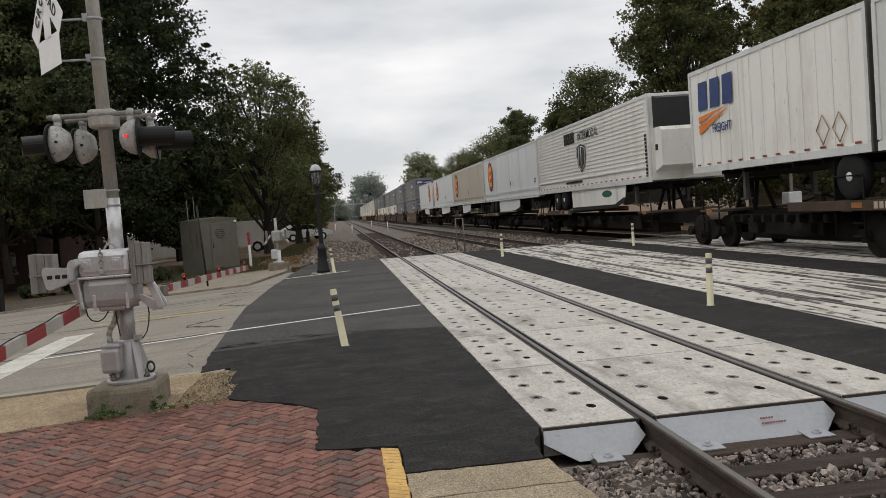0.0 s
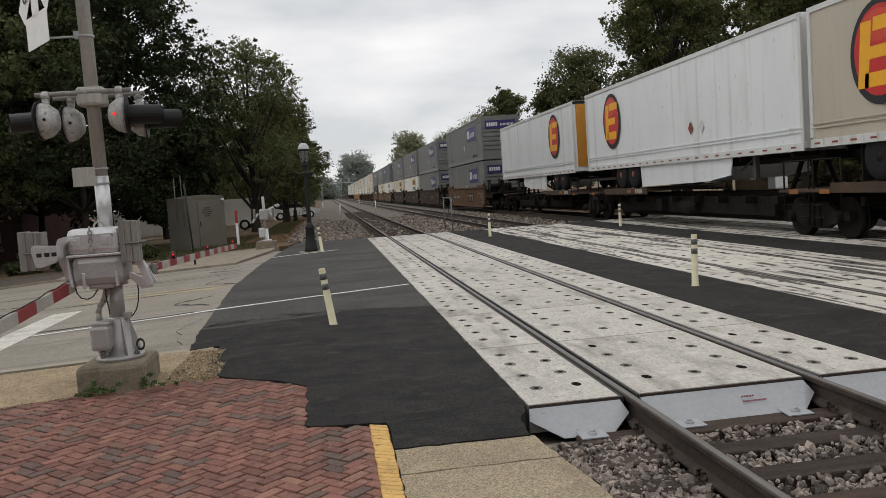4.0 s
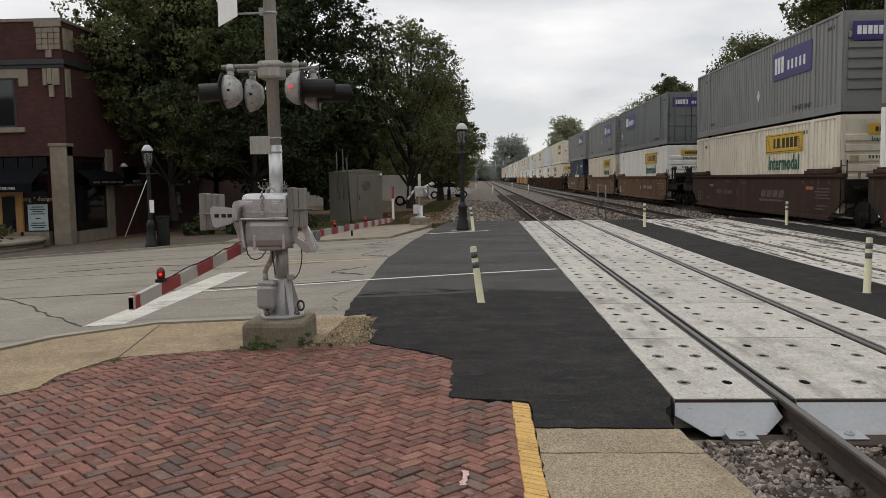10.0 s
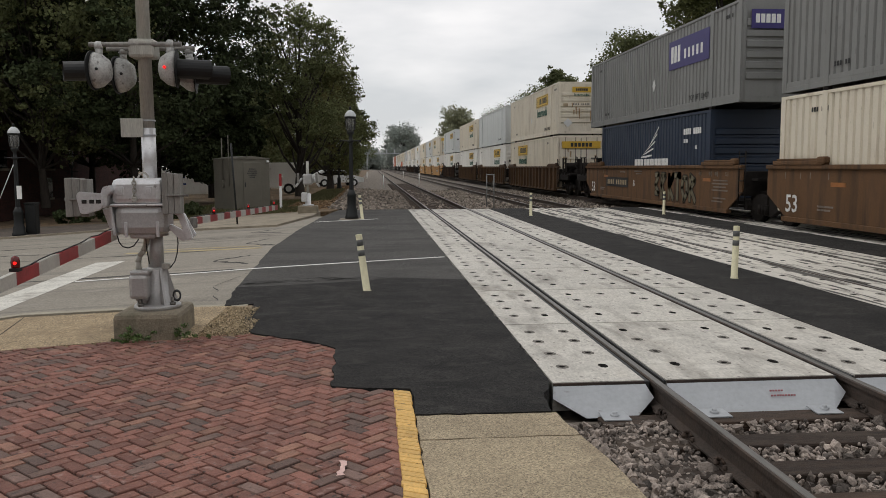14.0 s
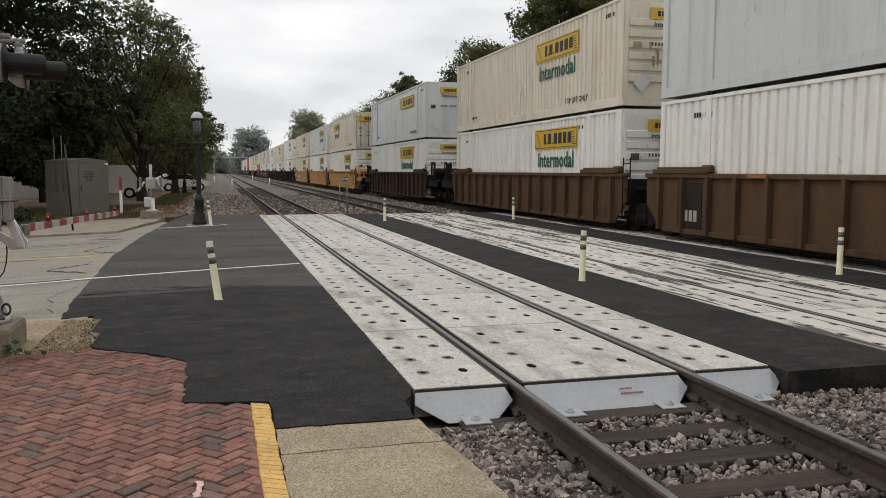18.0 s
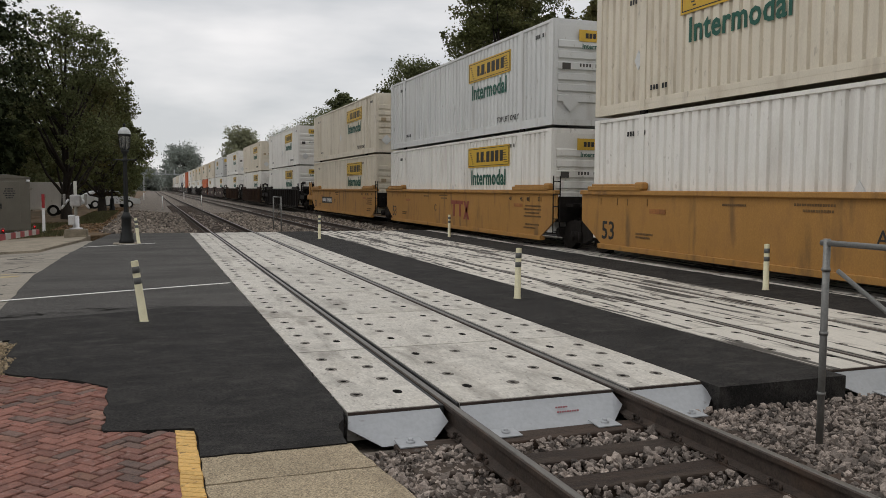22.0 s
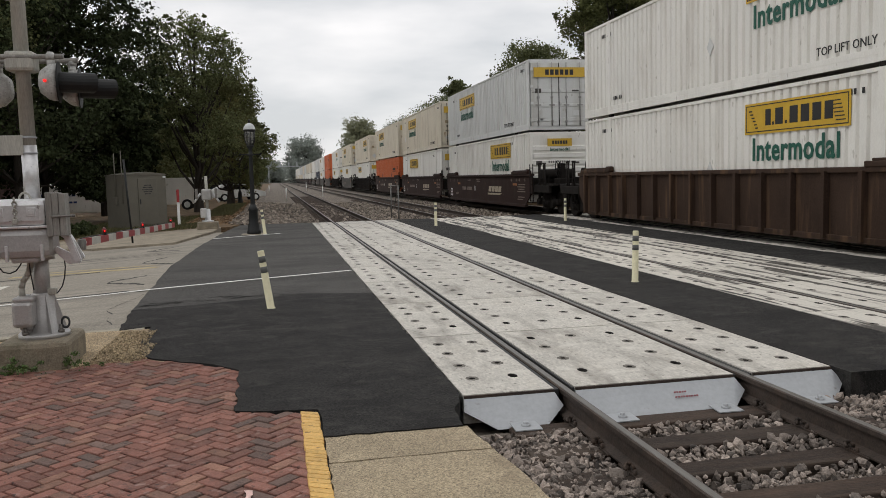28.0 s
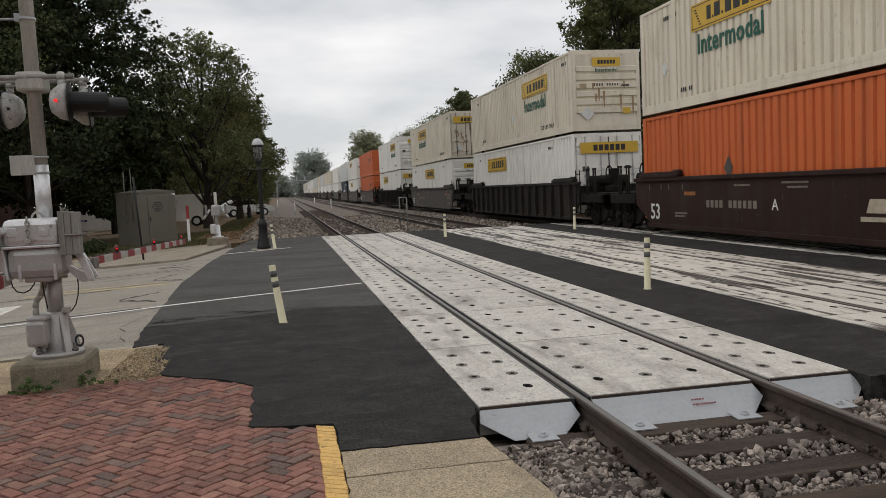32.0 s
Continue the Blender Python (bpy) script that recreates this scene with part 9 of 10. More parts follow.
for y in (9.0, 12.0, 15.5, 19.0):
    w = empty("window")
    w.parent = shop
    part("window_head", box(B(), 0.0, 0.05, y - 0.1, y + 1.4, 6.1, 6.4), "limestone", w)
    part("pane", box(B(), 0.0, 0.02, y, y + 1.3, 4.6, 6.1), "dark_glass", w)
for y0, y1, z0, z1 in ((4.9, 6.7, 2.37, 3.16), (10.2, 12.0, 2.35, 3.3), (10.7, 11.7, 0.9, 1.9)):
    w = empty("window")
    w.parent = shop
    part("pane", box(B(), 0.0, 0.02, y0, y1, z0, z1), "dark_glass", w)
    part("window_frame", box(B(), 0.0, 0.03, y0 - 0.06, y0, z0, z1), "frame_dark", w)
    part("window_sill", box(B(), 0.0, 0.06, y0 - 0.1, y1 + 0.1, z0 - 0.1, z0), "limestone", w)
sh("roof_unit", box(B(), -5.2, -1.8, 3, 6, 8.38, 9.35, 0.03), "c_lgrey", "pale metal roof unit")
sh("chimney_stub", box(B(), -0.3, 0.0, 3.3, 3.9, 8.6, 9.0, 0.03), "facade", "worn brick chimney stub")
sh("chimney_stub", box(B(), -0.3, 0.0, 4.6, 5.0, 8.6, 8.85, 0.03), "facade", "worn brick chimney stub")

pl = empty("planter", "low curved stone planter with shrubs in front of the shop", "planter", at=(-19.7, 28.5, fall(-20.6) + 0.08))
bm = B()
lathe(bm, [(3.62, 0.0), (3.62, 0.13), (3.59, 0.135), (3.59, 0.145), (3.61, 0.15), (3.61, 0.28), (3.58, 0.285), (3.58, 0.295), (3.60, 0.30), (3.60, 0.42), (3.45, 0.42), (3.45, 0.1)], 48)
part("wall", bm, "limestone", pl)
bm = B()
lathe(bm, [(3.42, 0.42), (3.72, 0.42), (3.72, 0.52), (3.42, 0.52)], 36)
part("cap", bm, "concrete", pl)
part("shrubs", leaf_mesh("shrubs", [(math.cos(a) * 2.4, math.sin(a) * 2.4, 0.65, 0.55) for a in np.linspace(0, 6, 14)], 1800, 0.09, "leaf_olive", 9), "leaf_olive", pl)
part("flower_bush", leaf_mesh("bush", [(2.3, -1.6, 1.1, 0.55), (2.5, -1.4, 0.8, 0.5)], 700, 0.09, "leaf", 10), "leaf", pl)

# low shrubs along the shop's side
for x, y, r, sd in ((-9.0, 30.5, 0.5, 1), (-8.0, 31.2, 0.6, 2), (-7.2, 30.6, 0.45, 3), (-10.0, 31.8, 0.6, 4), (-6.6, 31.6, 0.4, 5), (-11.2, 32.0, 0.55, 6)):
    s = empty("shrub", "low green shrub in the bed beside the sidewalk", "shrub", "shrubs", at=(x, y, fall(x)))
    part("foliage", leaf_mesh("foliage", [(0, 0, r * 0.7, r), (r * 0.7, 0.1, r * 0.6, r * 0.7), (-r * 0.7, 0.1, r * 0.5, r * 0.7)], 1700, 0.06, "leaf", sd), "leaf", s)


# ---- parked vehicles ----
def van(x, y, yaw, length, height, colour, label, kind="van", z=0.0):
    v = empty("parked_" + kind, label, kind, at=(x, y, z))
    v.rotation_euler.z = radians(yaw)
    h = length / 2
    if kind == "van":
        prof = [(-h, 0.35), (h - 0.05, 0.35), (h, 0.75), (h - 0.85, 1.15), (h - 1.55, height - 0.08), (h - 1.8, height), (-h + 0.1, height), (-h, height - 0.1)]
    else:
        prof = [(-h, 0.35), (h, 0.35), (h, 0.75), (h - 1.0, 0.95), (h - 1.75, height), (-h + 0.95, height), (-h + 0.1, 0.98), (-h, 0.8)]
    bm = B()
    a = [bm.verts.new((q, -0.92, w)) for q, w in prof]
    b = [bm.verts.new((q, 0.92, w)) for q, w in prof]
    bm.faces.new(a)
    bm.faces.new(b[::-1])
    for i in range(len(a)):
        bm.faces.new((a[i], b[i], b[(i + 1) % len(a)], a[(i + 1) % len(a)]))
    bmesh.ops.bevel(bm, geom=bm.edges[:], offset=0.05, segments=2, affect="EDGES")
    part("body", bm, colour, v)
    for s in (-1, 1):
        bm = B()
        if kind == "van":
            q = [(h - 1.25, 1.18), (h - 2.3, 1.18), (h - 2.3, height - 0.25), (h - 1.68, height - 0.25)]
        else:
            q = [(h - 1.2, 0.98), (-h + 0.5, 1.0), (-h + 1.1, height - 0.08), (h - 1.85, height - 0.08)]
        bm.faces.new([bm.verts.new((u, s * 0.935, w)) for u, w in q])
        part("side_window", bm, "dark_glass", v)
        for wx in (-h + 0.9, h - 0.9):
            bm = B()
            tube(bm, (wx, s * 0.72, 0.33), (wx, s * 0.94, 0.33), 0.33, n=18)
            w = part("wheel", bm, "tyre", v)
            part("rim", tube(B(), (wx, s * 0.935, 0.33), (wx, s * 0.95, 0.33), 0.19, n=14), "c_lgrey", w)
    bm = B()
    q = [(h - 0.83, 1.17), (h - 1.50, height - 0.10)] if kind == "van" else [(h - 1.02, 0.96), (h - 1.70, height - 0.03)]
    f = [bm.verts.new((q[a][0] + 0.03, s, q[a][1] + 0.02)) for a, s in ((0, -0.8), (0, 0.8), (1, 0.72), (1, -0.72))]
    bm.faces.new(f)
    part("windscreen", bm, "dark_glass", v)
    bm = B()
    if kind == "van":
        for i in range(7):
            box(bm, -h + 0.7 + i * 0.3, -h + 0.92 + i * 0.3, -0.945, -0.93, 1.45, 1.62)
        for i in range(9):
            box(bm, -h + 0.5 + i * 0.26, -h + 0.70 + i * 0.26, -0.945, -0.93, 1.0, 1.12)
        tagged(part("side_print", bm, "logo_blue", v, "dark bars on the side"), kind="stuff")
    else:
        bm.free()
    return v


van(-6.9, 53.5, 180, 5.4, 1.98, "c_white", "white panel van parked under the trees", "van", -0.05)
van(-2.9, 72.0, 15, 4.4, 1.42, "c_lgrey", "silver car parked behind the verge", "car", -0.05)
van(-4.8, 80.0, 5, 4.5, 1.45, "car_black", "dark car parked beyond the verge", "car", -0.1)
van(-12.5, 58.0, 5, 5.6, 2.1, "c_white", "white van parked in the shade", "van", fall(-12.5))
van(-7.6, 78.0, 0, 4.4, 1.4, "c_white", "white car parked beyond the trees", "car", fall(-7.6))

# ---- beyond the tracks ----
ch = empty("stone_church", "tan stone church with a slate roof and arched windows", "building", at=(26.0, 30.2, -0.2))


def cp(name, bm, mat, label="", parent=None):
    return part(name, bm, mat, parent or ch, label)


def gable(bm, x0, x1, y0, y1, z0, z1, over=0.25):
    """A roof with its ridge along y."""
    m = (x0 + x1) / 2
    a = [bm.verts.new((x, y0 - over, z)) for x, z in ((x0 - over, z0), (x1 + over, z0), (m, z1))]
    b = [bm.verts.new((v.co.x, y1 + over, v.co.z)) for v in a]
    bm.faces.new(a)
    bm.faces.new(b[::-1])
    for i in range(3):
        bm.faces.new((a[i], b[i], b[(i + 1) % 3], a[(i + 1) % 3]))
    return bm


M["brick_arch"] = material("red_arch_brick", (0.17, 0.055, 0.04), 0.9, vary=0.2)
M["slate"] = material("slate_roof", (0.085, 0.085, 0.085), 0.7, vary=0.2, scale=2, fine=18, bump=0.5, stretch=(1, 1, 3))
cp("tower_wall", box(B(), 0, 5, -3.0, 4.0, 0, 9.2), "church")
cp("nave_wall", box(B(), 1.5, 14, 4.0, 22, 0, 6.0), "church")
cp("brick_band", box(B(), -0.10, 5.10, -3.10, 4.10, 8.3, 9.1, 0.02), "facade", "red brick band under the eaves")
bm = B()
gable(bm, 1.0, 14.5, 4.0, 22, 6.0, 12.5)
cp("nave_roof", bm, "slate", "grey slate roof")
bm = B()
base = [bm.verts.new(p) for p in ((-0.4, -3.4, 9.2), (5.4, -3.4, 9.2), (5.4, 4.4, 9.2), (-0.4, 4.4, 9.2))]
tip = [bm.verts.new((2.5, -0.8, 12.2)), bm.verts.new((2.5, 1.8, 12.2))]
bm.faces.new(base[::-1])
bm.faces.new((base[0], base[1], tip[0]))
bm.faces.new((base[1], base[2], tip[1], tip[0]))
bm.faces.new((base[2], base[3], tip[1]))
bm.faces.new((base[3], base[0], tip[0], tip[1]))
cp("tower_roof", bm, "slate", "hipped grey slate roof")


def arched(x, y, w, z0, z1):
    bm = B()
    pts = [(y - w / 2, z0), (y + w / 2, z0), (y + w / 2, z1)] + [(y + w / 2 * math.cos(a), z1 + w / 2 * math.sin(a)) for a in np.linspace(0.3, math.pi - 0.3, 7)] + [(y - w / 2, z1)]
    bm.faces.new([bm.verts.new((x - 0.02, q, z)) for q, z in pts])
    win = cp("arched_window", bm, "dark_glass", "dark round-headed window")
    for i, a in enumerate(np.linspace(0, math.pi, 11)):
        c, s = math.cos(a), math.sin(a)
        bm = B()
        box(bm, -0.035, 0.0, -0.02 - 0.11 * w, 0.02 + 0.11 * w, -0.14, 0.14, 0.006)
        v = cp("arch_stone", bm, "limestone" if i % 2 else "brick_arch", "", win)
        v.matrix_basis = Matrix.Translation((x - 0.005, y + (w / 2 + 0.14) * c, z1 + (w / 2 + 0.14) * s)) @ Matrix.Rotation(a - math.pi / 2, 4, "X")


for y, w, z in ((0.4, 1.5, 6.3), (-2.1, 1.3, 6.3), (2.75, 0.5, 6.0)):
    arched(0.0, y, w, 4.3, z)
for y in (7.0, 11.0, 15.0):
    arched(1.5, y, 1.2, 1.8, 4.2)
bm = B()
ring = lathe(bm, [(0.28, 0), (0.48, 0), (0.48, 0.08), (0.28, 0.08)], 20)
bm.transform(Matrix.Translation((0, 0.4, 7.65)) @ Matrix.Rotation(-math.pi / 2, 4, "Y"))
cp("round_window_frame", bm, "limestone", "round pale window surround")
cp("string_course", box(B(), -0.08, 5.08, -3.08, 4.08, 4.12, 4.28), "limestone")
for z in (4.9, 5.4, 5.9, 6.1):
    cp("stone_course", box(B(), -0.012, 0.0, -3.0, 4.0, z, z + 0.04), "slate")
cp("side_roof", gable(B(), -1.2, 2.4, 4.0, 5.6, 7.6, 8.9, 0.2), "slate", "grey slate roof over the porch")
for x, y, hh, sp, sd, mt in ((22.5, 26.3, 6.7, 2.8, 61, "leaf"), (22.5, 23.8, 6.6, 2.8, 62, "leaf"), (24.6, 35.6, 8.5, 3.2, 66, "leaf_olive"), (21.0, 15.0, 6.5, 4.5, 63, "leaf"), (23, 9, 7, 5, 64, "leaf"), (22.5, 36, 10, 6, 65, "leaf_olive")):
    tree(x, y, hh, sp, "small dense tree in front of the church", mt, sd, 0.08, 14000, 0.075, lumps=22, group="trees by the church")
bm = B()
slab(bm, [(16.5, 31.4), (60, 31.4), (60, 420), (16.5, 420)], -0.46, -0.15)
slab(bm, [(17.0, -60), (60, -60), (60, 5.7), (17.0, 5.7)], -0.46, -0.15)
single("verge_beyond", bm, "earth", "earth and thin grass beyond the tracks", "verge", kind="structure")
bw = empty("far_lamp_bollard", "pale capped bollard lamp beyond the tracks", "bollard", at=(18.0, 16.0, -0.1))
part("stem", tube(B(), (0, 0, 0), (0, 0, 1.0), 0.10, n=12), "frame_dark", bw)
part("cap", lathe(B(), [(0.2, 1.0), (0.18, 1.1), (0.08, 1.18), (0.01, 1.2)], 14), "white", bw)

fs = empty("crossing_signal", "railroad crossing signal beyond the train", "crossing signal", at=(16.2, 27.5, -0.1))
part("mast", tube(B(), (0, 0, 0), (0, 0, 5.2), 0.06, n=12), "weight", fs)
for ang in (45, -45):
    b_ = part("crossbuck_blade", box(B(), -0.5, 0.5, -0.095, 0.095, -0.003, 0.003), "c_lgrey", fs)
    b_.matrix_basis = pose(-0.05, -0.09, 4.3, 90, 0, -50) @ pose(0, 0, 0.007 if ang > 0 else 0, 0, 0, ang)
part("crossarm", tube(B(), (-0.5, 0, 2.8), (0.5, 0, 2.8), 0.03, n=8), "pole", fs)
for sx in (-1, 1):
    part("lamp", tube(B(), (sx * 0.42, -0.1, 2.55), (sx * 0.42, 0.2, 2.55), 0.24, n=20), "black_metal", fs)
part("mechanism", box(B(), -0.25, 0.25, -0.25, 0.25, 0.95, 1.5, 0.04), "steel_paint", fs)

# signal bridge far down the line
gb = empty("signal_bridge", "distant steel signal bridge over the tracks", "signal bridge", at=(3.0, 420, -0.2))
for x in (-5.5, 14.5):
    part("leg", box(B(), x - 0.25, x + 0.25, -0.25, 0.25, 0, 8.6), "galv", gb)
part("beam", box(B(), -5.5, 14.5, -0.2, 0.2, 8.2, 8.6), "galv", gb)
for x in (-2.5, 0.5, 4.5, 8.5):
    part("signal_head", box(B(), x - 0.3, x + 0.3, -0.6, -0.3, 8.6, 10.6), "galv", gb)
for x, y in ((-0.6, 120), (1.2, 75), (5.3, 90), (5.4, 140)):
    bm = B()
    tube(bm, (x, y, -0.3), (x, y, 0.9), 0.05, n=8)
    single("line_marker", bm, "white", "short white marker post beside the rails", "marker post", group="marker posts")

# ---- loose stones of the ballast ----


def stones(name, areas, count, size, seed, label):
    """Crushed stone, every piece an angular lump of its own."""
    rng = np.random.default_rng(seed)
    areas = np.array(areas, float)
    wt = (areas[:, 1] - areas[:, 0]) * (areas[:, 3] - areas[:, 2]) * areas[:, 5]
    pick = rng.choice(len(areas), count, p=wt / wt.sum())
    A = areas[pick]
    c = np.stack([rng.uniform(A[:, 0], A[:, 1]), rng.uniform(A[:, 2], A[:, 3]), A[:, 4] + rng.uniform(-0.012, 0.028, count)], 1)
    phi = (1 + 5 ** 0.5) / 2
    ico = np.array([(-1, phi, 0), (1, phi, 0), (-1, -phi, 0), (1, -phi, 0), (0, -1, phi), (0, 1, phi), (0, -1, -phi), (0, 1, -phi), (phi, 0, -1), (phi, 0, 1), (-phi, 0, -1), (-phi, 0, 1)]) / 1.9
    tri = np.array([(0, 11, 5), (0, 5, 1), (0, 1, 7), (0, 7, 10), (0, 10, 11), (1, 5, 9), (5, 11, 4), (11, 10, 2), (10, 7, 6), (7, 1, 8),
                    (3, 9, 4), (3, 4, 2), (3, 2, 6), (3, 6, 8), (3, 8, 9), (4, 9, 5), (2, 4, 11), (6, 2, 10), (8, 6, 7), (9, 8, 1)])
    v = ico[None] * (1 + rng.normal(0, 0.25, (count, 12, 1)))
    s = size * rng.lognormal(0, 0.32, (count, 1, 1)) * rng.uniform([0.75, 0.6, 0.45], [1.25, 1.1, 0.85], (count, 1, 3))
    v = v * s
    q = rng.normal(size=(count, 4))
    q /= np.linalg.norm(q, axis=1)[:, None]
    w, x, y, z = q.T
    R = np.stack([1 - 2 * (y * y + z * z), 2 * (x * y - z * w), 2 * (x * z + y * w), 2 * (x * y + z * w), 1 - 2 * (x * x + z * z), 2 * (y * z - x * w), 2 * (x * z - y * w), 2 * (y * z + x * w), 1 - 2 * (x * x + y * y)], 1).reshape(-1, 3, 3)
    v = np.einsum("nij,nkj->nki", R, v) + c[:, None]
    f = (tri[None] + 12 * np.arange(count)[:, None, None]).reshape(-1, 3)
    me = bpy.data.meshes.new(name)
    me.vertices.add(count * 12)
    me.vertices.foreach_set("co", v.ravel())
    me.loops.add(len(f) * 3)
    me.loops.foreach_set("vertex_index", f.ravel())
    me.polygons.add(len(f))
    me.polygons.foreach_set("loop_start", np.arange(0, len(f) * 3, 3))
    me.polygons.foreach_set("loop_total", np.full(len(f), 3))
    me.polygons.foreach_set("use_smooth", np.zeros(len(f), bool))
    me.update()
    me.materials.append(M["ballast"])
    return tagged(new(name, me), label, "ballast", kind="stuff")


gaps = []
for cx in TRACKS[:2]:
    for i in range(14):
        y = 5.55 - 0.5 * i
        gaps.append((cx - 0.69, cx + 0.69, y - 0.385, y - 0.115, -0.212, 1.0))
for x0, x1, y1 in ((1.40, 2.26, 5.66), (3.94, 6.76, 5.64), (8.44, 11.3, 5.64)):
    single("ballast_shoulder", slab(B(), ragged([(x0, -12), (x1, -12), (x1, y1), (x0, y1)], 0.2, 0.02, 3), -0.6, -0.222), "bed", "bed of crushed stone between the rails", "ballast", kind="structure")
stones("ballast_stones", gaps + [(1.50, 2.26, 0.0, 5.50, -0.212, 2.2), (1.55, 2.26, -6, 0.0, -0.212, 0.5), (3.94, 6.75, -6, 0.5, -0.212, 0.3), (3.94, 6.75, 0.5, 5.70, -0.212, 1.3), (8.4, 9.6, 1.5, 5.7, -0.212, 0.5)], 36000, 0.0212, 5, "crushed grey and pink ballast stones")
shoulder = [(-1.5 + 0.5 * k, -1.0 + 0.5 * k, 31.3, 62, 0.01 - 0.04 * k, 1.0) for k in range(7)]
stones("ballast_stones", shoulder + [(2.45, 3.75, 31.3, 62, -0.25, 0.6), (3.95, 6.75, 31.3, 62, -0.225, 1.0), (6.9, 8.3, 31.3, 50, -0.25, 0.4), (8.5, 11, 31.3, 62, -0.225, 0.6)], 17000, 0.060, 6, "crushed ballast beyond the crossing").data.materials[0] = M["ballast_far"]

bm = B()
slab(bm, ragged([(-1.9, 7.85), (-0.80, 7.85), (-0.95, 8.6), (-1.1, 9.7), (-1.75, 9.6)], 0.2, 0.03, 4), -0.3, -0.006)
single("gravel_patch", bm, "pad", "loose tan gravel beside the foundation block", "gravel", kind="structure")
stones("gravel", [(-1.52, -1.02, 7.98, 8.75, -0.004, 1.0), (-1.5, -1.12, 8.75, 9.55, -0.004, 1.0)], 3200, 0.0085, 9, "loose gravel between the apron and the asphalt").data.materials[0] = M["gravel"]

# weeds at the foundation, grass on the verge
M["litter"] = material("dry_leaves", (0.19, 0.115, 0.055), 0.85, vary=0.3, island=0.5)
M["weed"] = material("weed_leaves", (0.075, 0.12, 0.03), 0.7, vary=0.3, island=0.5)
tagged(new("weeds", leaf_mesh("weeds", [(-2.05, 7.76, 0.07, 0.13), (-1.85, 7.74, 0.05, 0.09), (-1.6, 7.78, 0.05, 0.12), (-1.45, 7.9, 0.03, 0.08), (-2.2, 7.8, 0.03, 0.06)], 1300, 0.011, "weed", 21)),
                "small green weeds at the foot of the foundation", "weeds", kind="stuff")


def tufts(name, areas, count, seed, label, mat="grass", tall=1.0, w=0.012):
    rng = np.random.default_rng(seed)
    areas = np.array(areas, float)
    wt = (areas[:, 1] - areas[:, 0]) * (areas[:, 3] - areas[:, 2])
    A = areas[rng.choice(len(areas), count, p=wt / wt.sum())]
    x, y = rng.uniform(A[:, 0], A[:, 1]), rng.uniform(A[:, 2], A[:, 3])
    z = 0.05 * np.minimum(0, x + 2) + 0.028
    a = rng.uniform(0, 2 * np.pi, count)
    h = rng.uniform(0.04, 0.14, count) * tall
    dx, dy = np.cos(a) * w, np.sin(a) * w
    lx, ly = rng.normal(0, 0.03, (2, count))
    v = np.stack([np.stack([x - dx, y - dy, z], 1), np.stack([x + dx, y + dy, z], 1), np.stack([x + lx, y + ly, z + h], 1)], 1).reshape(-1, 3)
    me = bpy.data.meshes.new(name)
    me.vertices.add(count * 3)
    me.vertices.foreach_set("co", v.ravel())
    me.loops.add(count * 3)
    me.loops.foreach_set("vertex_index", np.arange(count * 3))
    me.polygons.add(count)
    me.polygons.foreach_set("loop_start", np.arange(0, count * 3, 3))
    me.polygons.foreach_set("loop_total", np.full(count, 3))
    me.update()
    me.materials.append(M[mat])
    return tagged(new(name, me), label, name.split("_")[-1], kind="stuff")


tufts("grass", [(-9, -2.6, 30.2, 34.0), (-8, -3.4, 34, 42), (-3.4, -1.8, 40, 60)], 26000, 3, "thin green grass on the verge")
tufts("leaf_litter", [(-5.5, -1.3, 31.4, 44), (-3.6, -1.4, 44, 70)], 9000, 4, "dry brown fallen leaves on the verge", "litter", 0.3, 0.045)

# unseen blocks added behind the camera to dim camera-facing surfaces and window reflections
bm = B()
for x0, x1, hh in ((-70, -34, 11.0), (-34, -12, 14.0), (-12, -1.5, 12.5)):
    box(bm, x0, x1, -27, -23, -3, hh)
single("backdrop", bm, "backdrop", "unseen grey blocks added to block light from behind the camera", "backdrop", kind="structure")

# ---- paving bricks, laid in herringbone ----
BW_, BL_ = 0.0882, 0.1782
brick_me = []
for k, mat in enumerate(("brick", "brick_grey", "brick_tan", "brick_yellow")):
    bm = B()
    hw, hl = BW_ / 2 - 0.0052, BL_ / 2 - 0.0052
    lo = [bm.verts.new((x, y, -0.05)) for x, y in ((-hl, -hw), (hl, -hw), (hl, hw), (-hl, hw))]
    mi = [bm.verts.new((x, y, -0.005)) for x, y in ((-hl, -hw), (hl, -hw), (hl, hw), (-hl, hw))]
    up = [bm.verts.new((x * 0.96, y * 0.91, 0.0)) for x, y in ((-hl, -hw), (hl, -hw), (hl, hw), (-hl, hw))]
    for a, b in ((lo, mi), (mi, up)):
        for i in range(4):
            bm.faces.new((a[i], a[(i + 1) % 4], b[(i + 1) % 4], b[i]))
    bm.faces.new(up)
    brick_me.append(mesh_of("brick", bm, mat))

rnd = random.Random(12)
spots = []
S = 0.09
for i in range(-150, 150):
    for j in range(-150, 150):
        # ninety-degree herringbone on a grid of half-bricks
        k = (i - j) % 4
        if k == 0:
            u, v, turn = (i + 1) * S, (j + 0.5) * S, 0
        elif k == 3:
            u, v, turn = (i + 0.5) * S, (j + 1) * S, 90
        else:
            continue
        x = -1.6 + (u - v) * 0.7071
        y = 4.2 + (u + v) * 0.7071
        if y > -6.9 and x > -7.3 and inside(x, y, BRICKS):
            spots.append((x, y, turn + 45))
spots.sort(key=lambda s: (s[0] + 0.6) ** 2 + (s[1] - 3.4) ** 2)
joined = {0: [], 1: [], 2: []}
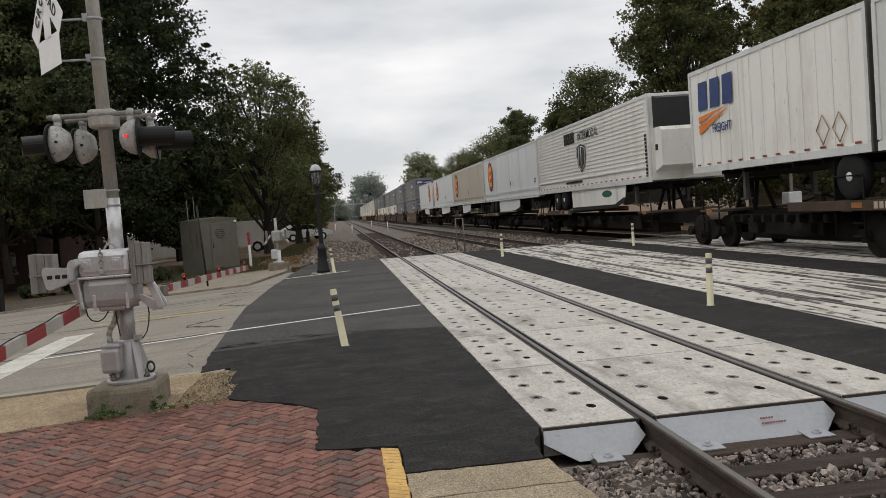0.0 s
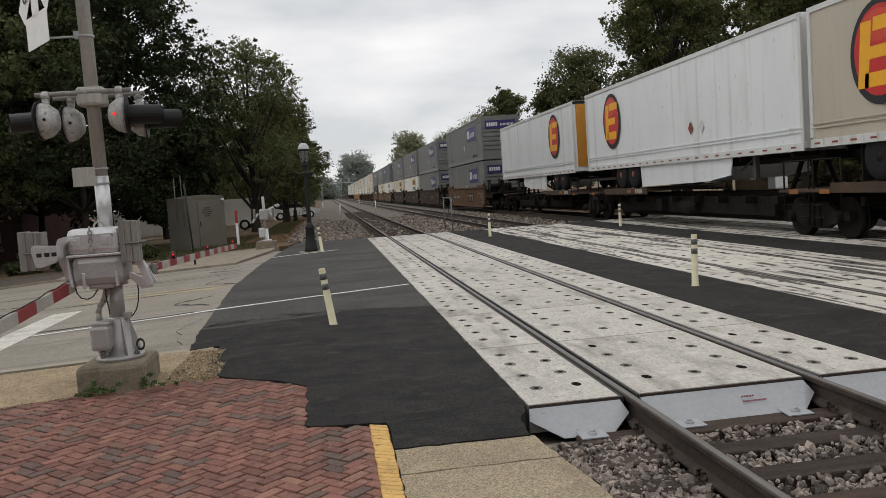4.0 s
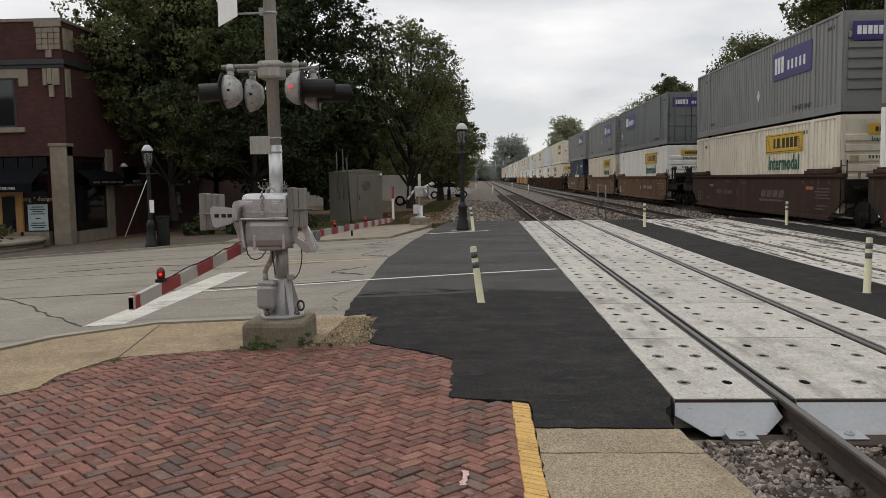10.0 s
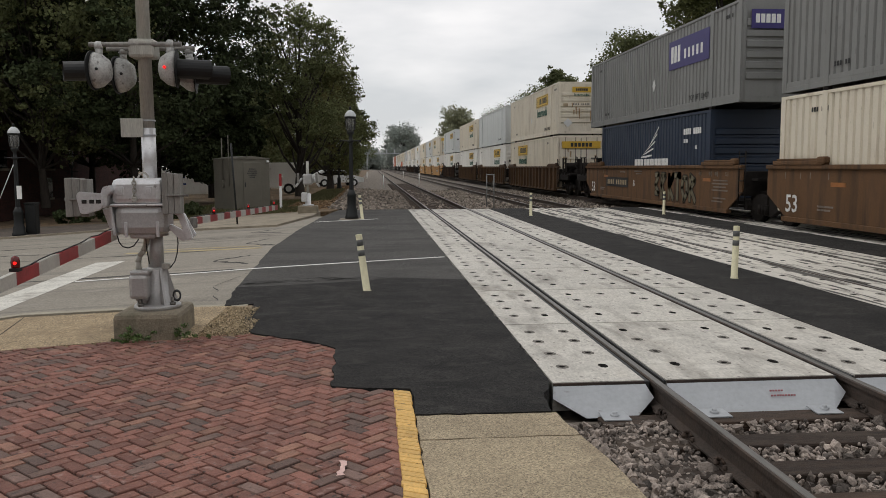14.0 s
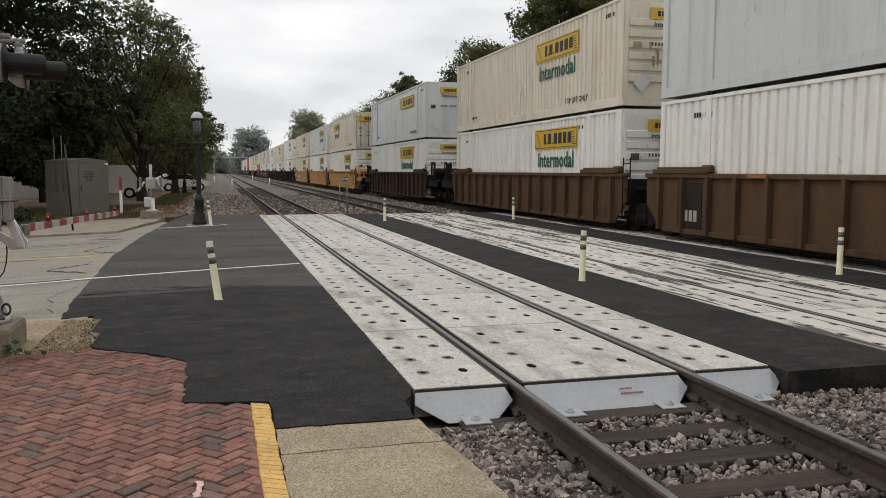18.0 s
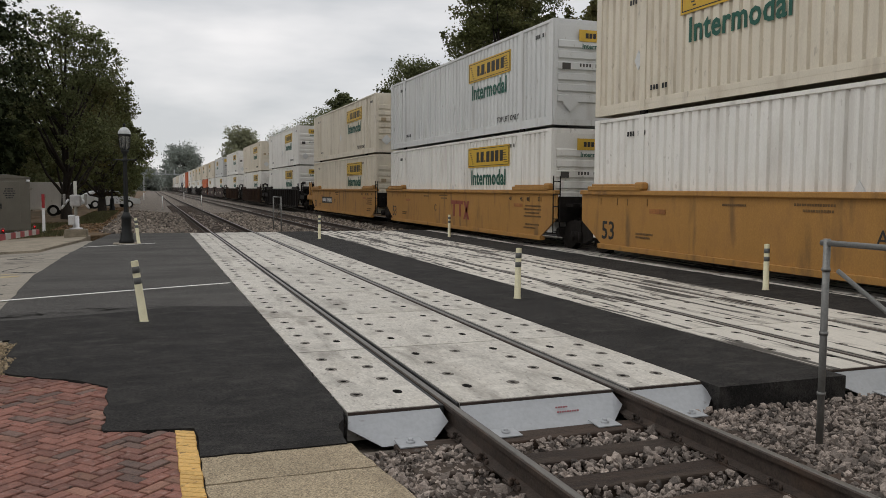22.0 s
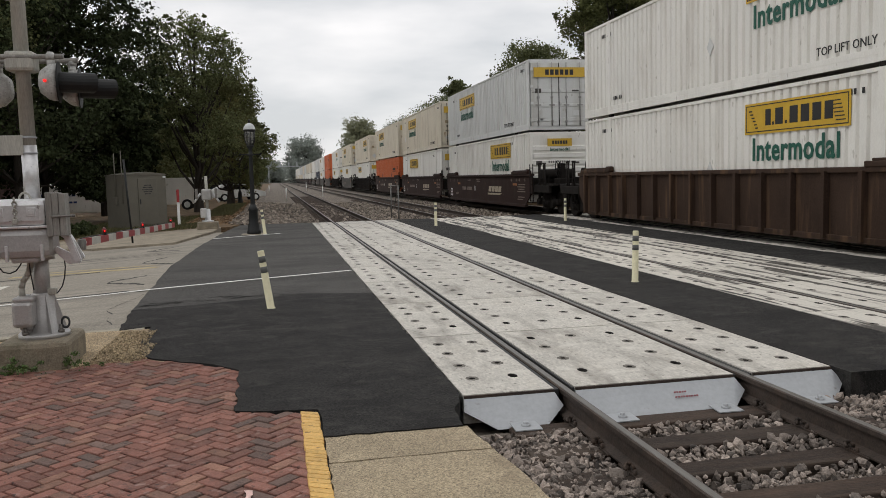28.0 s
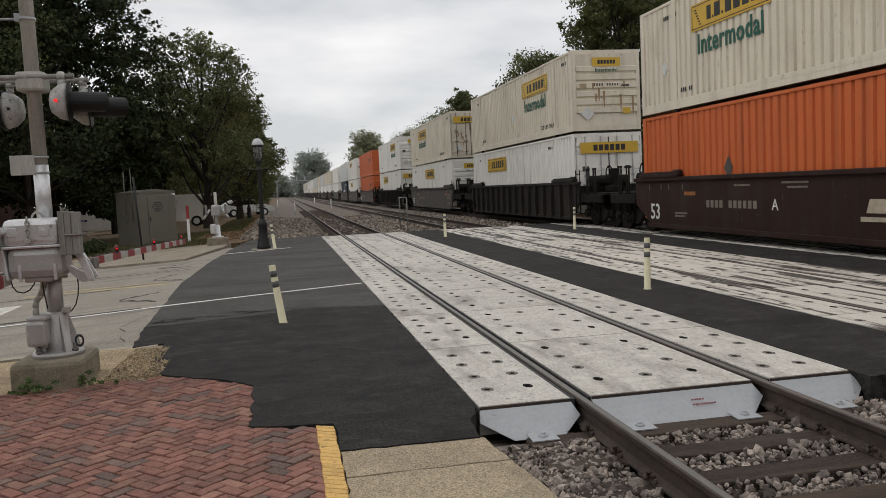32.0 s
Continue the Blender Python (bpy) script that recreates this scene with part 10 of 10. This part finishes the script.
for n, (x, y, turn) in enumerate(spots):
    r = rnd.random()
    kind = 1 if r < 0.17 else 2 if r < 0.29 else 0
    m = pose(x + rnd.uniform(-0.0015, 0.0015), y + rnd.uniform(-0.0015, 0.0015), fall(x) + rnd.uniform(-0.005, 0.003), rnd.uniform(-0.9, 0.9), rnd.uniform(-0.9, 0.9), turn + rnd.uniform(-0.9, 0.9))
    if n < 300:
        b_ = part("brick", brick_me[kind], "brick", sidewalk)
        b_.matrix_basis = m
    else:
        joined[kind].append(m)
for kind, ms in joined.items():
    src = np.empty(len(brick_me[kind].vertices) * 3)
    brick_me[kind].vertices.foreach_get("co", src)
    src = src.reshape(-1, 3)
    polys = [tuple(p.vertices) for p in brick_me[kind].polygons]
    vs, fs_ = [], []
    for k, m in enumerate(ms):
        R, T = np.array(m.to_3x3()), np.array(m.translation)
        vs.append(src @ R.T + T)
        fs_ += [tuple(i + k * len(src) for i in p) for p in polys]
    me = bpy.data.meshes.new("paving_bricks")
    me.from_pydata(np.concatenate(vs).tolist(), [], fs_)
    me.materials.append(M[("brick_far", "brick_grey_far", "brick_tan_far")[kind]])
    ob = new("paving_bricks", me)
    ob.parent = sidewalk
    tagged(ob, kind="stuff")
# yellow painted edge course, its bricks laid slanting
for i in range(180):
    y = 5.80 - i * 0.070
    bm = B()
    q = [(0.345, y - 0.02), (0.468, y - 0.09), (0.468, y - 0.026), (0.345, y + 0.044)]
    k = rnd.uniform(-0.004, 0.004)
    q = [(a + k, b) for a, b in q]
    lo = [bm.verts.new((a, b, -0.05)) for a, b in q]
    mi = [bm.verts.new((a, b, 0.004)) for a, b in q]
    c = (sum(a for a, b in q) / 4, sum(b for a, b in q) / 4)
    up = [bm.verts.new((c[0] + (a - c[0]) * 0.94, c[1] + (b - c[1]) * 0.94, 0.009 + rnd.uniform(0, 0.003))) for a, b in q]
    for a, b in ((lo, mi), (mi, up)):
        for j in range(4):
            bm.faces.new((a[j], a[(j + 1) % 4], b[(j + 1) % 4], b[j]))
    bm.faces.new(up)
    part("edge_brick", bm, "brick_yellow", sidewalk, "yellow painted edge brick")
bm = B()
box(bm, 0.30, 0.48, -6.9, 5.84, -0.3, -0.012)
part("edge_bed", bm, "sand", sidewalk)
bm = B()
slab(bm, ragged([(0.0, 4.20), (0.045, 4.21), (0.05, 4.42), (0.005, 4.43), (0.015, 4.32)], 0.03, 0.012, 6), 0.002, 0.0045)
part("paint_spot", bm, "paint_pink", sidewalk, "pale pink paint spot")

# ---- motions ----


def travelled(t):
    """Metres that the train has gone since the start."""
    u = t / 32
    return 469.02 * u - 1.366 * u ** 2 + 75.35 * u ** 3 - 47.826 * u ** 4


def motions():
    for ob, mid, *z in MOVERS:
        walk(ob, [(t, pose(TX, mid - travelled(t), z[0] if z else 0.0)) for t in range(0, 33, 2)])


motions()
